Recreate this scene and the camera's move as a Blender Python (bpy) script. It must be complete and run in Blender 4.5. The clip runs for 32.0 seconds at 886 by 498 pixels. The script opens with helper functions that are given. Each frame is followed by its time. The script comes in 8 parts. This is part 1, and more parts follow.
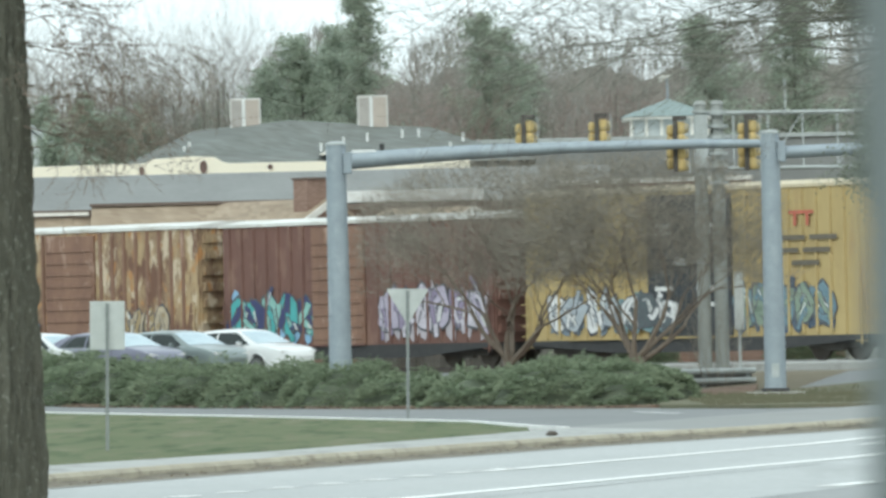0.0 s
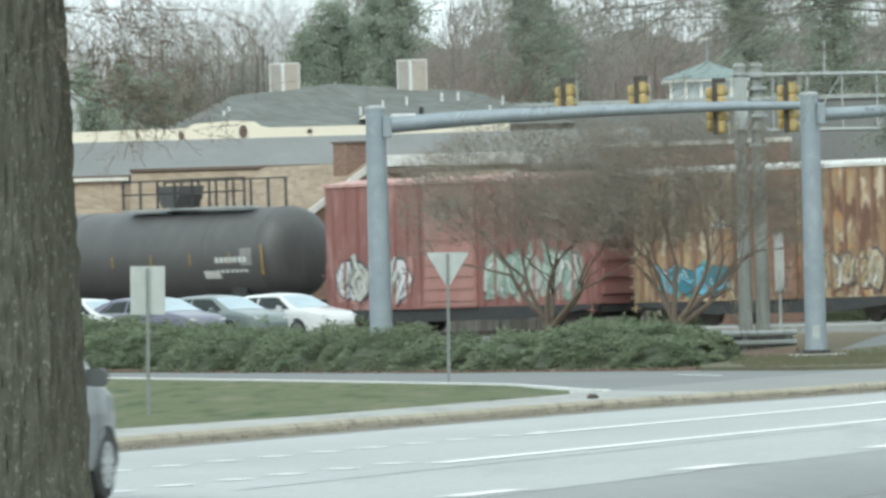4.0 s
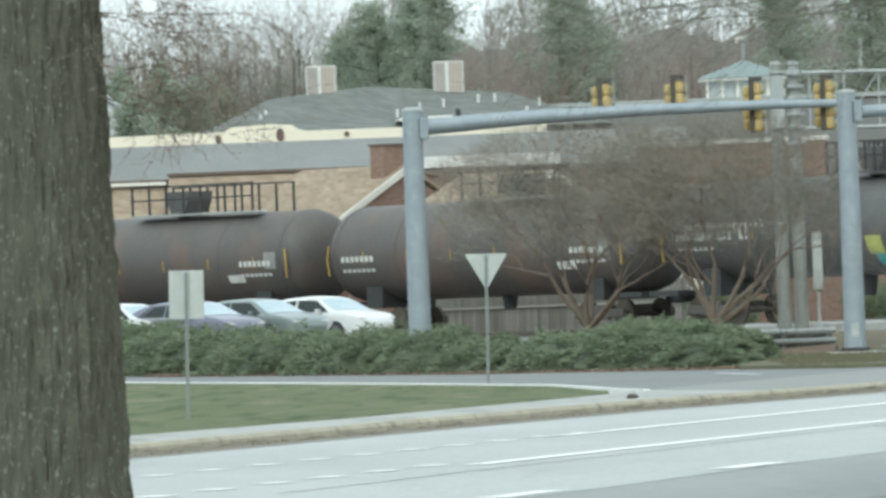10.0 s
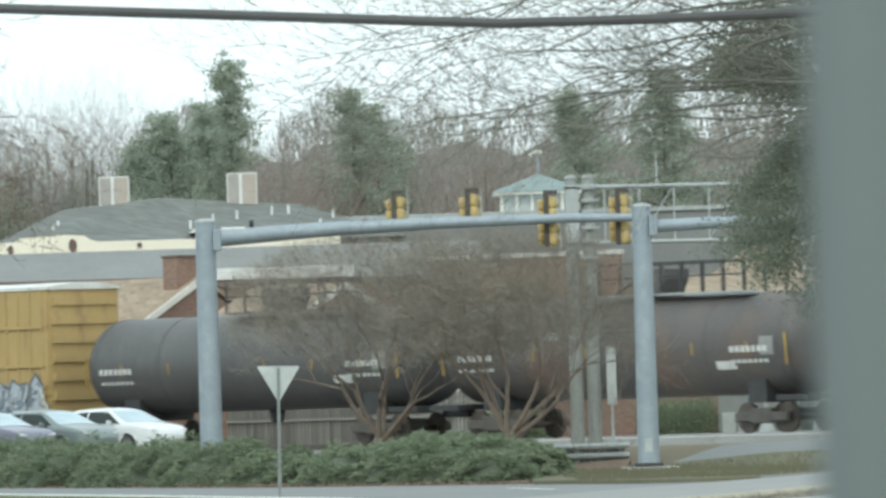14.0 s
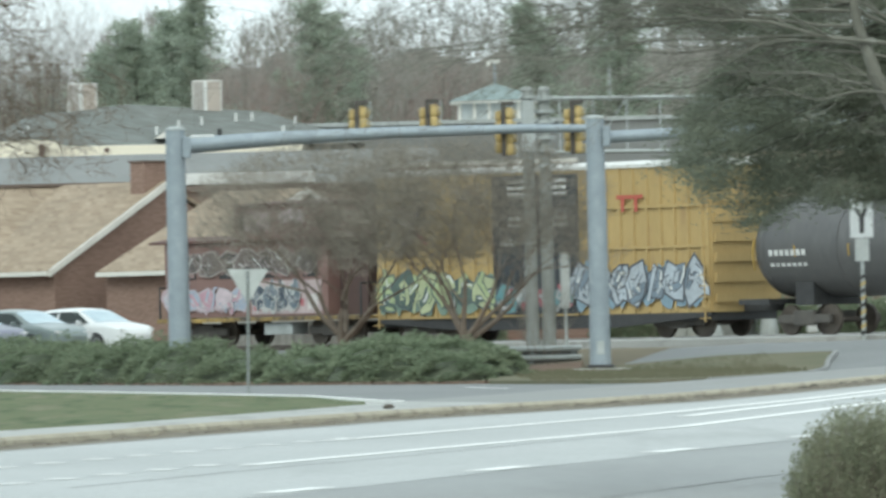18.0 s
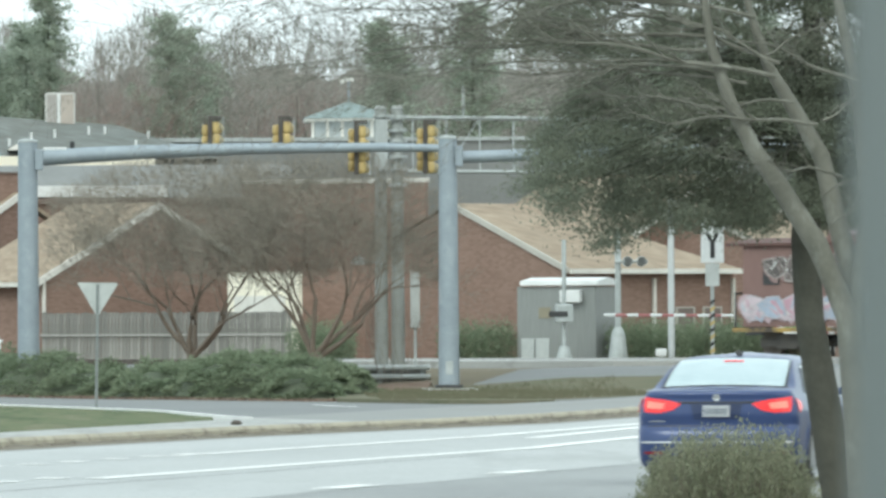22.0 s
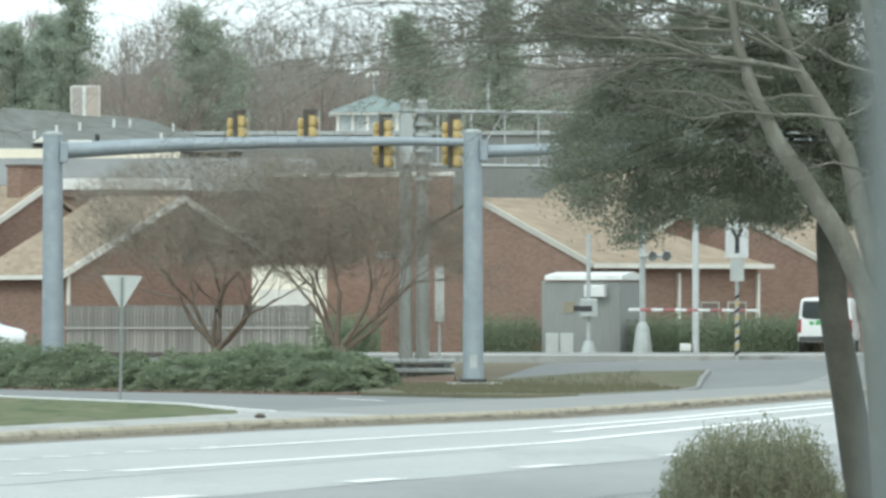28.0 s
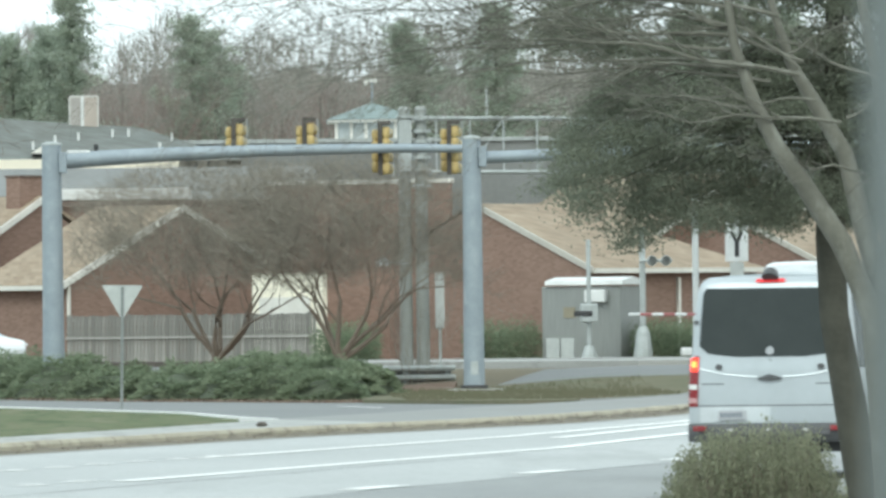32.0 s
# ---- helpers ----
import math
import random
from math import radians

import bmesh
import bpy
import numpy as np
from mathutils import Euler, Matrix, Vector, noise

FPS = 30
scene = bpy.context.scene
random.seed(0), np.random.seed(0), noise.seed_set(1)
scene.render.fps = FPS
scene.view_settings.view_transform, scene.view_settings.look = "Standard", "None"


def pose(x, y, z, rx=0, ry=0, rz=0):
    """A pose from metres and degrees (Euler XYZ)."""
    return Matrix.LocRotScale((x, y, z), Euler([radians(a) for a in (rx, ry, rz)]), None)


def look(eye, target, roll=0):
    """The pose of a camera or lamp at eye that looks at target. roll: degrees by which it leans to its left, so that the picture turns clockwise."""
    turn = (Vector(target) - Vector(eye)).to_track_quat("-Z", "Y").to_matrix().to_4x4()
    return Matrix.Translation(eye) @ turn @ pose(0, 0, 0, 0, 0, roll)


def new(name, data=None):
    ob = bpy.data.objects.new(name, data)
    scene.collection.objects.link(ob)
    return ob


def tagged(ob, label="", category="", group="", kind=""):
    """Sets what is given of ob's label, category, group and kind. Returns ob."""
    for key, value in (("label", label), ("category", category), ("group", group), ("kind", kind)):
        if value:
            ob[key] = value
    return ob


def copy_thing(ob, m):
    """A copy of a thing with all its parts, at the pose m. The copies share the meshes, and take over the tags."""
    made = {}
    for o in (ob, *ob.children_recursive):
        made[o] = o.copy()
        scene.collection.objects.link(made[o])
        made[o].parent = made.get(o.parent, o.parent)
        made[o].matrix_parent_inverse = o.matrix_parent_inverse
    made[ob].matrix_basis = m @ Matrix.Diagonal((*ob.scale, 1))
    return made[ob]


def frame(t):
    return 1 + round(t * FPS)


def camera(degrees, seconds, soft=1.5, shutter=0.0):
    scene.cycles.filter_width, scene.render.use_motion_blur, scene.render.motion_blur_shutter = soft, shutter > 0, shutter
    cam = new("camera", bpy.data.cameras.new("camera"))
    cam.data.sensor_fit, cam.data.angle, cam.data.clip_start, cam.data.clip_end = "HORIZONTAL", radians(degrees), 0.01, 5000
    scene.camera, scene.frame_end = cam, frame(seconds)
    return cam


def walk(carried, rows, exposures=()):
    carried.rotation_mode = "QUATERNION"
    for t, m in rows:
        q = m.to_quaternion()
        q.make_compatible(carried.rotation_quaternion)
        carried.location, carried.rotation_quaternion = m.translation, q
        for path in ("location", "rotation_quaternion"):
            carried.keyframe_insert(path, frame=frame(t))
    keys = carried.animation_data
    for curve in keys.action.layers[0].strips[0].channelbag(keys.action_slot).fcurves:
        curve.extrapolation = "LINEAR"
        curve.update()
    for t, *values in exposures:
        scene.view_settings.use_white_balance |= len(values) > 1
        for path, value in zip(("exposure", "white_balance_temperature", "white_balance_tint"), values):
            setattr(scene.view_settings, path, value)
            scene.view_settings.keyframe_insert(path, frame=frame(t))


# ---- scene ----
DEG = 2 * math.degrees(math.atan(784 / 16000))
cam = camera(DEG, 32.0, soft=3.0, shutter=0.4)
cam.data.dof.use_dof, cam.data.dof.focus_distance, cam.data.dof.aperture_fstop = True, 235.0, 50.0
PATH = [
    (0.0, pose(0.000, 0.000, 1.850, 90.5434, 1.3341, 0.0051)),
    (0.5, pose(0.000, 0.000, 1.850, 90.5607, 1.2625, -0.3322)),
    (1.0, pose(0.000, 0.000, 1.850, 90.5499, 1.0985, -0.6110)),
    (1.5, pose(0.000, 0.000, 1.850, 90.4876, 1.0321, -0.5690)),
    (2.0, pose(0.000, 0.000, 1.850, 90.4189, 1.2073, -0.4396)),
    (2.5, pose(0.000, 0.000, 1.850, 90.3704, 1.1876, -0.1656)),
    (3.0, pose(0.000, 0.000, 1.850, 90.3108, 1.3011, 0.0930)),
    (3.5, pose(0.000, 0.000, 1.850, 90.3095, 1.4704, 0.2038)),
    (5.5, pose(0.000, 0.000, 1.850, 90.3654, 1.7310, 0.3214)),
    (6.0, pose(0.000, 0.000, 1.850, 90.3544, 1.7204, 0.3231)),
    (6.5, pose(0.000, 0.000, 1.850, 90.3858, 1.7654, 0.3746)),
    (7.0, pose(0.000, 0.000, 1.850, 90.4201, 1.6606, 0.4261)),
    (7.5, pose(0.000, 0.000, 1.850, 90.4363, 1.6259, 0.4855)),
    (8.0, pose(0.000, 0.000, 1.850, 90.4217, 1.4059, 0.5308)),
    (8.5, pose(0.000, 0.000, 1.850, 90.3868, 1.4217, 0.6592)),
    (9.0, pose(0.000, 0.000, 1.850, 90.3422, 1.5948, 0.7830)),
    (9.5, pose(0.000, 0.000, 1.850, 90.3294, 1.7222, 0.7453)),
    (10.0, pose(0.000, 0.000, 1.850, 90.3366, 2.1712, 0.5063)),
    (10.5, pose(0.000, 0.000, 1.850, 90.3412, 2.2330, 0.1137)),
    (11.0, pose(0.000, 0.000, 1.850, 90.3626, 2.1680, -0.1340)),
    (11.5, pose(0.000, 0.000, 1.850, 90.3114, 2.1549, -0.1548)),
    (12.0, pose(0.000, 0.000, 1.850, 90.2257, 2.1705, 0.0282)),
    (12.5, pose(0.000, 1.200, 1.850, 90.5435, 2.0986, -0.4395)),
    (13.0, pose(0.000, 1.200, 1.850, 90.7693, 1.9566, -0.7515)),
    (13.5, pose(0.000, 1.200, 1.850, 90.9264, 1.9176, -0.8513)),
    (14.0, pose(0.000, 1.200, 1.850, 91.0083, 1.8010, -0.8101)),
    (14.5, pose(0.000, 1.200, 1.850, 90.5764, 1.6079, -0.7206)),
    (15.0, pose(0.000, 1.200, 1.850, 90.3541, 1.5370, -0.4866)),
    (15.5, pose(0.000, 1.200, 1.850, 90.3818, 1.4550, -0.4161)),
    (17.5, pose(-0.300, -8.000, 1.830, 90.3833, 1.0810, -0.4337)),
    (18.0, pose(-0.300, -8.000, 1.830, 90.3885, 1.3871, -1.1048)),
    (18.5, pose(-0.300, -8.000, 1.830, 90.4933, 1.5093, -1.3777)),
    (19.0, pose(-0.300, -8.000, 1.830, 90.3726, 1.2898, -1.6444)),
    (19.5, pose(-0.300, -8.000, 1.830, 90.2571, 1.0890, -1.8858)),
    (20.0, pose(-0.300, -8.000, 1.830, 90.2370, 0.9057, -1.9187)),
    (20.5, pose(-0.300, -8.000, 1.830, 90.3515, 0.5797, -1.9591)),
    (21.0, pose(-0.300, -8.000, 1.830, 90.4021, 0.4000, -1.9658)),
    (21.5, pose(-0.300, -8.000, 1.830, 90.4156, 0.2883, -2.0301)),
    (22.0, pose(-0.300, -8.000, 1.830, 90.4920, 0.3148, -2.0588)),
    (22.5, pose(-0.300, -8.000, 1.830, 90.5635, 0.3118, -2.0991)),
    (23.0, pose(-0.300, -8.000, 1.830, 90.5212, 0.4137, -2.0875)),
    (23.5, pose(-0.300, -8.000, 1.830, 90.4867, 0.4897, -2.0378)),
    (24.0, pose(-0.300, -8.000, 1.830, 90.4713, 0.5121, -2.0304)),
    (24.5, pose(-0.300, -8.000, 1.830, 90.4924, 0.4896, -2.0343)),
    (26.5, pose(-0.300, -8.000, 1.830, 90.5311, 0.3930, -1.9857)),
    (27.0, pose(-0.300, -8.000, 1.830, 90.5178, 0.1907, -1.9237)),
    (27.5, pose(-0.300, -8.000, 1.830, 90.4886, 0.0605, -1.9269)),
    (28.0, pose(-0.300, -8.000, 1.830, 90.4546, 0.1047, -1.9044)),
    (28.5, pose(-0.300, -8.000, 1.830, 90.4207, 0.1160, -1.8596)),
    (29.0, pose(-0.300, -8.000, 1.830, 90.4239, 0.4105, -1.7951)),
    (29.5, pose(-0.300, -8.000, 1.830, 90.4010, 0.6486, -1.7615)),
    (30.0, pose(-0.300, -8.000, 1.830, 90.4206, 0.5939, -1.8002)),
    (30.5, pose(-0.300, -8.000, 1.830, 90.4528, 0.5927, -1.8463)),
    (31.0, pose(-0.300, -8.000, 1.830, 90.4371, 0.5820, -1.9085)),
    (31.5, pose(-0.300, -8.000, 1.830, 90.4427, 0.6000, -1.9120)),
    (32.0, pose(-0.300, -8.000, 1.830, 90.4963, 0.6854, -1.9009)),
]
walk(cam, PATH, exposures=[(0, 0.5, 6200, -3), (15.5, 0.5, 6200, -3), (17.5, 0.42, 6200, -3), (18.0, 0.46, 6200, -3), (18.9, 0.58, 6200, -3), (32, 0.6, 6200, -3)])

# ---------------- light ----------------
world = bpy.data.worlds.new("sky")
scene.world = world
world.use_nodes = True
wn, wl = world.node_tree.nodes, world.node_tree.links
sky = wn.new("ShaderNodeTexSky")
sky.sky_type = "NISHITA"
sky.sun_disc = False
sky.sun_elevation, sky.sun_rotation = radians(38), radians(150)
sky.air_density, sky.dust_density, sky.ozone_density = 1.0, 4.0, 1.0
sky_mix = wn.new("ShaderNodeMix")
sky_mix.data_type = "RGBA"
sky_mix.inputs[0].default_value = 0.8
sky_mix.inputs[7].default_value = (8.6, 9.0, 9.5, 1)
wl.new(sky.outputs[0], sky_mix.inputs[6])
wl.new(sky_mix.outputs[2], wn["Background"].inputs[0])
wn["Background"].inputs[1].default_value = 0.11
sun_data = bpy.data.lights.new("sun", "SUN")
sun_data.energy, sun_data.angle, sun_data.color = 0.9, radians(25), (1.0, 0.97, 0.92)
sun_ob = new("sun", sun_data)
sun_ob.matrix_world = look((0, 0, 60), (22, 32, 25))

# ---------------- materials ----------------
MATS = {}


def mat(name, a, b=None, rough=0.8, metal=0.0, scale=3.0, fine=40.0, bump=0.15, amount=0.55, stretch=(1, 1, 1), glow=0.0, spec=0.5, island=0.0, leafy=0.0, each=0.0):
    """A surface whose colour drifts between a and b at two scales, with fine relief."""
    if name in MATS:
        return MATS[name]
    m = bpy.data.materials.new(name)
    m.use_nodes = True
    n, l = m.node_tree.nodes, m.node_tree.links
    p = n["Principled BSDF"]
    b = b or tuple(c * 0.75 for c in a)
    co = n.new("ShaderNodeTexCoord")
    mp = n.new("ShaderNodeMapping")
    mp.inputs["Scale"].default_value = stretch
    l.new(co.outputs["Object"], mp.inputs[0])
    n1, n2 = n.new("ShaderNodeTexNoise"), n.new("ShaderNodeTexNoise")
    for t, s, d in ((n1, scale, 4), (n2, fine, 3)):
        t.inputs["Scale"].default_value, t.inputs["Detail"].default_value = s, d
        l.new(mp.outputs[0], t.inputs["Vector"])
    add = n.new("ShaderNodeMath")
    add.operation = "MULTIPLY_ADD"
    add.inputs[1].default_value = 0.5
    l.new(n2.outputs["Fac"], add.inputs[0])
    l.new(n1.outputs["Fac"], add.inputs[2])
    ramp = n.new("ShaderNodeMapRange")
    ramp.inputs[1].default_value, ramp.inputs[2].default_value = 0.75 - amount * 0.45, 0.75 + amount * 0.45
    l.new(add.outputs[0], ramp.inputs[0])
    mix = n.new("ShaderNodeMix")
    mix.data_type = "RGBA"
    mix.inputs[6].default_value, mix.inputs[7].default_value = (*a, 1), (*b, 1)
    l.new(ramp.outputs[0], mix.inputs[0])
    colour = mix.outputs[2]
    if island:
        geo = n.new("ShaderNodeNewGeometry")
        hsv = n.new("ShaderNodeHueSaturation")
        rng = n.new("ShaderNodeMapRange")
        rng.inputs[3].default_value, rng.inputs[4].default_value = 1 - island, 1 + island
        l.new(geo.outputs["Random Per Island"], rng.inputs[0])
        l.new(rng.outputs[0], hsv.inputs["Value"])
        l.new(colour, hsv.inputs["Color"])
        colour = hsv.outputs[0]
    if each:
        info, hs2, rg2 = n.new("ShaderNodeObjectInfo"), n.new("ShaderNodeHueSaturation"), n.new("ShaderNodeMapRange")
        rg2.inputs[3].default_value, rg2.inputs[4].default_value = 1 - each, 1 + each
        l.new(info.outputs["Random"], rg2.inputs[0])
        l.new(rg2.outputs[0], hs2.inputs["Value"])
        l.new(colour, hs2.inputs["Color"])
        colour = hs2.outputs[0]
    l.new(colour, p.inputs["Base Color"])
    p.inputs["Roughness"].default_value, p.inputs["Metallic"].default_value = rough, metal
    p.inputs["Specular IOR Level"].default_value = spec
    if bump:
        bp = n.new("ShaderNodeBump")
        bp.inputs["Strength"].default_value, bp.inputs["Distance"].default_value = bump, 0.02
        l.new(n2.outputs["Fac"], bp.inputs["Height"])
        l.new(bp.outputs[0], p.inputs["Normal"])
    if leafy:
        tr, mx = n.new("ShaderNodeBsdfTranslucent"), n.new("ShaderNodeMixShader")
        l.new(colour, tr.inputs["Color"])
        mx.inputs[0].default_value = leafy
        l.new(p.outputs[0], mx.inputs[1])
        l.new(tr.outputs[0], mx.inputs[2])
        l.new(mx.outputs[0], n["Material Output"].inputs[0])
    if glow:
        l.new(colour, p.inputs["Emission Color"])
        p.inputs["Emission Strength"].default_value = glow
    MATS[name] = m
    return m


def brick_mat(name, a, b, mortar, w=0.21, h=0.075, gap=0.012):
    if name in MATS:
        return MATS[name]
    m = mat(name, a, b, rough=0.9, scale=0.6, fine=25, bump=0.1)
    n, l = m.node_tree.nodes, m.node_tree.links
    p = n["Principled BSDF"]
    src = p.inputs["Base Color"].links[0].from_socket
    co = n.new("ShaderNodeTexCoord")
    sp, cb = n.new("ShaderNodeSeparateXYZ"), n.new("ShaderNodeCombineXYZ")
    l.new(co.outputs["Object"], sp.inputs[0])
    sm = n.new("ShaderNodeMath")
    l.new(sp.outputs[0], sm.inputs[0])
    l.new(sp.outputs[1], sm.inputs[1])
    l.new(sm.outputs[0], cb.inputs[0])
    l.new(sp.outputs[2], cb.inputs[1])
    bt = n.new("ShaderNodeTexBrick")
    bt.inputs["Scale"].default_value = 1.0
    bt.inputs["Brick Width"].default_value, bt.inputs["Row Height"].default_value, bt.inputs["Mortar Size"].default_value = w, h, gap
    bt.inputs["Color1"].default_value, bt.inputs["Color2"].default_value = (1, 1, 1, 1), (0.72, 0.68, 0.66, 1)
    bt.inputs["Mortar"].default_value = (*mortar, 1)
    l.new(cb.outputs[0], bt.inputs["Vector"])
    mul = n.new("ShaderNodeMix")
    mul.data_type, mul.blend_type = "RGBA", "MULTIPLY"
    mul.inputs[0].default_value = 1
    l.new(src, mul.inputs[6])
    l.new(bt.outputs["Color"], mul.inputs[7])
    l.new(mul.outputs[2], p.inputs["Base Color"])
    return m


ASPHALT = mat("asphalt", (0.44, 0.45, 0.445), (0.35, 0.36, 0.355), 0.72, scale=0.18, fine=5, stretch=(1, 0.35, 1), bump=0.3, amount=0.55)
ASPHALT_L = mat("asphalt_older", (0.3, 0.307, 0.304), (0.235, 0.242, 0.24), 0.75, scale=0.18, fine=5, stretch=(1, 0.35, 1), bump=0.3, amount=0.6)
ASPHALT2 = mat("asphalt_worn", (0.212, 0.218, 0.218), (0.172, 0.178, 0.178), 0.92, scale=0.2, fine=10, bump=0.3)
PAVE = mat("pavement_concrete", (0.41, 0.412, 0.397), (0.31, 0.312, 0.3), 0.9, scale=0.5, fine=9, amount=0.7)
CONCRETE = mat("concrete", (0.275, 0.278, 0.27), (0.22, 0.222, 0.215), 0.9, scale=0.5, fine=9, amount=0.7)
KERB = mat("kerb_paint", (0.47, 0.43, 0.33), (0.29, 0.26, 0.2), 0.9, scale=1.1, fine=9, amount=0.8)
LINE = mat("line_paint", (0.88, 0.88, 0.86), (0.74, 0.74, 0.72), 0.8, scale=2, fine=20)
GRASS = mat("grass", (0.105, 0.132, 0.068), (0.15, 0.16, 0.095), 0.95, scale=0.3, fine=5, stretch=(1, 0.5, 1), bump=0.3, amount=0.7, spec=0.1)
DRYGRASS = mat("dry_grass", (0.165, 0.152, 0.108), (0.125, 0.13, 0.085), 0.95, scale=0.5, fine=8, bump=0.5, spec=0.1)
SOIL = mat("soil", (0.10, 0.09, 0.06), (0.16, 0.13, 0.08), 0.95, scale=0.08, fine=4, bump=0.5)
MULCH = mat("mulch", (0.12, 0.07, 0.045), (0.2, 0.14, 0.1), 0.95, scale=1.5, fine=12, bump=0.6)
BALLAST = mat("ballast", (0.22, 0.21, 0.2), (0.13, 0.12, 0.11), 0.95, scale=2, fine=18, bump=0.8)
STEEL = mat("galvanised_steel", (0.34, 0.385, 0.42), (0.265, 0.305, 0.34), 0.55, 0.3, scale=2.5, fine=18, bump=0.05)
STEEL_L = mat("weathered_steel", (0.47, 0.5, 0.5), (0.32, 0.34, 0.33), 0.6, 0.2, scale=2, fine=14, bump=0.05)
WHITEMETAL = mat("white_metal", (0.74, 0.75, 0.74), (0.6, 0.61, 0.6), 0.5, scale=2, fine=12, bump=0.03)
SIGNBACK = mat("sign_back", (0.54, 0.56, 0.545), (0.44, 0.46, 0.45), 0.45, 0.4, scale=3, fine=10, bump=0.02)
SIGNPOST = mat("sign_post_steel", (0.27, 0.29, 0.285), (0.2, 0.215, 0.21), 0.6, 0.3, scale=3, fine=12, bump=0.03)
BLACK = mat("black_paint", (0.03, 0.03, 0.032), (0.05, 0.05, 0.05), 0.7, scale=4, fine=20, bump=0.05)
SIGYEL = mat("signal_yellow", (0.55, 0.41, 0.17), (0.43, 0.32, 0.13), 0.55, scale=4, fine=15, bump=0.03)
BRICK = brick_mat("red_brick", (0.3, 0.207, 0.167), (0.25, 0.167, 0.134), (0.9, 0.88, 0.86))
SHINGLE = brick_mat("tan_shingle", (0.385, 0.31, 0.23), (0.31, 0.25, 0.185), (0.85, 0.83, 0.8), 0.3, 0.13, 0.01)
SHINGLE_G = brick_mat("grey_shingle", (0.195, 0.21, 0.197), (0.148, 0.16, 0.15), (0.85, 0.85, 0.85), 0.3, 0.14, 0.01)
MEMBRANE = mat("grey_roofing", (0.235, 0.24, 0.235), (0.18, 0.184, 0.18), 0.85, scale=0.4, fine=6)
CREAM = mat("cream_wall", (0.86, 0.81, 0.68), (0.8, 0.75, 0.62), 0.8, scale=0.4, fine=8, bump=0.03)
TRIMW = mat("white_trim", (0.75, 0.73, 0.68), (0.62, 0.6, 0.55), 0.6, scale=1, fine=8, bump=0.03)
WOODG = mat("grey_fence_wood", (0.33, 0.32, 0.295), (0.23, 0.22, 0.2), 0.9, scale=1.2, fine=10, stretch=(6, 6, 0.6), bump=0.3, each=0.3)
BARK = mat("furrowed_bark", (0.075, 0.075, 0.056), (0.135, 0.133, 0.105), 0.95, scale=15, fine=95, stretch=(1, 1, 0.28), bump=1.0, amount=0.7)


def add_lichen(m, pale):
    """Small pale flecks of lichen scattered over a bark."""
    n, l = m.node_tree.nodes, m.node_tree.links
    src = n["Principled BSDF"].inputs["Base Color"].links[0].from_socket
    co, mp = n.new("ShaderNodeTexCoord"), n.new("ShaderNodeMapping")
    mp.inputs["Scale"].default_value = (1, 1, 0.5)
    tex, rng, mix = n.new("ShaderNodeTexNoise"), n.new("ShaderNodeMapRange"), n.new("ShaderNodeMix")
    tex.inputs["Scale"].default_value, tex.inputs["Detail"].default_value = 52, 4
    rng.inputs[1].default_value, rng.inputs[2].default_value = 0.59, 0.7
    mix.data_type = "RGBA"
    mix.inputs[7].default_value = (*pale, 1)
    l.new(co.outputs["Object"], mp.inputs[0])
    l.new(mp.outputs[0], tex.inputs["Vector"])
    l.new(tex.outputs["Fac"], rng.inputs[0])
    l.new(rng.outputs[0], mix.inputs[0])
    l.new(src, mix.inputs[6])
    l.new(mix.outputs[2], n["Principled BSDF"].inputs["Base Color"])


add_lichen(BARK, (0.23, 0.235, 0.2))


def weather(m, colour, scale, lo, hi, stretch, seed=0.0):
    """Patches and streaks of another colour, where paint has peeled or rust has run."""
    n, l = m.node_tree.nodes, m.node_tree.links
    p = n["Principled BSDF"]
    src = p.inputs["Base Color"].links[0].from_socket
    co, mp = n.new("ShaderNodeTexCoord"), n.new("ShaderNodeMapping")
    mp.inputs["Scale"].default_value, mp.inputs["Location"].default_value = stretch, (seed, seed * 1.7, seed * 0.6)
    tex, rng, mix = n.new("ShaderNodeTexNoise"), n.new("ShaderNodeMapRange"), n.new("ShaderNodeMix")
    tex.inputs["Scale"].default_value, tex.inputs["Detail"].default_value, tex.inputs["Roughness"].default_value = scale, 6, 0.62
    rng.inputs[1].default_value, rng.inputs[2].default_value = lo, hi
    mix.data_type = "RGBA"
    mix.inputs[7].default_value = (*colour, 1)
    l.new(co.outputs["Object"], mp.inputs[0])
    l.new(mp.outputs[0], tex.inputs["Vector"])
    l.new(tex.outputs["Fac"], rng.inputs[0])
    l.new(rng.outputs[0], mix.inputs[0])
    l.new(src, mix.inputs[6])
    l.new(mix.outputs[2], p.inputs["Base Color"])


weather(GRASS, (0.062, 0.09, 0.044), 1.5, 0.5, 0.66, (1, 0.07, 1), 2.0)
weather(GRASS, (0.19, 0.185, 0.125), 0.9, 0.54, 0.7, (1, 0.08, 1), 6.0)
weather(GRASS, (0.15, 0.135, 0.09), 5.0, 0.56, 0.7, (1, 0.1, 1), 16.0)
weather(ASPHALT, (0.33, 0.335, 0.33), 16, 0.5, 0.72, (1, 0.35, 1), 4.0)
weather(ASPHALT, (0.29, 0.295, 0.29), 0.35, 0.56, 0.75, (1, 0.1, 1), 8.0)
weather(ASPHALT2, (0.16, 0.165, 0.165), 12, 0.52, 0.74, (1, 0.35, 1), 9.0)
weather(ASPHALT_L, (0.21, 0.215, 0.213), 0.35, 0.54, 0.75, (1, 0.1, 1), 3.0)
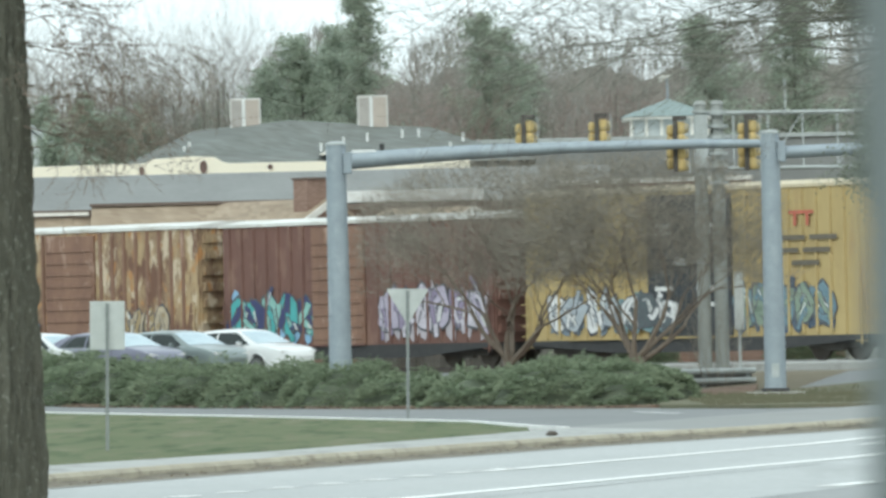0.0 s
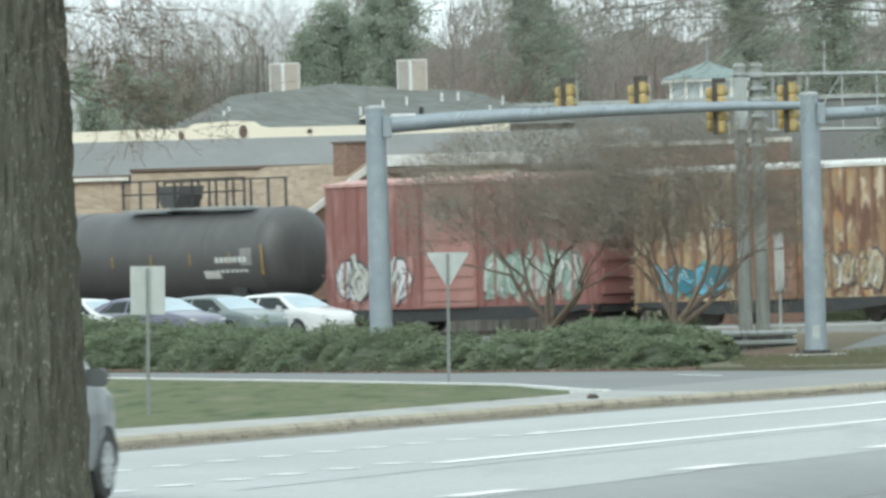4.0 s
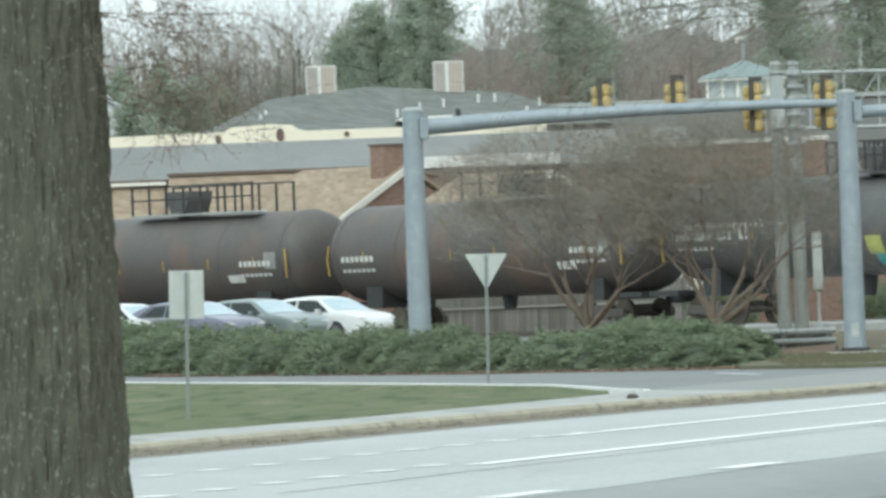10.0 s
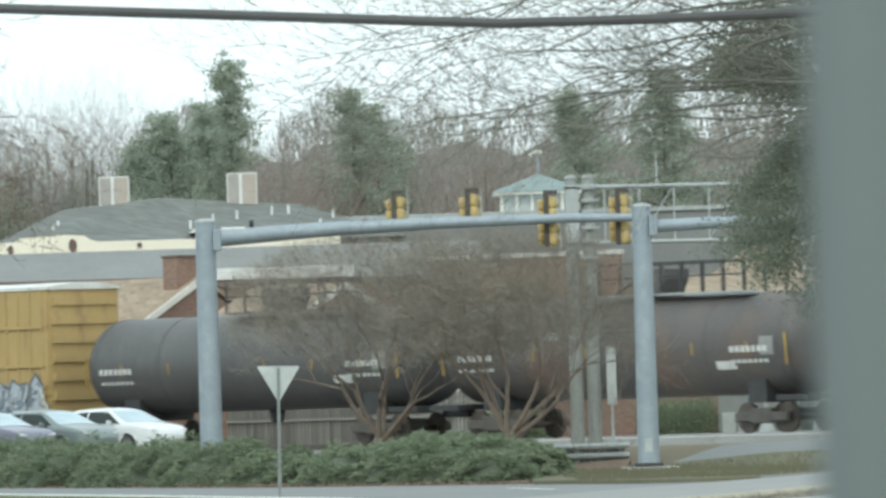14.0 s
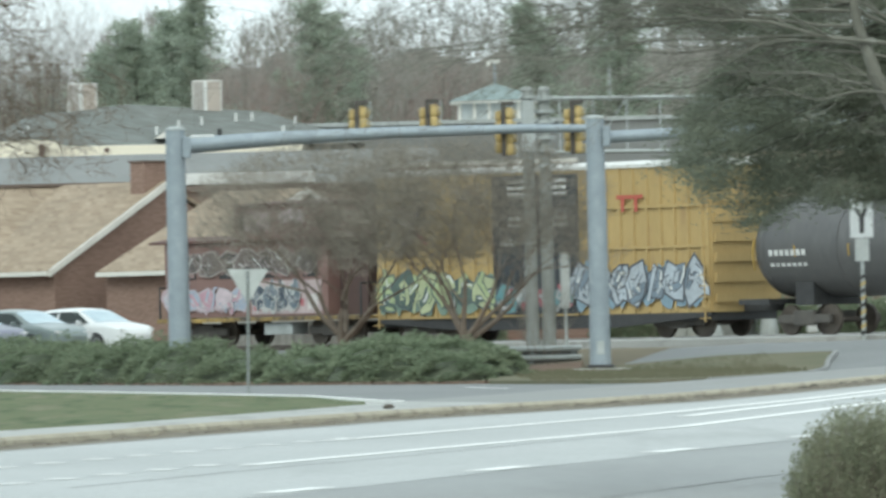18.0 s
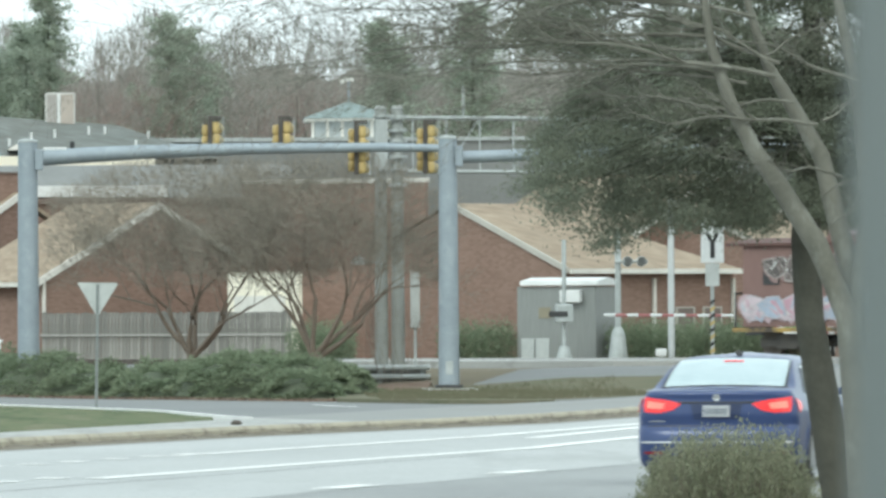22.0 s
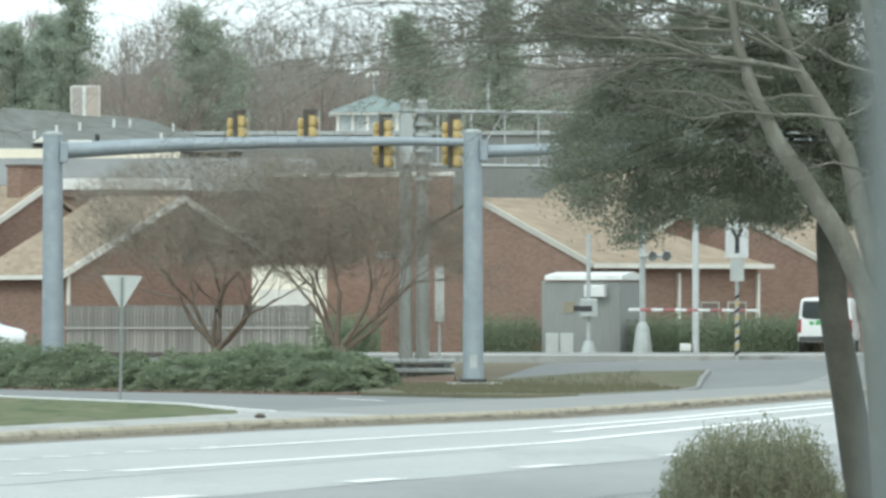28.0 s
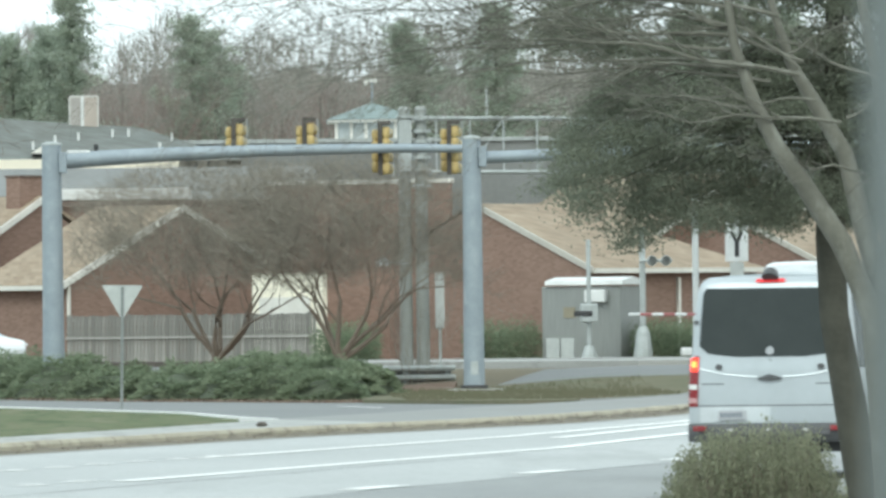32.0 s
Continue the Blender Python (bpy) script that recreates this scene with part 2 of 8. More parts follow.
weather(PAVE, (0.21, 0.205, 0.19), 1.4, 0.53, 0.72, (1, 0.4, 1), 12.0)
weather(KERB, (0.17, 0.15, 0.115), 2.2, 0.55, 0.72, (1, 1, 1), 5.0)
weather(WOODG, (0.17, 0.165, 0.15), 1.3, 0.5, 0.7, (3, 3, 0.7), 3.0)
weather(SHINGLE, (0.25, 0.2, 0.15), 0.9, 0.52, 0.75, (1, 1, 1), 7.0)
weather(STEEL, (0.42, 0.46, 0.49), 1.6, 0.56, 0.74, (1, 1, 0.5), 7.0)
BARK_P = mat("smooth_grey_bark", (0.12, 0.12, 0.098), (0.185, 0.182, 0.152), 0.85, scale=3, fine=14, bump=0.3)
weather(BARK_P, (0.23, 0.235, 0.205), 6, 0.54, 0.7, (1, 1, 0.5), 3.0)
BARK_D = mat("dark_bark", (0.06, 0.06, 0.048), (0.095, 0.094, 0.076), 0.95, scale=3, fine=14, bump=0.5)
BARK_M = mat("brown_bark", (0.165, 0.132, 0.104), (0.228, 0.188, 0.15), 0.85, scale=3, fine=14, bump=0.3)
TWIG = mat("bare_twigs", (0.26, 0.245, 0.22), (0.32, 0.3, 0.272), 0.9, scale=0.7, fine=4, bump=0, island=0.3)
TWIG_M = mat("seed_twigs", (0.218, 0.195, 0.162), (0.285, 0.258, 0.215), 0.9, scale=0.7, fine=4, bump=0, island=0.25)
TWIG_R = mat("budding_red_twigs", (0.225, 0.158, 0.143), (0.285, 0.206, 0.186), 0.9, scale=0.7, fine=4, bump=0, island=0.3)
NEEDLE = mat("pine_needles", (0.37, 0.42, 0.34), (0.43, 0.47, 0.385), 0.9, scale=0.5, fine=3, bump=0, island=0.2, leafy=0.6, spec=0.2)
LEAFD = mat("dark_evergreen_leaves", (0.178, 0.2, 0.152), (0.238, 0.255, 0.195), 0.85, scale=1.2, fine=6, bump=0, island=0.2, leafy=0.45, spec=0.2)
JUNIPER = mat("juniper_sprays", (0.19, 0.238, 0.155), (0.26, 0.295, 0.2), 0.9, scale=0.5, fine=3, bump=0, island=0.25, leafy=0.4, spec=0.2)
BOXLEAF = mat("shrub_leaves", (0.225, 0.245, 0.165), (0.305, 0.312, 0.22), 0.85, scale=2, fine=8, bump=0, island=0.25, leafy=0.4, spec=0.2)
POST = mat("dull_grey_paint", (0.17, 0.195, 0.195), (0.15, 0.175, 0.175), 0.7, scale=2, fine=10, bump=0.0)


# ---------------- mesh helpers ----------------
class Geo:
    def __init__(self):
        self.v, self.f = [], []

    def add(self, vs, fs):
        k = len(self.v)
        self.v += [tuple(p) for p in vs]
        self.f += [tuple(i + k for i in f) for f in fs]
        return self

    def box(self, x0, x1, y0, y1, z0, z1, bev=0.0):
        if bev:
            bm = bmesh.new()
            bmesh.ops.create_cube(bm, size=1)
            for v in bm.verts:
                v.co = ((x0 + x1) / 2 + v.co.x * (x1 - x0), (y0 + y1) / 2 + v.co.y * (y1 - y0), (z0 + z1) / 2 + v.co.z * (z1 - z0))
            bmesh.ops.bevel(bm, geom=bm.edges[:], offset=bev, segments=2, affect="EDGES", profile=0.5)
            bm.verts.index_update()
            self.add([v.co[:] for v in bm.verts], [[v.index for v in f.verts] for f in bm.faces])
            bm.free()
            return self
        return self.add([(x, y, z) for x in (x0, x1) for y in (y0, y1) for z in (z0, z1)],
                        [(0, 1, 3, 2), (4, 6, 7, 5), (0, 4, 5, 1), (2, 3, 7, 6), (0, 2, 6, 4), (1, 5, 7, 3)])

    def tube(self, pts, radii, n=6, cap=True):
        pts = [Vector(p) for p in pts]
        ring = []
        for i, p in enumerate(pts):
            d = (pts[min(i + 1, len(pts) - 1)] - pts[max(i - 1, 0)]).normalized()
            s = d.orthogonal().normalized() if abs(d.z) > 0.95 else d.cross(Vector((0, 0, 1))).normalized()
            t = d.cross(s)
            r = radii[i] if hasattr(radii, "__len__") else radii
            ring.append([p + r * (math.cos(2 * math.pi * k / n) * s + math.sin(2 * math.pi * k / n) * t) for k in range(n)])
        fs = []
        for i in range(len(pts) - 1):
            for k in range(n):
                a, b = i * n + k, i * n + (k + 1) % n
                fs.append((a, b, b + n, a + n))
        if cap:
            fs.append(tuple(range(n))[::-1])
            fs.append(tuple(range((len(pts) - 1) * n, len(pts) * n)))
        return self.add([q for r in ring for q in r], fs)

    def prism(self, outline, axis, lo, hi):
        """An outline in two axes pushed from lo to hi along the third."""
        n = len(outline)
        def at(p, h):
            q = list(p)
            q.insert("xyz".index(axis), h)
            return q
        vs = [at(p, lo) for p in outline] + [at(p, hi) for p in outline]
        fs = [tuple(range(n))[::-1], tuple(range(n, 2 * n))] + [(i, (i + 1) % n, n + (i + 1) % n, n + i) for i in range(n)]
        return self.add(vs, fs)

    def loft(self, rings, closed=True, cap=True):
        n = len(rings[0])
        fs = []
        for i in range(len(rings) - 1):
            for k in range(n if closed else n - 1):
                a, b = i * n + k, i * n + (k + 1) % n
                fs.append((a, b, b + n, a + n))
        if cap:
            fs.append(tuple(range(n))[::-1])
            fs.append(tuple(range((len(rings) - 1) * n, len(rings) * n)))
        return self.add([p for r in rings for p in r], fs)

    def mesh(self, name, smooth=0):
        me = bpy.data.meshes.new(name)
        me.from_pydata(self.v, [], self.f)
        me.update()
        bm = bmesh.new()
        bm.from_mesh(me)
        if len(bm.faces) < 40000:
            bmesh.ops.recalc_face_normals(bm, faces=bm.faces[:])
        bm.to_mesh(me)
        bm.free()
        if smooth:
            me.shade_smooth()
            me.set_sharp_from_angle(angle=radians(smooth))
        return me


def part(name, geo, material, parent=None, label="", smooth=0, kind=""):
    data = geo if isinstance(geo, bpy.types.Mesh) else geo.mesh(name, smooth)
    if not data.materials:
        data.materials.append(material)
    ob = new(name, data)
    if parent is not None:
        ob.parent = parent
    return tagged(ob, label, kind=kind)


def thing(name, m, label, category, group=""):
    ob = new(name)
    ob.empty_display_size = 0.2
    ob.matrix_world = m
    return tagged(ob, label, category, group)


def setting(name, geo, material, label="", category="", smooth=0):
    return tagged(part(name, geo, material, smooth=smooth), label, category, kind="structure")


# ---------------- plan ----------------
TH = radians(50)
TU = Vector((math.cos(TH), -math.sin(TH), 0))
TN = Vector((math.sin(TH), math.cos(TH), 0))
T0 = Vector((0, 283, 0)) + TN * 1.5
RAIL = 0.82
LANE = Vector((0.2362, 0.9717, 0))
LANE_N = Vector((0.9717, -0.2362, 0))
LANE_O = Vector((-0.59, 102, 0))
HEADING = -13.66


def ground(x, y):
    s = (x - 0) * TN.x + (y - 283) * TN.y
    u = min(max((s + 24) / 11, 0), 1)
    # the verge on the near side of the road falls away into a shallow swale
    off = (x - LANE_O.x) * LANE_N.x + (y - LANE_O.y) * LANE_N.y
    v = min(max((off - 11.1 - 1.35 * min(max((81 - y) / 7, 0), 1)) / 0.8, 0), 1) * min(max((y - 46) / 14, 0), 1) * min(max((150 - y) / 30, 0), 1)
    return 0.68 * u * u * (3 - 2 * u) - 0.75 * v * v * (3 - 2 * v)


def spread(line, n):
    """n + 1 points at even steps of length along a polyline."""
    pts = [Vector(p) for p in line]
    lens = [0]
    for a, b in zip(pts, pts[1:]):
        lens.append(lens[-1] + (b - a).length)
    out = []
    for i in range(n + 1):
        s = lens[-1] * i / n
        k = max(j for j in range(len(pts) - 1) if lens[j] <= s + 1e-6)
        out.append(pts[k].lerp(pts[k + 1], (s - lens[k]) / max(lens[k + 1] - lens[k], 1e-6)))
    return out


def bank(y):
    """How far the grass and the back of the pavement stand above the kerb along the island."""
    return 0.065 * min(max((160 - y) / 10, 0), 1)


def strip(front, back, dz, n=30, m=8, rough=0.0, lift=None):
    """A surface between two lines in plan that follows the ground at a height dz; lift(a, b, u) raises it further."""
    a, b = spread(front, n), spread(back, n)
    rings = []
    for i in range(n + 1):
        row = []
        for j in range(m + 1):
            p = a[i].lerp(b[i], j / m)
            z = ground(p.x, p.y) + dz + (lift(a[i], b[i], j / m) if lift else 0)
            if rough and 0 < j < m:
                z += rough * noise.noise(Vector((p.x * 0.7, p.y * 0.12, 0)))
            row.append((p.x, p.y, z))
        if dz > 0.03:
            row = [(row[0][0], row[0][1], row[0][2] - dz - 0.1), *row, (row[-1][0], row[-1][1], row[-1][2] - dz - 0.1)]
        rings.append(row)
    return Geo().loft(rings, closed=False, cap=False)


# ---------------- ground, roads ----------------
xs = sorted({*range(-60, 81, 6), *[q * 0.5 for q in range(-16, 42)], *range(-3000, 3001, 300)})
ys = sorted({*range(-60, 360, 4), *range(-3000, 4801, 300)})
setting("ground", Geo().loft([[(x, y, ground(x, y) - 0.08) for y in ys] for x in xs], closed=False, cap=False), SOIL, "brown winter soil and thin grass around the junction", "ground")

KERB_LINE = [(-14.5, 78), (-8.6, 103), (-5.04, 117.5), (-1.76, 131), (1.67, 144.5), (4.7, 153.5), (7.4, 162), (9.9, 174), (15.84, 205), (24, 246)]


def off_line(line, d):
    out = []
    for i, p in enumerate(line):
        a, b = Vector(line[max(i - 1, 0)]), Vector(line[min(i + 1, len(line) - 1)])
        t = (b - a).normalized()
        out.append((p[0] - t.y * d, p[1] + t.x * d))
    return out


setting("road", strip([(-111.1, -402), (-10.85, 7), (3.9, 67.5), (4.95, 72), (5.4, 75.5), (5.9, 79.5), (12.6, 107), (24, 150), (46, 215), (52, 250)], [(-122, -370), *KERB_LINE], 0.0, 120, 10), ASPHALT, "pale worn grey asphalt main road", "road")
kerb_top = spread([(*p, 0) for p in off_line(KERB_LINE, 0.0)], 120)
rings = []
for i, p in enumerate(kerb_top):
    q = kerb_top[min(i + 1, 120)] - kerb_top[max(i - 1, 0)]
    t = Vector((-q.y, q.x, 0)).normalized()
    g = ground(p.x, p.y)
    h = 0.16 + 0.012 * noise.noise(p * 0.8)
    rings.append([(*(p - t * 0.03).xy, g - 0.05), (*(p - t * 0.02).xy, g + h - 0.05), (*(p + t * 0.03).xy, g + h), (*(p + t * 0.28).xy, g + h), (*(p + t * 0.3).xy, g - 0.05)])
setting("kerb", Geo().loft(rings, closed=True), KERB, "worn yellowish concrete kerb with dirt along its foot", "kerb", 30)
setting("gutter", strip([(p[0], p[1]) for p in off_line(KERB_LINE, -0.55)], [(p[0], p[1]) for p in off_line(KERB_LINE, -0.04)], 0.006, 80, 2), mat("gutter_dirt", (0.2, 0.18, 0.14), (0.3, 0.29, 0.27), 0.95, scale=1.2, fine=8, amount=0.9), "dirty concrete gutter", "gutter")
# litter in clumps; past y = 135 thickened into one continuous dark band
rings = []
for i, p in enumerate(spread([(*p, 0) for p in KERB_LINE[:-1]], 700)):
    q = Vector((-0.97, 0.24, 0))
    h = 0.03 + 0.055 * max(noise.noise(Vector((p.x * 1.7, p.y * 0.9, 3))) + 0.35, 0) + 0.02 * noise.noise(p * 3.1) + 0.025 * min(max((p.y - 135) / 20, 0), 1)
    w = 0.16 + 0.12 * noise.noise(Vector((p.x * 0.8, p.y * 0.5, 8)))
    rings.append([(*(p - q * (w + 0.1)).xy, 0.004), (*(p - q * w * 0.55).xy, h * 0.6), (*(p - q * 0.05).xy, h), (*(p + q * 0.02).xy, h * 0.9)])
tagged(part("gutter_debris", Geo().loft(rings, closed=False, cap=False), mat("gutter_litter", (0.105, 0.09, 0.065), (0.23, 0.205, 0.16), 0.95, scale=1.6, fine=9, bump=0.6, amount=0.9)), "dark dirt and dead leaves heaped along the foot of the kerb", "dirt", kind="stuff")
WALK_BACK = [(-16.2, 90), (-9.6, 112), (-5.3, 123.5), (-2.6, 133), (0.85, 149.5), (1.5, 157.5), (2.1, 163), (6.1, 181), (10.3, 199), (15.4, 223), (27, 262)]
KERB_BACK = off_line(KERB_LINE, 0.28)
setting("pavement", strip(KERB_BACK[:6], WALK_BACK[:7], 0.13, 60, 4, lift=lambda a, b, u: bank(b.y) * u), PAVE, "light concrete strip behind the kerb", "pavement")
setting("corner_pavement", strip(KERB_BACK[5:], WALK_BACK[6:], 0.13, 40, 4), CONCRETE, "grey concrete pavement at the corner", "pavement")
SLIP_FRONT = [(-30, 325), (-9.85, 227), (-3.92, 200), (0.41, 179), (2.0, 163.5)]
setting("slip_lane", strip([(-30, 325), (-9.85, 227), (-3.92, 200), (0.41, 179), (2.0, 163), (6.1, 181), (10.3, 199), (15.4, 223), (27, 262)], [(-36, 355), (-11.6, 262), (-6, 243), (-1.6, 227), (4.9, 212), (8.0, 236), (11, 246), (15.5, 246), (17, 250), (32, 270)], 0.012, 90, 6), ASPHALT2, "grey asphalt slip lane and side street", "road")
setting("grass_island", strip([(-16.2, 90), (-9.6, 112), (-5.3, 123.5), (-2.6, 133), (0.85, 149.5), (1.45, 157.5)], [(-30, 323), (-20, 280), (-9.85, 225.4), (-3.92, 199), (0.41, 178), (1.47, 164.5)], 0.12, 60, 14, 0.05, lift=lambda a, b, u: (bank(a.y) + 0.012) * (1 - u)), GRASS, "green grass island", "grass")
setting("median", strip([(5.0, 211), (7.4, 204), (9.9, 203), (13, 216), (14.6, 234)], [(5.5, 231), (8.6, 239.2), (12, 239.6), (14.95, 237)], 0.1, 30, 6, 0.04), DRYGRASS, "patchy brown and green grass median", "grass")
setting("planting_bed", strip([(-34, 350), (-11.6, 263), (-6, 244), (-1.6, 228), (4.9, 213), (7.0, 222)], [(-34, 362), (-11, 276), (-6, 256), (-1, 246), (5.5, 243), (8.4, 243)], 0.05, 40, 6, 0.06), MULCH, "brown mulched planting bed", "bed")
setting("parking_lot", strip([(-40, 300), (-16, 268), (-4, 254), (3, 248)], [(-40, 322), (-16, 296), (-6, 284), (2, 272)], 0.01, 20, 4), ASPHALT2, "grey asphalt parking lot", "parking")
setting("far_pavement", strip([(5.8, 262), (10.5, 256), (14.0, 251.5), (17.7, 251.3), (23, 252), (30, 252)], [(5.8, 286), (10.5, 282), (14, 278.6), (17.7, 275.6), (23, 271), (30, 264)], 0.134, 40, 8), PAVE, "pale concrete pavement that runs over the railway crossing", "pavement")

# painted lines
def painted(name, a, b, w=0.12, label="white painted road line", lift=0.008, material=LINE):
    a, b = Vector((*a, 0)), Vector((*b, 0))
    t = (b - a).normalized()
    s = Vector((-t.y, t.x, 0)) * w / 2
    n = max(2, int((b - a).length / 2))
    g = Geo()
    rows = []
    for i in range(n + 1):
        p = a.lerp(b, i / n)
        rows.append([(*(p - s).xy, ground(p.x, p.y) + lift), (*(p + s).xy, ground(p.x, p.y) + lift)])
    g.loft(rows, closed=False, cap=False)
    return setting(name, g, material, label, "road line")


def lane_pt(s, d):
    p = LANE_O + LANE * s + LANE_N * d
    return (p.x, p.y)


# the two nearer lanes carry a darker asphalt overlay
painted("lane_surface", lane_pt(-120, 6.83), lane_pt(44, 6.83), 4.1, "darker asphalt lane", 0.003, ASPHALT_L)
painted("lane_surface", lane_pt(-120, 9.9), lane_pt(30, 9.9), 1.9, "darker asphalt lane", 0.003, ASPHALT_L)

SOLID = [lane_pt(s, d) for s, d in ((0, 0), (14, 0.1), (26, 0.3), (42, -0.6), (70, -2.4), (110, -4.5))]
for a, b in zip(SOLID, SOLID[1:]):
    painted("lane_line", a, b, 0.32)
UPPER = [lane_pt(s, d) for s, d in ((19, -3.5), (40, -3.3), (60, -4.0), (95, -6.3))]
for a, b in zip(UPPER, UPPER[1:]):
    painted("lane_line", a, b, 0.32)
UPPER = [lane_pt(s, d) for s, d in ((38, -2.0), (60, -3.3), (95, -5.4))]
for a, b in zip(UPPER, UPPER[1:]):
    painted("lane_line", a, b, 0.32)
rings = []
for p in spread([(-19.8, 281.5), (-9.8, 226.4), (-3.87, 199.6), (0.46, 178.6), (1.62, 166), (2.12, 162.6)], 80):
    rings.append([(p.x - 0.02, p.y, 0.0), (p.x - 0.02, p.y, 0.145), (p.x + 0.11, p.y, 0.145), (p.x + 0.12, p.y, 0.0)])
setting("island_kerb", Geo().loft(rings), LINE, "low white-painted kerb round the grass island", "kerb")
painted("island_line", (4.27, 203.5), (5.12, 197.25), 0.16, "white edge line beside the planting bed", 0.02)
for i in range(9):
    painted("dotted_line", lane_pt(-10.8 + 2.35 * i - 8, -0.45 - 0.02 * i), lane_pt(-10.1 + 2.35 * i - 8, -0.45 - 0.02 * i), 0.34, "short white dash of a dotted line")
for i in range(14):
    painted("dotted_line", lane_pt(-10 + 2.35 * i, -3.7), lane_pt(-9.3 + 2.35 * i, -3.7), 0.32, "short white dash of a dotted line")
for s in (-27.5, -17, -6.9, 3.2, 13.3, 23.4, 33.5, 43):
    painted("lane_dash", lane_pt(s, 4.35), lane_pt(s + 2.4, 4.4), 0.34, "white lane dash")
for i, (a, b) in enumerate(zip(SLIP_FRONT[1:], SLIP_FRONT[2:])):
    painted("edge_line", (a[0] + 0.35, a[1] + 2.5), (b[0] + 0.35, b[1] + 2.5 if i < 2 else b[1] + 0.8), 0.3, "white edge line of the slip lane")

rings = []
for p in spread([(9.9, 202.9, 0), (11.6, 208.6, 0), (13, 215.8, 0), (13.9, 225, 0), (14.6, 233.8, 0), (15.0, 237, 0)], 30):
    g0 = ground(p.x, p.y)
    rings.append([(p.x - 0.02, p.y - 0.05, g0), (p.x - 0.02, p.y - 0.05, g0 + 0.11), (p.x + 0.1, p.y - 0.12, g0 + 0.11), (p.x + 0.12, p.y - 0.14, g0)])
setting("median_kerb", Geo().loft(rings), CONCRETE, "low pale kerb round the tip of the grass median", "kerb")

CRACK = mat("crack_filler", (0.1, 0.1, 0.1), (0.2, 0.2, 0.195), 0.9, scale=0.8, fine=6, amount=0.7)
for d0, s0, s1 in ((4.75, -22, 42), (8.9, -34, 30), (0.9, -12, 20)):
    for k in range(int((s1 - s0) / 4)):
        wob = 0.05 * math.sin(1.7 * k + d0)
        painted("road_joint", lane_pt(s0 + 4 * k, d0 + wob), lane_pt(s0 + 4 * k + 3.9, d0 + 0.05 * math.sin(1.7 * k + 1.7 + d0)), 0.045, "thin dark sealed joint in the asphalt", 0.005, CRACK)

# railway
def on_track(k, n, z):
    p = T0 + TU * k + TN * n
    return (p.x, p.y, z)
for side in (-0.75, 0.75):
    rg = Geo()
    rg.loft([[on_track(k, side - 0.035, RAIL - 0.16), on_track(k, side - 0.035, RAIL), on_track(k, side + 0.035, RAIL), on_track(k, side + 0.035, RAIL - 0.16)] for k in (-260, 200)])
    setting("rail", rg, mat("rail_steel", (0.2, 0.17, 0.15), (0.12, 0.1, 0.09), 0.4, 0.8), "worn steel rail", "rail")
bg = Geo().loft([[on_track(k, -3.2, 0.6), on_track(k, -1.9, RAIL - 0.18), on_track(k, 1.9, RAIL - 0.18), on_track(k, 3.2, 0.6)] for k in range(-260, 201, 10)], closed=False, cap=False)
setting("ballast_bed", bg, BALLAST, "grey stone ballast under the railway", "ballast")

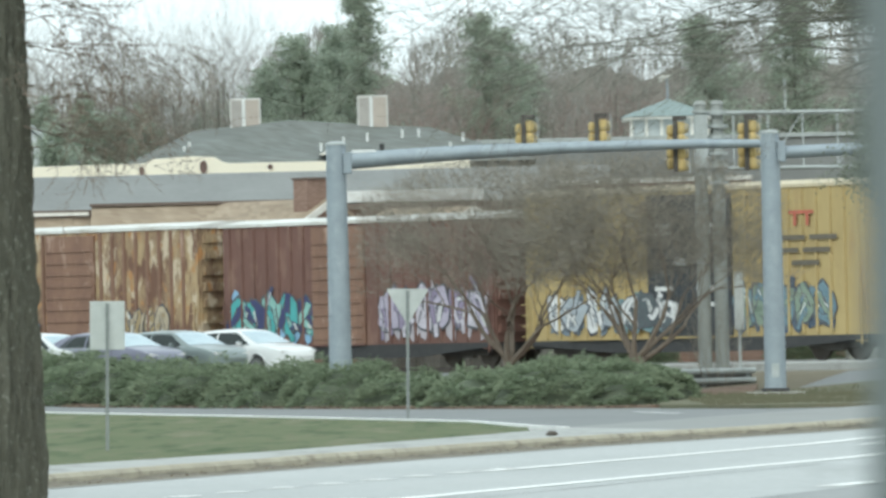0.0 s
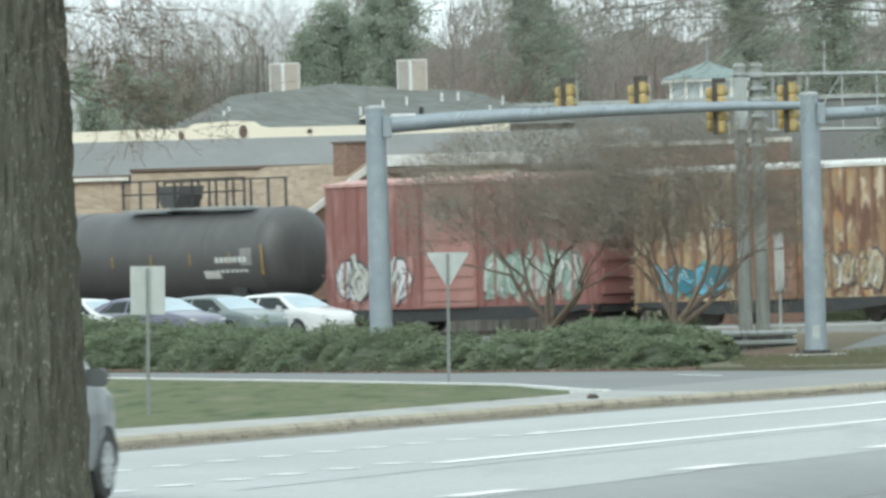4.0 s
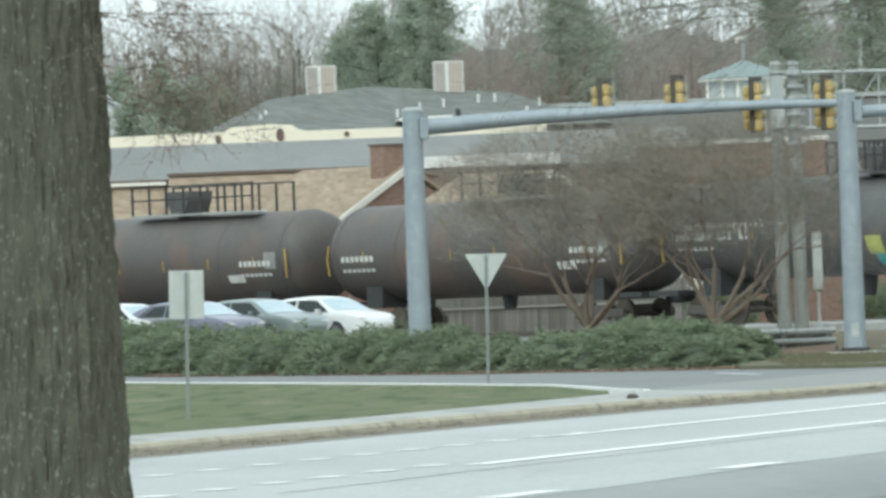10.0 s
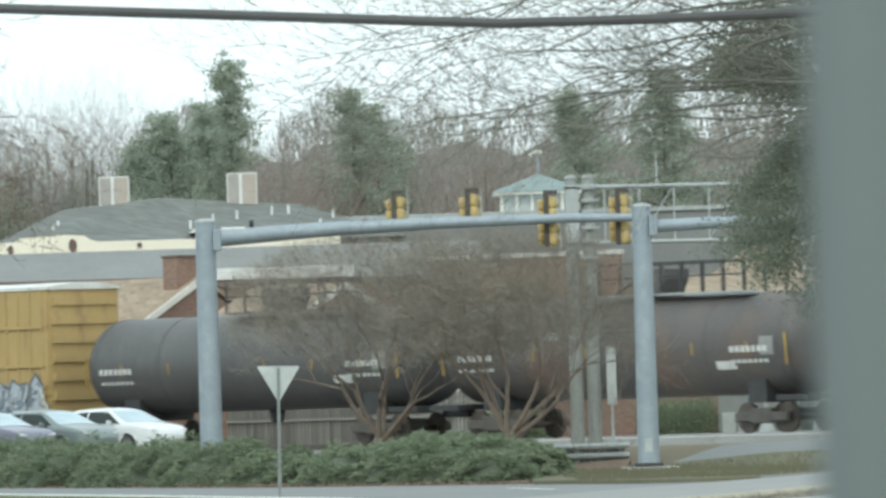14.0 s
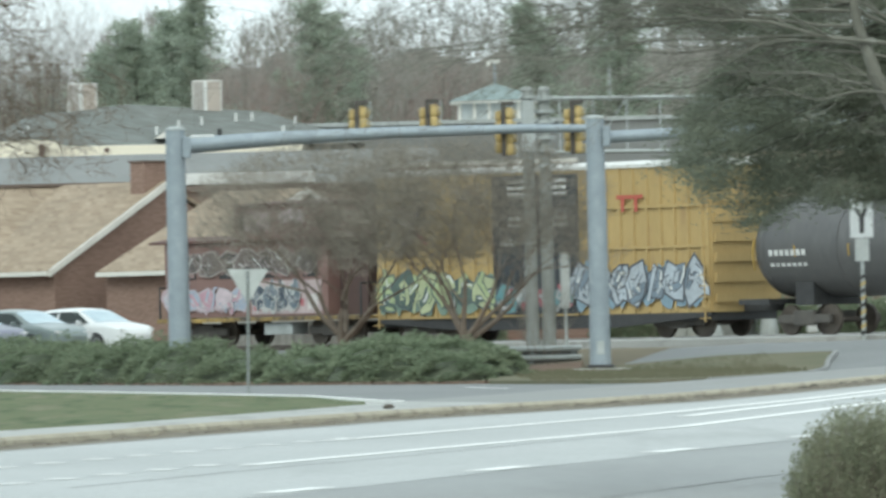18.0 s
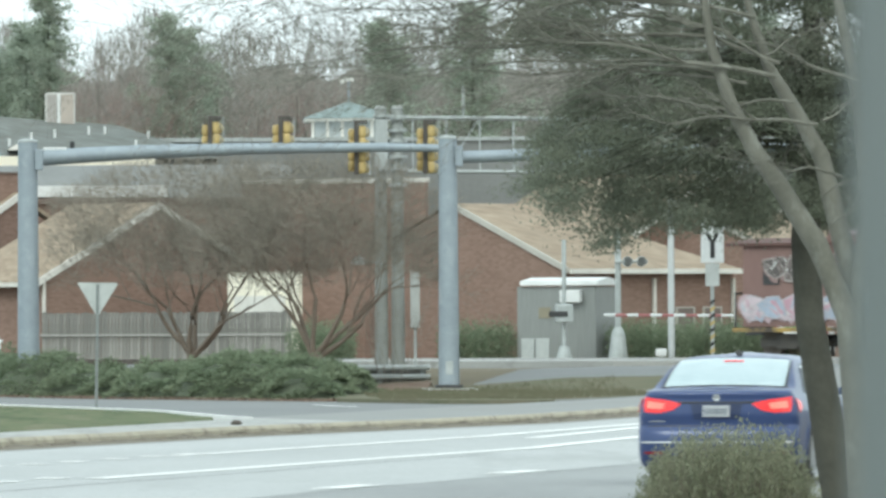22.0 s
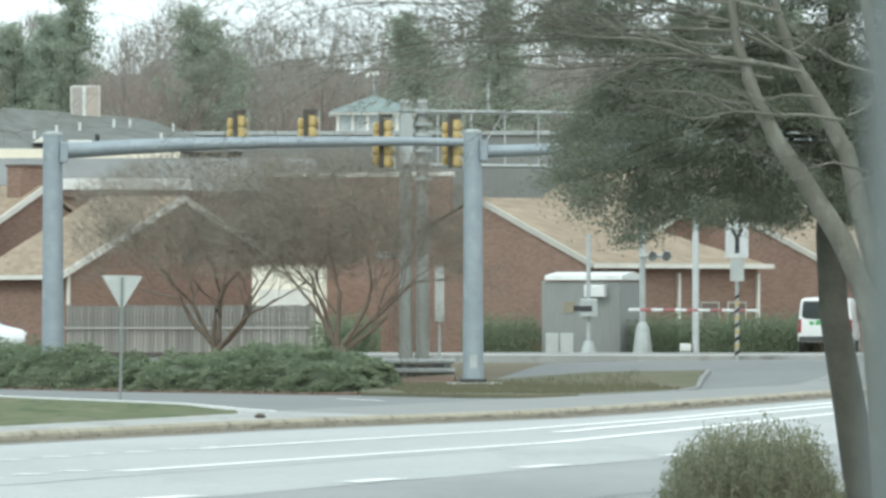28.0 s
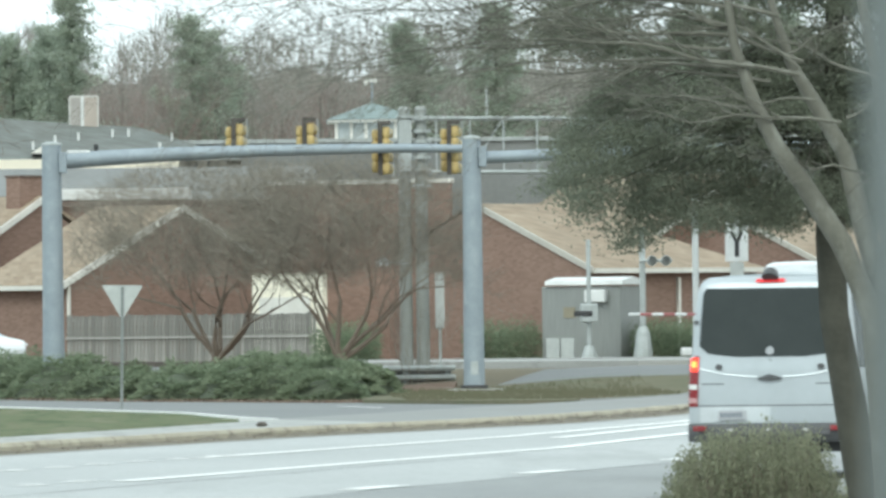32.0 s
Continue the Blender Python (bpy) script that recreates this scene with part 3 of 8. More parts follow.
# ---------------- buildings ----------------
def wing(x, y, length, half, z_eave, z_ridge, z0=0.6, wall=BRICK, roof=SHINGLE, label="", hipped=False, across=False, rakes=(1, -1)):
    """A gabled range: (x, y) is the front corner at its nearer end; the ridge runs along the railway, or across it."""
    BA, BB = (TN, -TU) if across else (TU, TN)
    house = thing("brick_wing", Matrix(((BA.x, BB.x, 0, x), (BA.y, BB.y, 0, y), (0, 0, 1, 0), (0, 0, 0, 1))), label or "red brick range with a tan shingled gable roof", "building", "brick ranges")
    d = 2 * half
    th = 0.3
    part("front_wall", Geo().box(-length, 0, 0, th, z0, z_eave), wall, house)
    part("back_wall", Geo().box(-length, 0, d - th, d, z0, z_eave), wall, house)
    k = (z_ridge - z_eave) / half
    o = 0.35
    if hipped:
        part("end_wall", Geo().box(-th, 0, th, d - th, z0, z_eave), wall, house)
        part("gable_wall", Geo().prism([(th, z0), (d - th, z0), (d - th, z_eave), (half, z_ridge - 0.1), (th, z_eave)], "x", -length, -length + th), wall, house)
        e = z_eave - o * k
        back = half * 0.75
        part("roof_slope", Geo().add([(-length, -o, e), (o, -o, e), (-back, half, z_ridge), (-length, half, z_ridge)], [(0, 1, 2, 3)]), roof, house)
        part("roof_slope", Geo().add([(-length, d + o, e), (o, d + o, e), (-back, half, z_ridge), (-length, half, z_ridge)], [(0, 3, 2, 1)]), roof, house)
        part("hip_slope", Geo().add([(o, -o, e), (o, d + o, e), (-back, half, z_ridge)], [(0, 1, 2)]), roof, house)
        part("gutter", Geo().box(-length, o, -o - 0.12, -o - 0.005, e - 0.1, e + 0.06), TRIMW, house, "white gutter")
        return house
    for n, xx in (("gable_wall", -th), ("gable_wall", -length)):
        part(n, Geo().prism([(th, z0), (d - th, z0), (d - th, z_eave), (half, z_ridge - 0.1), (th, z_eave)], "x", xx, xx + th), wall, house)
    part("roof_slope", Geo().prism([(-o, z_eave - o * k), (half, z_ridge), (half, z_ridge + 0.14), (-o, z_eave - o * k + 0.14)], "x", -length, 0.12), roof, house)
    part("roof_slope", Geo().prism([(d + o, z_eave - o * k), (half, z_ridge), (half, z_ridge + 0.14), (d + o, z_eave - o * k + 0.14)], "x", -length, 0.12), roof, house)
    for s in rakes:
        ys = (-o, half) if s > 0 else (d + o, half)
        part("rake_board", Geo().prism([(ys[0], z_eave - o * k - 0.1), (half, z_ridge - 0.1), (half, z_ridge + 0.15), (ys[0], z_eave - o * k + 0.15)], "x", 0.125, 0.2), TRIMW, house, "white painted rake board")
    part("gutter", Geo().box(-length, 0.12, -o - 0.12, -o, z_eave - o * k - 0.06, z_eave - o * k + 0.1), TRIMW, house, "white gutter")
    return house


w1 = wing(-7.75, 308, 34, 5.1, 3.62, 6.5, rakes=(1,))
part("firewall", Geo().box(-0.95, -0.2, 4.3, 5.4, 3.0, 7.3), BRICK, w1, "brick chimney block")
part("firewall_cap", Geo().box(-1.0, -0.15, 4.25, 5.45, 7.301, 7.37), mat("brown_trim", (0.16, 0.12, 0.1)), w1)
w2 = wing(-2.95, 302, 4.6, 5.2, 3.5, 6.05)
part("downpipe", Geo().box(0.01, 0.11, 0.05, 0.15, 0.7, 3.4), TRIMW, w2, "white downpipe")
w3 = wing(20.3, 294.52, 7.8, 5.5, 3.79, 5.95, label="red brick range with a gable and a hipped tan shingle roof", hipped=True, across=True)
part("rake_board", Geo().prism([(-0.35, 3.56), (5.5, 5.85), (5.5, 6.05), (-0.35, 3.76)], "x", -7.89, -7.805), mat("dull_trim", (0.5, 0.48, 0.43), (0.42, 0.4, 0.36), 0.7, scale=1, fine=8, bump=0.03), w3, "weathered rake board")
w6 = wing(17.0, 305, 8.2, 5.0, 4.6, 7.25, label="tan-roofed brick range at the back")
for xx in (-3.75, -0.1):
    part("downpipe", Geo().box(xx, xx + 0.1, -0.14, -0.02, 0.7, 3.4), TRIMW, w3, "white downpipe")
for xx in (-2.6, -1.35):
    win = part("window", Geo().box(xx, xx + 0.75, -0.03, 0.05, 1.3, 2.4), mat("house_glass", (0.2, 0.16, 0.14), (0.15, 0.12, 0.11), 0.3, bump=0, spec=0.4), w3)
    part("window_frame", Geo().box(xx - 0.06, xx, -0.05, 0.06, 1.25, 2.45).box(xx + 0.75, xx + 0.81, -0.05, 0.06, 1.25, 2.45).box(xx, xx + 0.75, -0.05, 0.06, 2.4, 2.45).box(xx, xx + 0.75, -0.05, 0.06, 1.25, 1.3), MATS["dull_trim"], win)
link = thing("brick_link", pose(3.9, 298.6, 0.6, 0, 0, -21), "plain red brick wall with a white coping between the ranges", "wall")
part("wall", Geo().box(0, 6.6, 0, 0.3, 0, 6.1), BRICK, link)
part("coping", Geo().box(-0.05, 6.65, -0.05, 0.35, 6.101, 6.25), TRIMW, link)
w5 = wing(28.5, 306.6, 7.2, 5.5, 3.9, 6.05, label="second brick range with a gable and a tan shingle roof", hipped=True, across=True)
part("rake_board", Geo().prism([(-0.35, 3.67), (5.5, 5.95), (5.5, 6.15), (-0.35, 3.87)], "x", -7.29, -7.205), MATS["dull_trim"], w5, "weathered rake board")
pale = thing("garage_front", pose(3.4, 297, 0.6, 0, 0, -50), "pale cream garage wall with a flat door", "wall")
part("wall_panel", Geo().box(0, 3.6, 0, 0.2, 0, 3.1), CREAM, pale)
part("garage_door", Geo().box(0.4, 3.0, -0.06, -0.003, 0, 2.3), TRIMW, pale)

# low grey roof and cream parapet behind
grey = thing("long_roof", pose(-10, 320, 0), "long low building with a grey roof and white trim", "building")
part("roof_slope", Geo().prism([(-4, 6.45), (0, 7.75), (0, 7.6), (-4, 6.3)], "x", -30, 16), MEMBRANE, grey)
part("wall", Geo().box(-30, 16, -3.9, -0.1, 0.6, 6.3), BRICK, grey)
part("eave_trim", Geo().box(-30, 16, -4.15, -4.0, 6.3, 6.5), mat("brown_trim", (0.16, 0.12, 0.1)), grey)
part("lower_roof", Geo().prism([(-4.16, 6.25), (-4.16, 6.1), (-8.2, 3.6), (-8.2, 3.75)], "x", -30, 0.4), SHINGLE, grey, "tan shingled lower roof")
part("raised_roof", Geo().prism([(-4.2, 6.6), (-4.2, 6.45), (-8.3, 3.9), (-8.3, 4.05)], "x", -2.2, 4.9), SHINGLE, grey, "tan shingled higher roof")
part("raised_trim", Geo().box(-2.25, 4.95, -4.35, -4.21, 6.6, 6.7), MATS["brown_trim"], grey)
part("step_trim", Geo().box(-12.0, -2.3, -4.45, -4.3, 6.3, 6.42), TRIMW, grey)
part("vent_roof", Geo().box(6.6, 11.5, -4.0, -2.2, 6.55, 6.95), WHITEMETAL, grey, "white roof unit")
hip = thing("hip_roof_building", pose(-4.5, 326, 0), "cream building with a grey hipped roof and boxy white vents", "building")
cw = Geo()
cw.prism([(-14, 0.6), (5.6, 0.6), (5.6, 8.2), (-3.1, 8.22), (-3.35, 8.28), (-3.6, 8.45), (-4.4, 8.5), (-5.9, 8.42), (-6.1, 8.28), (-14, 8.2)], "y", 0, 0.4)
part("parapet", cw, CREAM, hip)
for xx, zz, rx, rz in ((-4.02, 8.1, 0.14, 0.24), (-6.25, 8.0, 0.1, 0.17), (-1.62, 8.05, 0.09, 0.09)):
    part("round_vent", Geo().prism([(xx + rx * math.cos(6.2832 * k / 16), zz + rz * math.sin(6.2832 * k / 16)) for k in range(16)], "y", -0.06, -0.003), mat("vent_rust", (0.17, 0.115, 0.1)), hip, "dark oval vent")
hr = Geo()
e = 8.15
hr.add([(-7.3, 3, e), (8.0, 3, e), (8.0, 17, e), (-7.3, 17, e), (-4.6, 9.5, 9.62), (4.2, 9.5, 9.55), (-1.0, 9.5, 9.95)], [(0, 1, 5, 6), (0, 6, 4), (1, 2, 5), (2, 3, 4, 6), (2, 6, 5), (3, 0, 4)])
part("hipped_roof", hr, SHINGLE_G, hip)
part("wall", Geo().box(-7.0, 7.4, 3.5, 16.5, 0.6, 8.14), MEMBRANE, hip)
for xx in (-2.68, 2.05):
    ch = part("vent_box", Geo().box(xx - 0.57, xx + 0.57, 9.3, 10.3, 9.3, 10.78, 0.03), mat("vent_white", (0.6, 0.59, 0.56), (0.5, 0.49, 0.465), 0.6), hip, "boxy white roof vent")
    part("vent_slot", Geo().box(xx - 0.5, xx - 0.12, 9.275, 9.297, 9.4, 10.72), mat("vent_grey", (0.4, 0.375, 0.35), (0.34, 0.32, 0.3)), ch)
    part("vent_slot", Geo().box(xx + 0.02, xx + 0.5, 9.275, 9.297, 9.4, 10.72), mat("vent_tan", (0.46, 0.4, 0.35), (0.4, 0.35, 0.31)), ch)
    part("vent_post", Geo().box(xx - 0.11, xx + 0.01, 9.25, 9.296, 9.4, 10.75), WHITEMETAL, ch)
random.seed(5)
for i in range(9):
    xx, zz = random.uniform(-5, 6), random.uniform(8.6, 9.3)
    yy = 3 + (zz - e) / (9.75 - e) * 6.4
    part("vent_pipe", Geo().tube([(xx, yy, zz - 0.1), (xx, yy, zz + 0.22)], 0.05, 6), WHITEMETAL, hip)
dorm = part("dormer", Geo().prism([(0.1, 8.5), (0.9, 8.5), (0.5, 8.75)], "y", 3.4, 4.6), TRIMW, hip)
flat = thing("flat_roof_building", pose(10, 338, 0), "long flat-roofed grey building", "building")
part("wall", Geo().box(-9.4, 16, 0, 8, 0.6, 8.95), MEMBRANE, flat)
part("coping", Geo().box(-9.5, 16.1, -0.1, 8.1, 8.951, 9.1), STEEL_L, flat)
cup = thing("cupola", pose(8.75, 345, 8.9), "white lantern cupola with a green copper roof and weathervane", "cupola")
part("base", Geo().box(-1.5, 1.5, -1.5, 1.5, 0, 0.25), TRIMW, cup)
for i in range(6):
    xx = -1.44 + 0.576 * i
    part("post", Geo().box(xx - 0.06, xx + 0.06, -1.47, -1.35, 0.25, 0.95), TRIMW, cup)
part("glazing", Geo().box(-1.34, 1.34, -1.3, 1.3, 0.25, 0.95), mat("lantern_glass", (0.5, 0.54, 0.55), (0.42, 0.46, 0.47), 0.3), cup)
part("cornice", Geo().box(-1.75, 1.75, -1.75, 1.75, 0.951, 1.05), TRIMW, cup)
part("roof", Geo().add([(-1.82, -1.82, 1.06), (1.82, -1.82, 1.06), (1.82, 1.82, 1.06), (-1.82, 1.82, 1.06), (0, 0, 1.75)], [(0, 1, 4), (1, 2, 4), (2, 3, 4), (3, 0, 4), (3, 2, 1, 0)]), mat("copper_green", (0.24, 0.29, 0.285), (0.19, 0.24, 0.235), 0.7), cup)
part("finial_rod", Geo().tube([(0, 0, 1.5), (0, 0, 2.55)], 0.04, 6), STEEL, cup)
part("weathervane", Geo().box(-0.22, 0.2, -0.02, 0.02, 2.52, 2.66).box(-0.3, -0.2, -0.02, 0.02, 2.4, 2.6), TRIMW, cup)

farm = thing("white_house", pose(-16.4, 345, 0.3), "white sided house with a grey gable roof among the trees", "house")
part("wall", Geo().prism([(-2.2, 0), (2.2, 0), (2.2, 8.6), (0.3, 10.1), (-2.2, 8.6)], "y", 0, 6), mat("white_siding", (0.62, 0.64, 0.65), (0.54, 0.56, 0.57), 0.8, scale=0.6, fine=12, stretch=(0.3, 0.3, 4)), farm)
part("roof_slope", Geo().prism([(2.4, 8.5), (0.3, 10.15), (0.3, 10.3), (2.5, 8.6)], "y", -0.2, 6.2), STEEL_L, farm)
part("roof_slope", Geo().prism([(-2.4, 8.5), (0.3, 10.15), (0.3, 10.3), (-2.5, 8.6)], "y", -0.2, 6.2), STEEL_L, farm)
for xx in (-0.9, 0.9):
    win = part("window", Geo().box(xx - 0.3, xx + 0.3, -0.04, -0.003, 6.9, 8.0), mat("house_glass", (0.2, 0.16, 0.14), (0.15, 0.12, 0.11), 0.3, bump=0, spec=0.4), farm)
    part("window_frame", Geo().box(xx - 0.37, xx - 0.3, -0.06, -0.003, 6.85, 8.05).box(xx + 0.3, xx + 0.37, -0.06, -0.003, 6.85, 8.05), TRIMW, win)
porch = part("porch", Geo().box(2.21, 3.0, 1.0, 4.0, 0, 8.2), MATS["white_siding"], farm)
part("porch_post", Geo().box(2.85, 3.02, 0.85, 0.995, 0, 8.3), TRIMW, porch)

# ---------------- traffic signals ----------------
def mast(name, x, y, z0, h, r, label):
    m = thing(name, pose(x, y, z0), label, "signal pole", "signal poles")
    part("base_slab", Geo().box(-0.75, 0.75, -0.9, 0.9, -0.1, 0.17, 0.02), mat("pale_concrete", (0.45, 0.44, 0.41), (0.36, 0.35, 0.33), 0.9), m, "concrete footing")
    part("base_plate", Geo().box(-0.36, 0.36, -0.36, 0.36, 0.17, 0.27, 0.02), BLACK, m)
    part("shaft", Geo().tube([(0.0, 0, 0.27), (0, 0, h)], [r * 1.12, r * 0.95], 20), STEEL, m, smooth=40)
    part("cap", Geo().tube([(0, 0, h), (0, 0, h + 0.05), (0, 0, h + 0.1)], [r * 1.02, r * 1.0, r * 0.5], 20), STEEL_L, m, smooth=40)
    part("arm_flange", Geo().box(r * 0.7, r + 0.14, -0.24, 0.24, h - 0.75, h - 0.2, 0.02), STEEL, m)
    return m


mastA = mast("signal_pole", -2.72, 237, 0.0, 6.88, 0.275, "blue-grey tapered steel signal pole with a long mast arm")
arm_pts = [(0.3, 0, 6.46), (3, 0, 6.60), (6, 0, 6.68), (9.4, 0, 6.70), (11.2, 0, 6.67)]
part("mast_arm", Geo().tube(arm_pts, [0.23, 0.2, 0.16, 0.13, 0.11], 14), STEEL, mastA, smooth=40)
part("arm_cover", Geo().box(0.42, 1.05, -0.12, 0.12, 6.66, 6.74, 0.02), WHITEMETAL, mastA)
part("camera_box", Geo().box(1.15, 1.27, -0.08, 0.08, 6.72, 6.9, 0.02), BLACK, mastA, "small black detector")
mastB = mast("signal_pole", 8.59, 235, 0.0, 6.88, 0.255, "blue-grey tapered steel signal pole on a concrete footing")
part("mast_arm", Geo().tube([(0.25, 0, 6.38), (3, 0, 6.46), (8, 0, 6.6), (11, 0, 6.64)], [0.17, 0.155, 0.12, 0.1], 14), STEEL, mastB, smooth=40)
part("handhole", Geo().box(-0.1, 0.1, -0.29, -0.24, 0.55, 0.9, 0.01), STEEL_L, mastB)


def signal_head(x, z, sections, plate=True, label="yellow traffic signal seen from behind with a dark backplate"):
    """z is the top of the highest section."""
    s = thing("traffic_signal", pose(x, 237.3, z, 0, 0, -14), label, "traffic signal", "signal heads")
    r, pitch = (0.14, 0.325) if plate else (0.11, 0.29)
    if plate:
        part("backplate", Geo().box(-0.17, -0.04, -0.17, -0.15, -pitch * sections - 0.03, 0.04, 0.005).box(-0.17, 0.15, -0.17, 0.1, 0.041, 0.15, 0.008), mat("backplate_brown", (0.06, 0.052, 0.045), (0.09, 0.08, 0.07)), s)
        part("bracket", Geo().tube([(0.22, 0.05, -pitch * sections - 0.05), (0.22, 0.05, 0.12)], 0.02, 6), STEEL_L, s)
    for i in range(sections):
        zc = -pitch * (i + 0.5)
        h = pitch / 2
        b = part("section", Geo().tube([(0, 0, zc - h), (0, 0, zc - h * 0.86), (0, 0, zc - h * 0.5), (0, 0, zc), (0, 0, zc + h * 0.5), (0, 0, zc + h * 0.86), (0, 0, zc + h)], [r * 0.66, r * 0.84, r * 0.97, r, r * 0.97, r * 0.84, r * 0.66], 18), SIGYEL, s, smooth=70)
        part("visor", Geo().tube([(0.02, 0.1, zc), (0.05, 0.38, zc - 0.02)], [r, r * 0.92], 12, False), SIGYEL, b)
    return s


for x, z, n in ((2.36, 7.42, 2), (4.28, 7.42, 2), (6.33, 7.3, 4), (8.2, 7.3, 4)):
    signal_head(x, z, n)
    signal_head(x - 0.25, z - 0.08, n, False, "slim second yellow traffic signal beside the backplate").location.y = 237.65

# sign gantry column and truss
GANTRY = mat("gantry_steel", (0.36, 0.375, 0.36), (0.24, 0.25, 0.235), 0.7, 0.1, scale=1.5, fine=10, bump=0.05, amount=0.8)
gan = thing("sign_gantry", pose(7.36, 248, 0.25), "weathered grey steel gantry with twin columns and a lattice truss", "gantry")
for dx in (-0.2, 0.27):
    part("column", Geo().tube([(dx, 0, 0), (dx, 0, 7.75)], [0.2, 0.17], 12), GANTRY, gan, smooth=40)
    part("cap", Geo().tube([(dx, 0, 7.75), (dx, 0, 7.85)], [0.2, 0.12], 12), GANTRY, gan)
for zz in (5.55, 6.0, 6.35, 6.8, 7.1, 7.45):
    part("collar", Geo().tube([(0.27, 0, zz), (0.27, 0, zz + 0.09)], 0.29, 16), STEEL_L, gan, smooth=40)
part("splice_plate", Geo().box(-0.36, 0.0, -0.3, -0.2, 6.0, 7.45, 0.02), STEEL_L, gan, "flat steel splice plate")
part("cap_plate", Geo().box(-0.42, 0.56, -0.22, 0.22, 7.52, 7.58), STEEL_L, gan)
for zz in (7.5, 5.98):
    for yy in (-0.4, 0.5):
        part("chord", Geo().tube([(0.5, yy, zz), (16.0, yy, zz - 0.15)], 0.05, 8), STEEL_L, gan)
for i in range(16):
    xx = 0.7 + i * 0.95
    part("lattice_post", Geo().tube([(xx, -0.4, 5.95), (xx, -0.4, 7.48)], 0.025, 6), STEEL_L, gan)
    if i % 2:
        part("lattice_brace", Geo().tube([(xx, 0.5, 5.95), (xx + 0.95, 0.5, 7.46)], 0.02, 6), STEEL_L, gan)
part("lamp_mast", Geo().tube([(2.15, 0, 7.4), (2.15, 0, 8.4)], 0.03, 6), STEEL_L, gan)
part("sign_panel", Geo().box(4.3, 8.6, -0.55, -0.5, 6.15, 7.3), mat("panel_back", (0.3, 0.33, 0.32), (0.24, 0.27, 0.26), 0.5, 0.3), gan, "back of a large sign panel")
box = thing("meter_box", pose(8.1, 247.6, 0.3), "pale narrow utility box on a post", "utility box")
part("post", Geo().box(-0.04, 0.04, -0.04, 0.04, 0, 1.8), STEEL_L, box)
part("cabinet", Geo().box(-0.13, 0.13, -0.1, 0.1, 1.5, 3.1, 0.02), SIGNBACK, box)
lampb = thing("white_dome_lamp", pose(6.35, 242, 3.55), "small white dome lamp on a bracket", "lamp")
part("dome", Geo().tube([(0, 0, 0), (0, 0, 0.1), (0, 0, 0.2), (0, 0, 0.24)], [0.2, 0.19, 0.12, 0.03], 14), WHITEMETAL, lampb, smooth=50)
part("bracket", Geo().tube([(0, 0, 0.1), (0.9, 5.6, 0.1)], 0.03, 6), STEEL_L, lampb)
rail_ob = thing("guard_rail", pose(5.75, 246, 0.05), "short curved galvanised guard rail", "guard rail")
for zz, rr in ((0.64, 0.075), (0.38, 0.075)):
    g = Geo()
    arc = [(-0.25, 0.5), (0.1, 0.0), (0.7, -0.25), (1.4, -0.33), (2.0, -0.38), (2.7, -0.4)]
    g.loft([[(x, y - 0.02, zz - rr), (x, y - 0.09, zz - 0.03), (x, y - 0.09, zz + 0.03), (x, y - 0.02, zz + rr), (x, y + 0.02, zz + rr), (x, y + 0.02, zz - rr)] for x, y in arc])
    part("beam", g, STEEL_L, rail_ob)
for x in (0.1, 1.3, 2.5):
    part("post", Geo().box(x - 0.07, x + 0.07, -0.28, -0.12, -0.15, 0.7), SIGNPOST, rail_ob)
# added board: its dark colour stands for the shade in the gaps
part("backing", Geo().box(0.1, 2.6, -0.12, -0.08, 0.1, 0.68), mat("rail_timber", (0.14, 0.135, 0.125), (0.1, 0.097, 0.09), 0.9), rail_ob, "dark board added for the gaps behind the beams")

# signs
ysign = thing("yield_sign", pose(-0.78, 187, 0.0, 0, 1.0, 0), "back of a triangular yield sign on a steel post", "road sign")
part("post", Geo().box(-0.03, 0.03, -0.02, 0.02, 0.02, 2.78), SIGNPOST, ysign)
tri = [(-0.41, 2.82), (0.41, 2.82), (0.43, 2.79), (0.03, 2.12), (-0.03, 2.12), (-0.43, 2.79)]
part("panel", Geo().prism(tri, "y", 0.022, 0.03), SIGNBACK, ysign)
part("bolt", Geo().tube([(0, -0.022, 2.6), (0, -0.035, 2.6)], 0.015, 6), STEEL, ysign)
rsign = thing("rectangular_sign", pose(-5.25, 140, 0.06, 0, 1.2, 0), "back of a small rectangular sign on a steel post", "road sign")
part("post", Geo().box(-0.025, 0.025, -0.02, 0.02, -0.02, 2.4), SIGNPOST, rsign)
part("panel", Geo().box(-0.27, 0.27, 0.021, 0.028, 1.68, 2.43, 0.003), SIGNBACK, rsign)
turn = thing("turn_sign", pose(16.75, 251, 0.6), "white sign with a black arrow on a striped post", "road sign")
part("post", Geo().box(-0.05, 0.05, -0.05, 0.05, 0, 3.6), STEEL_L, turn)
for i in range(9):
    part("stripe", Geo().prism([(-0.07, 0.2 + 0.2 * i), (0.07, 0.3 + 0.2 * i), (0.07, 0.4 + 0.2 * i), (-0.07, 0.3 + 0.2 * i)], "y", -0.062, -0.052), SIGYEL if i % 2 else BLACK, turn)
part("lower_plate", Geo().box(-0.2, 0.2, -0.08, -0.06, 2.35, 3.0), SIGNBACK, turn)
part("panel", Geo().box(-0.33, 0.33, -0.09, -0.06, 3.02, 4.3, 0.01), mat("sign_white", (0.78, 0.8, 0.8)), turn)
part("arrow", Geo().prism([(-0.06, 3.15), (0.07, 3.15), (0.07, 3.6), (0.2, 3.85), (0.1, 3.9), (0.0, 3.68), (-0.12, 3.9), (-0.2, 3.84), (-0.06, 3.6)], "y", -0.096, -0.091), BLACK, turn)

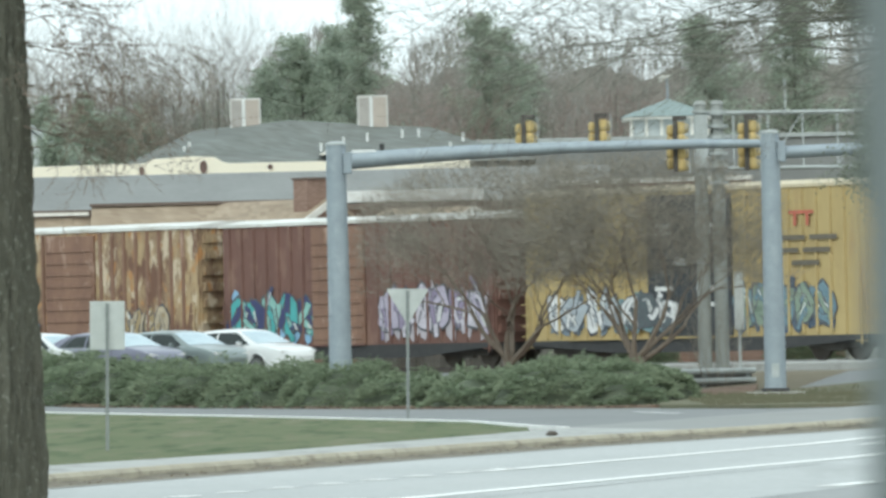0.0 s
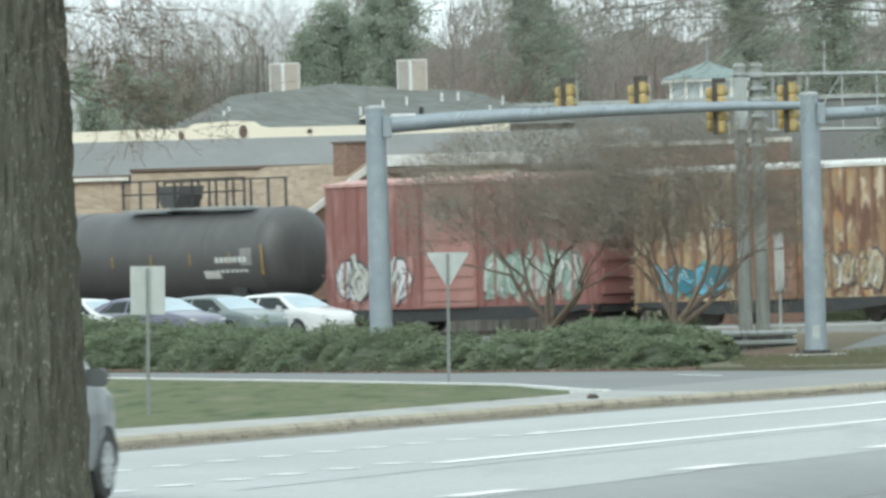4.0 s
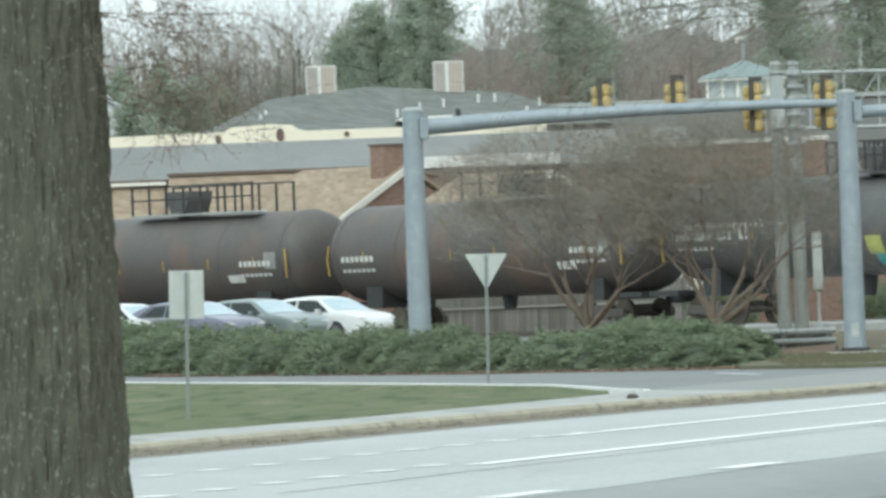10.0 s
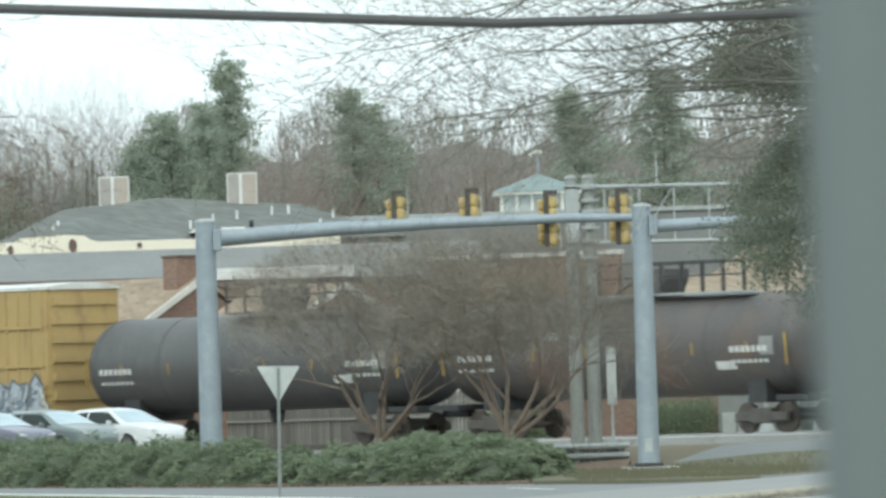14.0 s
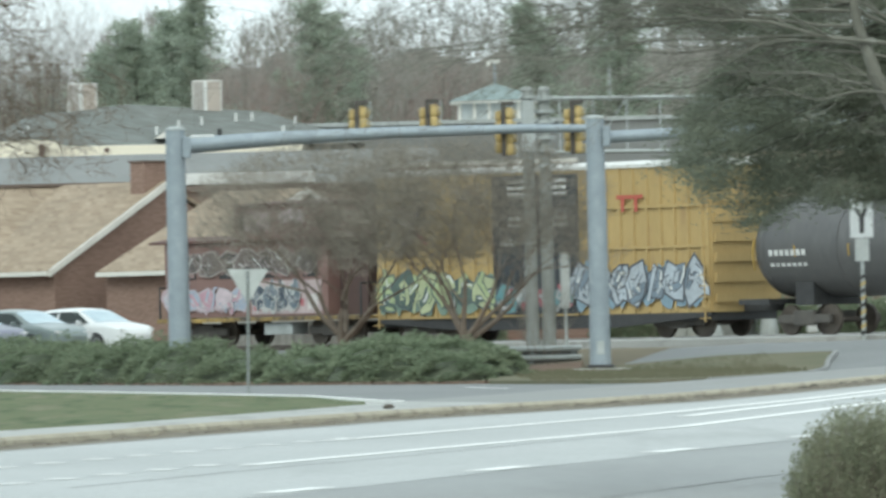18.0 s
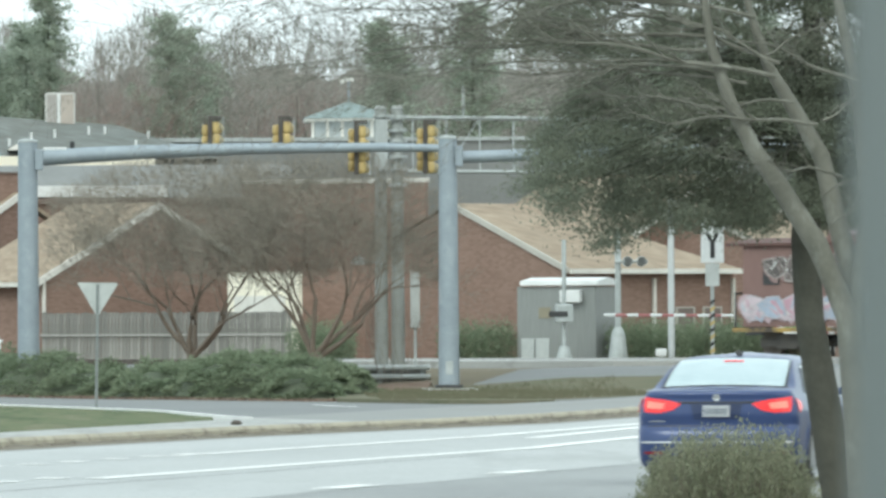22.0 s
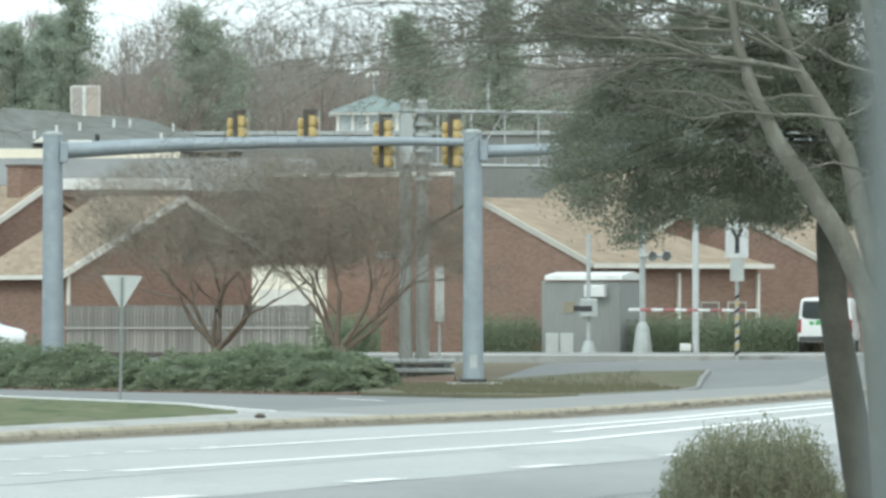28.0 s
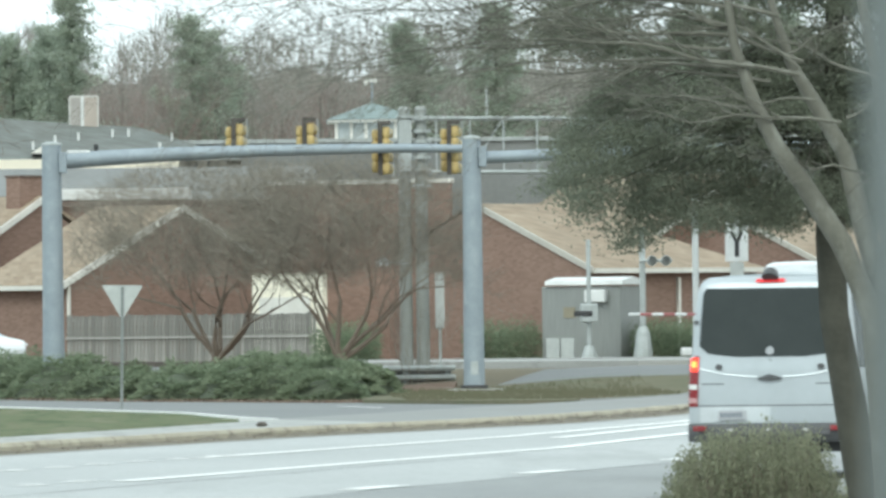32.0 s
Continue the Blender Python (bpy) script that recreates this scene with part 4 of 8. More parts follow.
# crossing equipment
hut = thing("signal_hut", pose(14.2, 284, 0.68, 0, 0, -22), "grey metal railway signal hut with a white roof", "hut")
part("body", Geo().box(-1.35, 1.35, -1.0, 1.0, 0, 2.42, 0.03), mat("hut_grey", (0.3, 0.31, 0.3), (0.22, 0.23, 0.22), 0.5, 0.3, stretch=(5, 5, 0.4), amount=0.8), hut)
part("roof", Geo().prism([(-1.12, 2.46), (1.12, 2.46), (1.1, 2.6), (0, 2.72), (-1.1, 2.6)], "x", -1.2, 1.45), WHITEMETAL, hut)
for x in (-1.2, -0.7):
    part("door", Geo().box(x, x + 0.45, -1.03, -1.004, 0.05, 0.75, 0.01), SIGNBACK, hut)
part("label_plate", Geo().box(-0.6, -0.2, -1.03, -1.004, 1.4, 1.75), mat("hut_plate", (0.3, 0.27, 0.2)), hut)
part("vent_hood", Geo().box(0.2, 0.9, -1.3, -1.004, 1.9, 2.3, 0.03), WHITEMETAL, hut)
gate = thing("crossing_gate", pose(13.97, 281, 0.68), "lowered red and white railway crossing gate", "crossing gate")
part("mast", Geo().tube([(0, 0, 0), (0, 0, 3.9)], 0.07, 10), STEEL_L, gate)
part("base", Geo().tube([(0, 0, 0), (0, 0, 0.5)], [0.3, 0.15], 10), STEEL_L, gate)
part("mechanism", Geo().box(-0.28, 0.28, -0.25, 0.25, 1.25, 1.85, 0.05), STEEL_L, gate)
part("counterweight", Geo().box(-0.5, 0.1, -0.3, -0.26, 1.45, 1.62, 0.02), BLACK, gate)
ga, gb = Vector((0.2, -0.3, 1.5)), Vector((4.85, -8.8, 1.45))
for i in range(3, 14):
    p, q = ga.lerp(gb, i / 14), ga.lerp(gb, (i + 1) / 14)
    part("arm_band", Geo().tube([p, q], [0.062 - 0.0015 * i, 0.0605 - 0.0015 * i], 6), WHITEMETAL if i % 2 else mat("gate_red", (0.36, 0.13, 0.13)), gate)
flash = thing("crossing_signal", pose(15.7, 281, 0.68), "railway crossing signal mast with twin lamp hoods", "crossing signal")
part("mast", Geo().tube([(0, 0, 0), (0, 0, 4.3)], 0.1, 10), STEEL_L, flash)
part("base", Geo().tube([(0, 0, 0), (0, 0, 0.9), (0, 0, 1.1)], [0.34, 0.22, 0.12], 10), STEEL_L, flash)
part("crossarm", Geo().tube([(-0.1, -0.1, 3.2), (0.95, -0.1, 3.2)], 0.05, 8), STEEL_L, flash)
for x in (0.3, 0.75):
    lp = part("lamp_disc", Geo().tube([(x, -0.16, 3.2), (x, -0.12, 3.2)], 0.17, 16), mat("lamp_disc_grey", (0.5, 0.51, 0.5), (0.4, 0.41, 0.41), 0.6), flash)
    part("hood", Geo().tube([(x, -0.45, 3.22), (x, -0.16, 3.2)], [0.13, 0.14], 12, False), STEEL_L, lp)
upole = thing("utility_pole", pose(17.16, 277, 0.68), "slim pale metal pole", "pole")
part("shaft", Geo().tube([(0, 0, 0), (0, 0, 5.6)], [0.11, 0.1], 10), mat("pale_pole", (0.5, 0.52, 0.52), (0.42, 0.44, 0.44), 0.6, bump=0.02), upole, smooth=40)
part("lamp", Geo().box(-0.5, -0.15, -0.2, 0.2, 0.15, 0.42, 0.05), mat("lamp_housing", (0.7, 0.71, 0.7), rough=0.4), upole)

# fence
fence = thing("wooden_fence", pose(-2.8, 296, 0.6, 0, 0, -40.5), "weathered grey board fence", "fence")
random.seed(2)
fb = Geo().box(-0.064, 0.064, -0.01, 0.012, 0, 1.75).mesh("board")
for i in range(70):
    b = part("board", fb, WOODG, fence)
    b.location = (0.155 * i, random.uniform(-0.006, 0.006), random.uniform(-0.02, 0.02))
for z in (0.35, 1.1, 1.55):
    part("rail", Geo().box(-0.1, 10.9, 0.013, 0.06, z, z + 0.1), WOODG, fence)
part("front_rail", Geo().box(-0.1, 10.9, -0.06, -0.018, 0.97, 1.04), mat("pale_rail_wood", (0.42, 0.41, 0.38), (0.33, 0.32, 0.3), 0.9), fence, "pale front rail")
for i in range(5):
    part("post", Geo().box(2.6 * i - 0.05, 2.6 * i + 0.05, 0.061, 0.16, -0.1, 1.8), WOODG, fence)

# ---------------- train ----------------
CAR_ROT = -50
TRAIN_V, TRAIN_A = 8.05, 0.0125
train = []


def run(t):
    return TRAIN_V * t + TRAIN_A * t * t


def car_mats(name, a, b, **k):
    return mat(name, a, b, 0.75, scale=0.9, fine=9, stretch=(1, 1, 0.35), bump=0.12, amount=0.8, **k)


def bogie(parent, x):
    b = part("bogie", Geo().box(x - 1.15, x + 1.15, -1.08, -0.92, 0.35, 0.62, 0.04).box(x - 0.45, x + 0.45, -1.1, -0.9, 0.28, 0.75, 0.05).box(x - 0.3, x + 0.3, -1.0, 1.0, 0.5, 0.72).box(x - 1.15, x + 1.15, 0.92, 1.08, 0.35, 0.62, 0.04), mat("bogie_black", (0.075, 0.07, 0.066), (0.11, 0.1, 0.088), 0.85), parent)
    for dx in (-0.88, 0.88):
        part("wheelset", Geo().tube([(x + dx, -0.8, 0.46), (x + dx, -0.68, 0.46)], 0.46, 20).tube([(x + dx, 0.68, 0.46), (x + dx, 0.8, 0.46)], 0.46, 20).tube([(x + dx, -0.7, 0.46), (x + dx, 0.7, 0.46)], 0.08, 8), mat("wheel_steel", (0.09, 0.075, 0.065), (0.14, 0.12, 0.1), 0.6, 0.5), b)


def splash(seed, w, h, n, jag=0.5):
    """A sprayed letter-like outline, flat and closed."""
    rnd = random.Random(seed)
    g = Geo()
    for i in range(n):
        cx = (i + 0.5) / n * w - w / 2 + rnd.uniform(-0.05, 0.05)
        ww = w / n * rnd.uniform(0.42, 0.62)
        hh = h * rnd.uniform(0.55, 1.0)
        m = 11
        pts = []
        lean = rnd.uniform(-0.25, 0.25)
        for k in range(m):
            a = 2 * math.pi * k / m
            r = 1 + jag * rnd.uniform(-0.5, 0.35)
            z = (0.5 + 0.5 * math.sin(a) * min(r, 1.0)) * hh
            pts.append((cx + math.cos(a) * ww * r + lean * z, max(z, 0)))
        yy = rnd.uniform(0, 0.004)
        g.add([(p[0], -yy, p[1]) for p in pts], [tuple(range(m))])
    return g


def paint(c):
    key = "spray_%02x%02x%02x" % tuple(int(v * 255) for v in c)
    return mat(key, c, tuple(v * 0.7 for v in c), 0.6, scale=1.5, fine=6, bump=0.0, amount=0.7)


def stroke(g, pts, w, y):
    """A flat brush stroke of width w along pts (x, z)."""
    k = len(g.v)
    for i, p in enumerate(pts):
        q0, q1 = pts[max(i - 1, 0)], pts[min(i + 1, len(pts) - 1)]
        dx, dz = q1[0] - q0[0], q1[1] - q0[1]
        n = math.hypot(dx, dz) or 1
        ww = w * (0.75 + 0.5 * math.sin(1.3 * i + w * 40) ** 2) / 2
        g.v += [(p[0] - dz / n * ww, y, p[1] + dx / n * ww), (p[0] + dz / n * ww, y, p[1] - dx / n * ww)]
    g.f += [(k + 2 * i, k + 2 * i + 1, k + 2 * i + 3, k + 2 * i + 2) for i in range(len(pts) - 1)]


def tag_piece(parent, x, z, w, h, n, colours, seed, side=-1.5, rim=(0.1, 0.105, 0.12)):
    """Sprayed letters: a cloud, then bent strokes with dark edges and light fills."""
    rnd = random.Random(seed)
    ob = part("sprayed_cloud", splash(seed * 7, w, h, n + 2, 0.9), paint(colours[0]), parent)
    ob.location = (x, side - 0.012, z)
    fills = colours[1:] or colours
    for i in range(n):
        gs = [Geo() for c in fills]
        edge, shine = Geo(), Geo()
        cx = (i + 0.5) / n * w - w / 2
        cw = w / n * 0.62
        bw, bh, y = cw * rnd.uniform(0.95, 1.3), h * rnd.uniform(0.34, 0.46), -0.03 * (i % 2)
        corners = 7
        ph = [rnd.uniform(0.72, 1.2) for k in range(corners)]
        tw = [rnd.uniform(-0.25, 0.25) for k in range(corners)]
        for g, grow_by, yy in ((edge, 1.0, y - 0.006), (gs[i % len(gs)], 0.88, y - 0.009)):
            ring = []
            for k in range(corners):
                a = 6.2832 * (k + tw[k]) / corners + 0.4 * i
                rr = grow_by * ph[k]
                ring.append((cx + bw * rr * math.cos(a), yy, h * 0.5 + min(max(bh * 1.1 * rr * math.sin(a), -0.49 * h), 0.62 * h)))
            g.add([(cx, yy, h * 0.5)] + ring, [(0, k + 1, (k + 1) % corners + 1) for k in range(corners)])
        for j in range(4):
            pts = []
            a0, a1 = rnd.uniform(0, 6.28), rnd.choice((1.6, 2.6, -2.2, 3.6))
            px, pz = cx + rnd.uniform(-0.5, 0.5) * cw, h * rnd.uniform(0.12, 0.5)
            up = rnd.uniform(0.3, 0.55) * h
            for k in range(5):
                u = k / 4
                pts.append((px + cw * 0.6 * math.sin(a0 + a1 * u) + rnd.uniform(-0.1, 0.1) * cw, min(max(pz + up * u * (1 if j % 2 else 0.6) + rnd.uniform(-0.12, 0.12) * h, 0.03), h)))
            wd = rnd.uniform(0.06, 0.13) * min(h, 1.8)
            y = -0.004 * j - 0.03 * (i % 2) - 0.001
            stroke(edge, pts, wd * 1.45, -0.0095 + y)
            stroke(gs[(i + j + 1) % len(gs)], pts, wd, -0.0105 + y)
            if j < 2:
                stroke(shine, [(p[0] + wd * 0.2, p[1] + wd * 0.12) for p in pts[1:4]], wd * 0.42, -0.0125 + y)
        # one letter: its coats of paint in one mesh
        letter, coats = Geo(), []
        for g, c in [(edge, rim), *zip(gs, fills), (shine, (0.68, 0.69, 0.66))]:
            if g.f:
                letter.add(g.v, g.f)
                coats.append((c, len(g.f)))
        me = bpy.data.meshes.new("sprayed_letter")
        me.from_pydata(letter.v, [], letter.f)
        for c, count in coats:
            me.materials.append(paint(c))
        me.polygons.foreach_set("material_index", [k for k, (c, count) in enumerate(coats) for q in range(count)])
        ob = part("sprayed_letter", me, None, parent)
        ob.location = (x, side - 0.012, z)


def boxcar(c_left, length, height, m_body, m_door, m_roof, door, ribs, label, m_end=None, sill=0.76, m_post=None):
    car = thing("boxcar", Matrix.Identity(4), label, "train car", "freight train")
    mid = c_left + length / 2
    h, L = height, length / 2
    w = 1.48
    m_end = m_end or m_body
    part("side_wall", Geo().box(-L, L, -w, -w + 0.08, sill, h - 0.1), m_body, car)
    part("side_wall", Geo().box(-L, L, w - 0.08, w, sill, h - 0.1), m_body, car)
    for s in (-1, 1):
        e = part("end_wall", Geo().box(s * L - 0.05, s * L + 0.05, -w + 0.081, w - 0.081, sill, h - 0.1), m_end, car)
        for i in range(7):
            z = sill + 0.35 + i * (h - sill - 0.6) / 6.5
            part("end_rib", Geo().prism([(-w + 0.15, z - 0.05), (w - 0.15, z - 0.05), (w - 0.2, z + 0.22), (-w + 0.2, z + 0.22)], "x", s * L + 0.051 if s > 0 else s * L - 0.13, s * L + 0.13 if s > 0 else s * L - 0.051), m_end, e)
        part("coupler", Geo().box(min(s * L, s * (L + 0.85)), max(s * L, s * (L + 0.85)), -0.12, 0.12, 0.75, 1.0, 0.03), BLACK, car)
    part("roof", Geo().prism([(-w - 0.05, h - 0.1), (-w - 0.05, h), (-0.4, h + 0.14), (0.4, h + 0.14), (w + 0.05, h), (w + 0.05, h - 0.1)], "x", -L - 0.12, L + 0.12), m_roof, car)
    part("underframe", Geo().box(-L, L, -1.3, 1.3, sill - 0.25, sill), BLACK, car)
    part("side_sill", Geo().prism([(-L, sill), (L, sill), (L, sill - 0.12), (L * 0.45, sill - 0.42), (-L * 0.45, sill - 0.42), (-L, sill - 0.12)], "y", -w - 0.02, -w + 0.06), BLACK, car)
    d0, d1 = door[0] - length / 2, door[1] - length / 2
    dr = part("sliding_door", Geo().box(d0, d1, -w - 0.09, -w - 0.004, sill + 0.05, h - 0.2, 0.01), m_door, car)
    nb = 9 if ribs == "ridged" else 4
    for i in range(nb):
        z = sill + 0.2 + i * (h - sill - 0.55) / nb
        part("door_panel_rib", Geo().box(d0 + 0.08, d1 - 0.08, -w - 0.125, -w - 0.091, z, z + (0.16 if ribs == "ridged" else 0.05)), m_door, dr)
    part("door_track", Geo().box(d0 - (d1 - d0), d1, -w - 0.11, -w - 0.004, sill - 0.01, sill + 0.045), m_body, car)
    step = 0.62
    k = -L + 0.35
    while k < L - 0.2:
        if not d0 - 0.12 < k < d1 + 0.12:
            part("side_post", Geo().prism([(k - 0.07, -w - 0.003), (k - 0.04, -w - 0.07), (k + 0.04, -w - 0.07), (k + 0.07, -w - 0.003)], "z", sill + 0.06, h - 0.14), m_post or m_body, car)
        k += step
    for s in (-1, 1):
        lad = part("ladder", Geo().box(s * (L - 0.12) - 0.02, s * (L - 0.12) + 0.02, -w - 0.12, -w - 0.08, sill - 0.3, sill + 1.5), m_body, car)
        for i in range(5):
            part("rung", Geo().box(s * (L - 0.12) - 0.24, s * (L - 0.12) + 0.24, -w - 0.11, -w - 0.09, sill - 0.2 + 0.33 * i, sill - 0.17 + 0.33 * i), m_body, lad)
    for s in (-1, 1):
        bogie(car, s * (L - 1.9))
    train.append((car, mid))
    return car


YEL = car_mats("boxcar_yellow", (0.475, 0.345, 0.15), (0.37, 0.262, 0.112))
YELP = car_mats("boxcar_pale_yellow", (0.46, 0.355, 0.165), (0.36, 0.27, 0.125))
RUST_BROWN = car_mats("boxcar_rust", (0.29, 0.175, 0.12), (0.17, 0.095, 0.07))
OCHRE = mat("boxcar_ochre", (0.44, 0.33, 0.19), (0.2, 0.125, 0.085), 0.8, scale=1.7, fine=11, stretch=(1, 1, 0.4), bump=0.15, amount=0.45)
BROWN = car_mats("boxcar_brown", (0.19, 0.1, 0.08), (0.13, 0.07, 0.058))
REDC = car_mats("boxcar_red", (0.3, 0.142, 0.126), (0.23, 0.104, 0.093))
NAVY = car_mats("door_navy", (0.03, 0.035, 0.042), (0.05, 0.055, 0.06))
ROOFW = mat("boxcar_roof_white", (0.72, 0.72, 0.7), (0.55, 0.54, 0.5), 0.6, scale=0.8, fine=6)
TANKB = mat("tank_black", (0.078, 0.078, 0.079), (0.108, 0.105, 0.103), 0.5, scale=0.5, fine=6, stretch=(1, 1, 0.5), bump=0.05)
TANKR = mat("tank_rusty_black", (0.083, 0.079, 0.078), (0.118, 0.103, 0.095), 0.55, scale=0.5, fine=6, bump=0.05)
weather(OCHRE, (0.55, 0.46, 0.34), 1.3, 0.54, 0.6, (1, 1, 0.6), 3.0)
weather(OCHRE, (0.16, 0.088, 0.06), 1.5, 0.53, 0.6, (1, 1, 0.35), 11.0)
weather(OCHRE, (0.42, 0.22, 0.09), 2.6, 0.56, 0.64, (1, 1, 0.5), 23.0)
weather(RUST_BROWN, (0.42, 0.3, 0.24), 2.2, 0.58, 0.72, (1, 1, 0.5), 5.0)
weather(REDC, (0.44, 0.27, 0.25), 1.3, 0.56, 0.75, (1, 1, 0.3), 7.0)
weather(BROWN, (0.27, 0.17, 0.13), 1.5, 0.57, 0.75, (1, 1, 0.3), 9.0)
weather(YEL, (0.3, 0.19, 0.1), 1.4, 0.58, 0.78, (1, 1, 0.25), 13.0)
weather(YELP, (0.33, 0.22, 0.11), 1.4, 0.56, 0.76, (1, 1, 0.25), 15.0)
weather(TANKR, (0.16, 0.105, 0.08), 0.5, 0.5, 0.75, (1, 1, 0.6), 17.0)
weather(TANKB, (0.13, 0.128, 0.125), 0.9, 0.55, 0.8, (1, 1, 0.3), 19.0)
weather(ROOFW, (0.42, 0.38, 0.33), 1.3, 0.55, 0.7, (1, 1, 1), 21.0)
MARK = mat("stencil_white", (0.7, 0.7, 0.68), (0.5, 0.5, 0.48), 0.6, bump=0)
YMARK = mat("stencil_yellow", (0.45, 0.29, 0.06), (0.3, 0.2, 0.06), 0.6, bump=0)
TEAL, CYAN, NAVYP, WHT, PINK, SIL, GRN, SKYB = (0.1, 0.42, 0.42), (0.16, 0.45, 0.6), (0.05, 0.06, 0.16), (0.72, 0.72, 0.72), (0.55, 0.34, 0.4), (0.42, 0.46, 0.5), (0.12, 0.36, 0.25), (0.3, 0.5, 0.7)

ya = boxcar(4.0, 15.5, 5.3, YELP, NAVY, mat("roof_tan", (0.6, 0.52, 0.36), (0.45, 0.38, 0.27), 0.7), (5.8, 9.6), "flat", "faded yellow boxcar with a dark door and sprayed lettering")
tag_piece(ya, -5.0, 0.85, 3.4, 1.53, 4, [(0.2, 0.25, 0.3), WHT, SIL], 11)
for x in (-1.6, 0.3):
    for z in (3.9, 4.1, 1.7, 2.2):
        part("door_stencil", Geo().box(x, x + 0.8, -1.585, -1.575, z, z + 0.13), MARK, ya)
tag_piece(ya, -1.9, 0.90, 2.6, 1.35, 3, [(0.2, 0.3, 0.32), WHT, (0.1, 0.12, 0.13)], 13, -1.6)
tag_piece(ya, 4.2, 0.80, 4.5, 1.80, 5, [(0.08, 0.11, 0.16), (0.16, 0.25, 0.3), (0.24, 0.31, 0.24)], 12)
part("reporting_mark", Geo().box(4.5, 5.6, -1.57, -1.56, 4.4, 4.5).box(4.7, 4.83, -1.57, -1.56, 4.05, 4.4).box(5.25, 5.38, -1.57, -1.56, 4.05, 4.4), paint((0.5, 0.14, 0.09)), ya)
for z, words in ((3.62, ((4.1, 5.2), (5.4, 6.6))), (3.24, ((4.1, 4.9), (5.1, 6.3))), (2.86, ((4.6, 5.8),))):
    for x0, x1 in words:
        part("door_stencil", Geo().box(x0, x1, -1.57, -1.56, z, z + 0.15), paint((0.14, 0.12, 0.09)), ya)
br = boxcar(-11.0, 13.4, 4.72, BROWN, RUST_BROWN, ROOFW, (4.6, 7.2), "ridged", "dark brown boxcar with sprayed lettering and a pale roof")
tag_piece(br, -4.2, 0.80, 4.2, 1.89, 5, [SKYB, TEAL, NAVYP, (0.3, 0.55, 0.5)], 21)
tag_piece(br, 3.8, 0.80, 5.2, 2.07, 6, [(0.48, 0.44, 0.48), (0.5, 0.45, 0.56), (0.3, 0.25, 0.36), (0.6, 0.56, 0.63)], 22)
# posts in the door's rust brown, which also stands for the shade beside them
ru = boxcar(-25.2, 12.9, 4.75, OCHRE, RUST_BROWN, ROOFW, (4.9, 7.5), "ridged", "rusting ochre boxcar with peeling paint", OCHRE, m_post=RUST_BROWN)
tag_piece(ru, -3.7, 0.85, 3.2, 1.17, 4, [TEAL, CYAN, (0.05, 0.2, 0.25)], 31)
tag_piece(ru, 3.6, 0.85, 2.6, 1.44, 4, [(0.25, 0.15, 0.09), (0.4, 0.3, 0.16), (0.5, 0.42, 0.3)], 33)
re = boxcar(-40.2, 13.2, 4.78, REDC, car_mats("door_red", (0.34, 0.15, 0.13), (0.4, 0.24, 0.215)), mat("roof_red", (0.42, 0.18, 0.15), (0.6, 0.45, 0.42), 0.7), (5.0, 7.5), "ridged", "faded red boxcar with pale ghosted lettering")
tag_piece(re, -4.2, 0.85, 3.6, 1.71, 5, [(0.5, 0.28, 0.25), WHT, (0.55, 0.55, 0.5)], 41)
tag_piece(re, 3.6, 0.85, 4.4, 1.89, 5, [(0.42, 0.42, 0.36), (0.42, 0.52, 0.44), (0.28, 0.4, 0.34), (0.5, 0.52, 0.48)], 42, -1.5, (0.2, 0.22, 0.2))


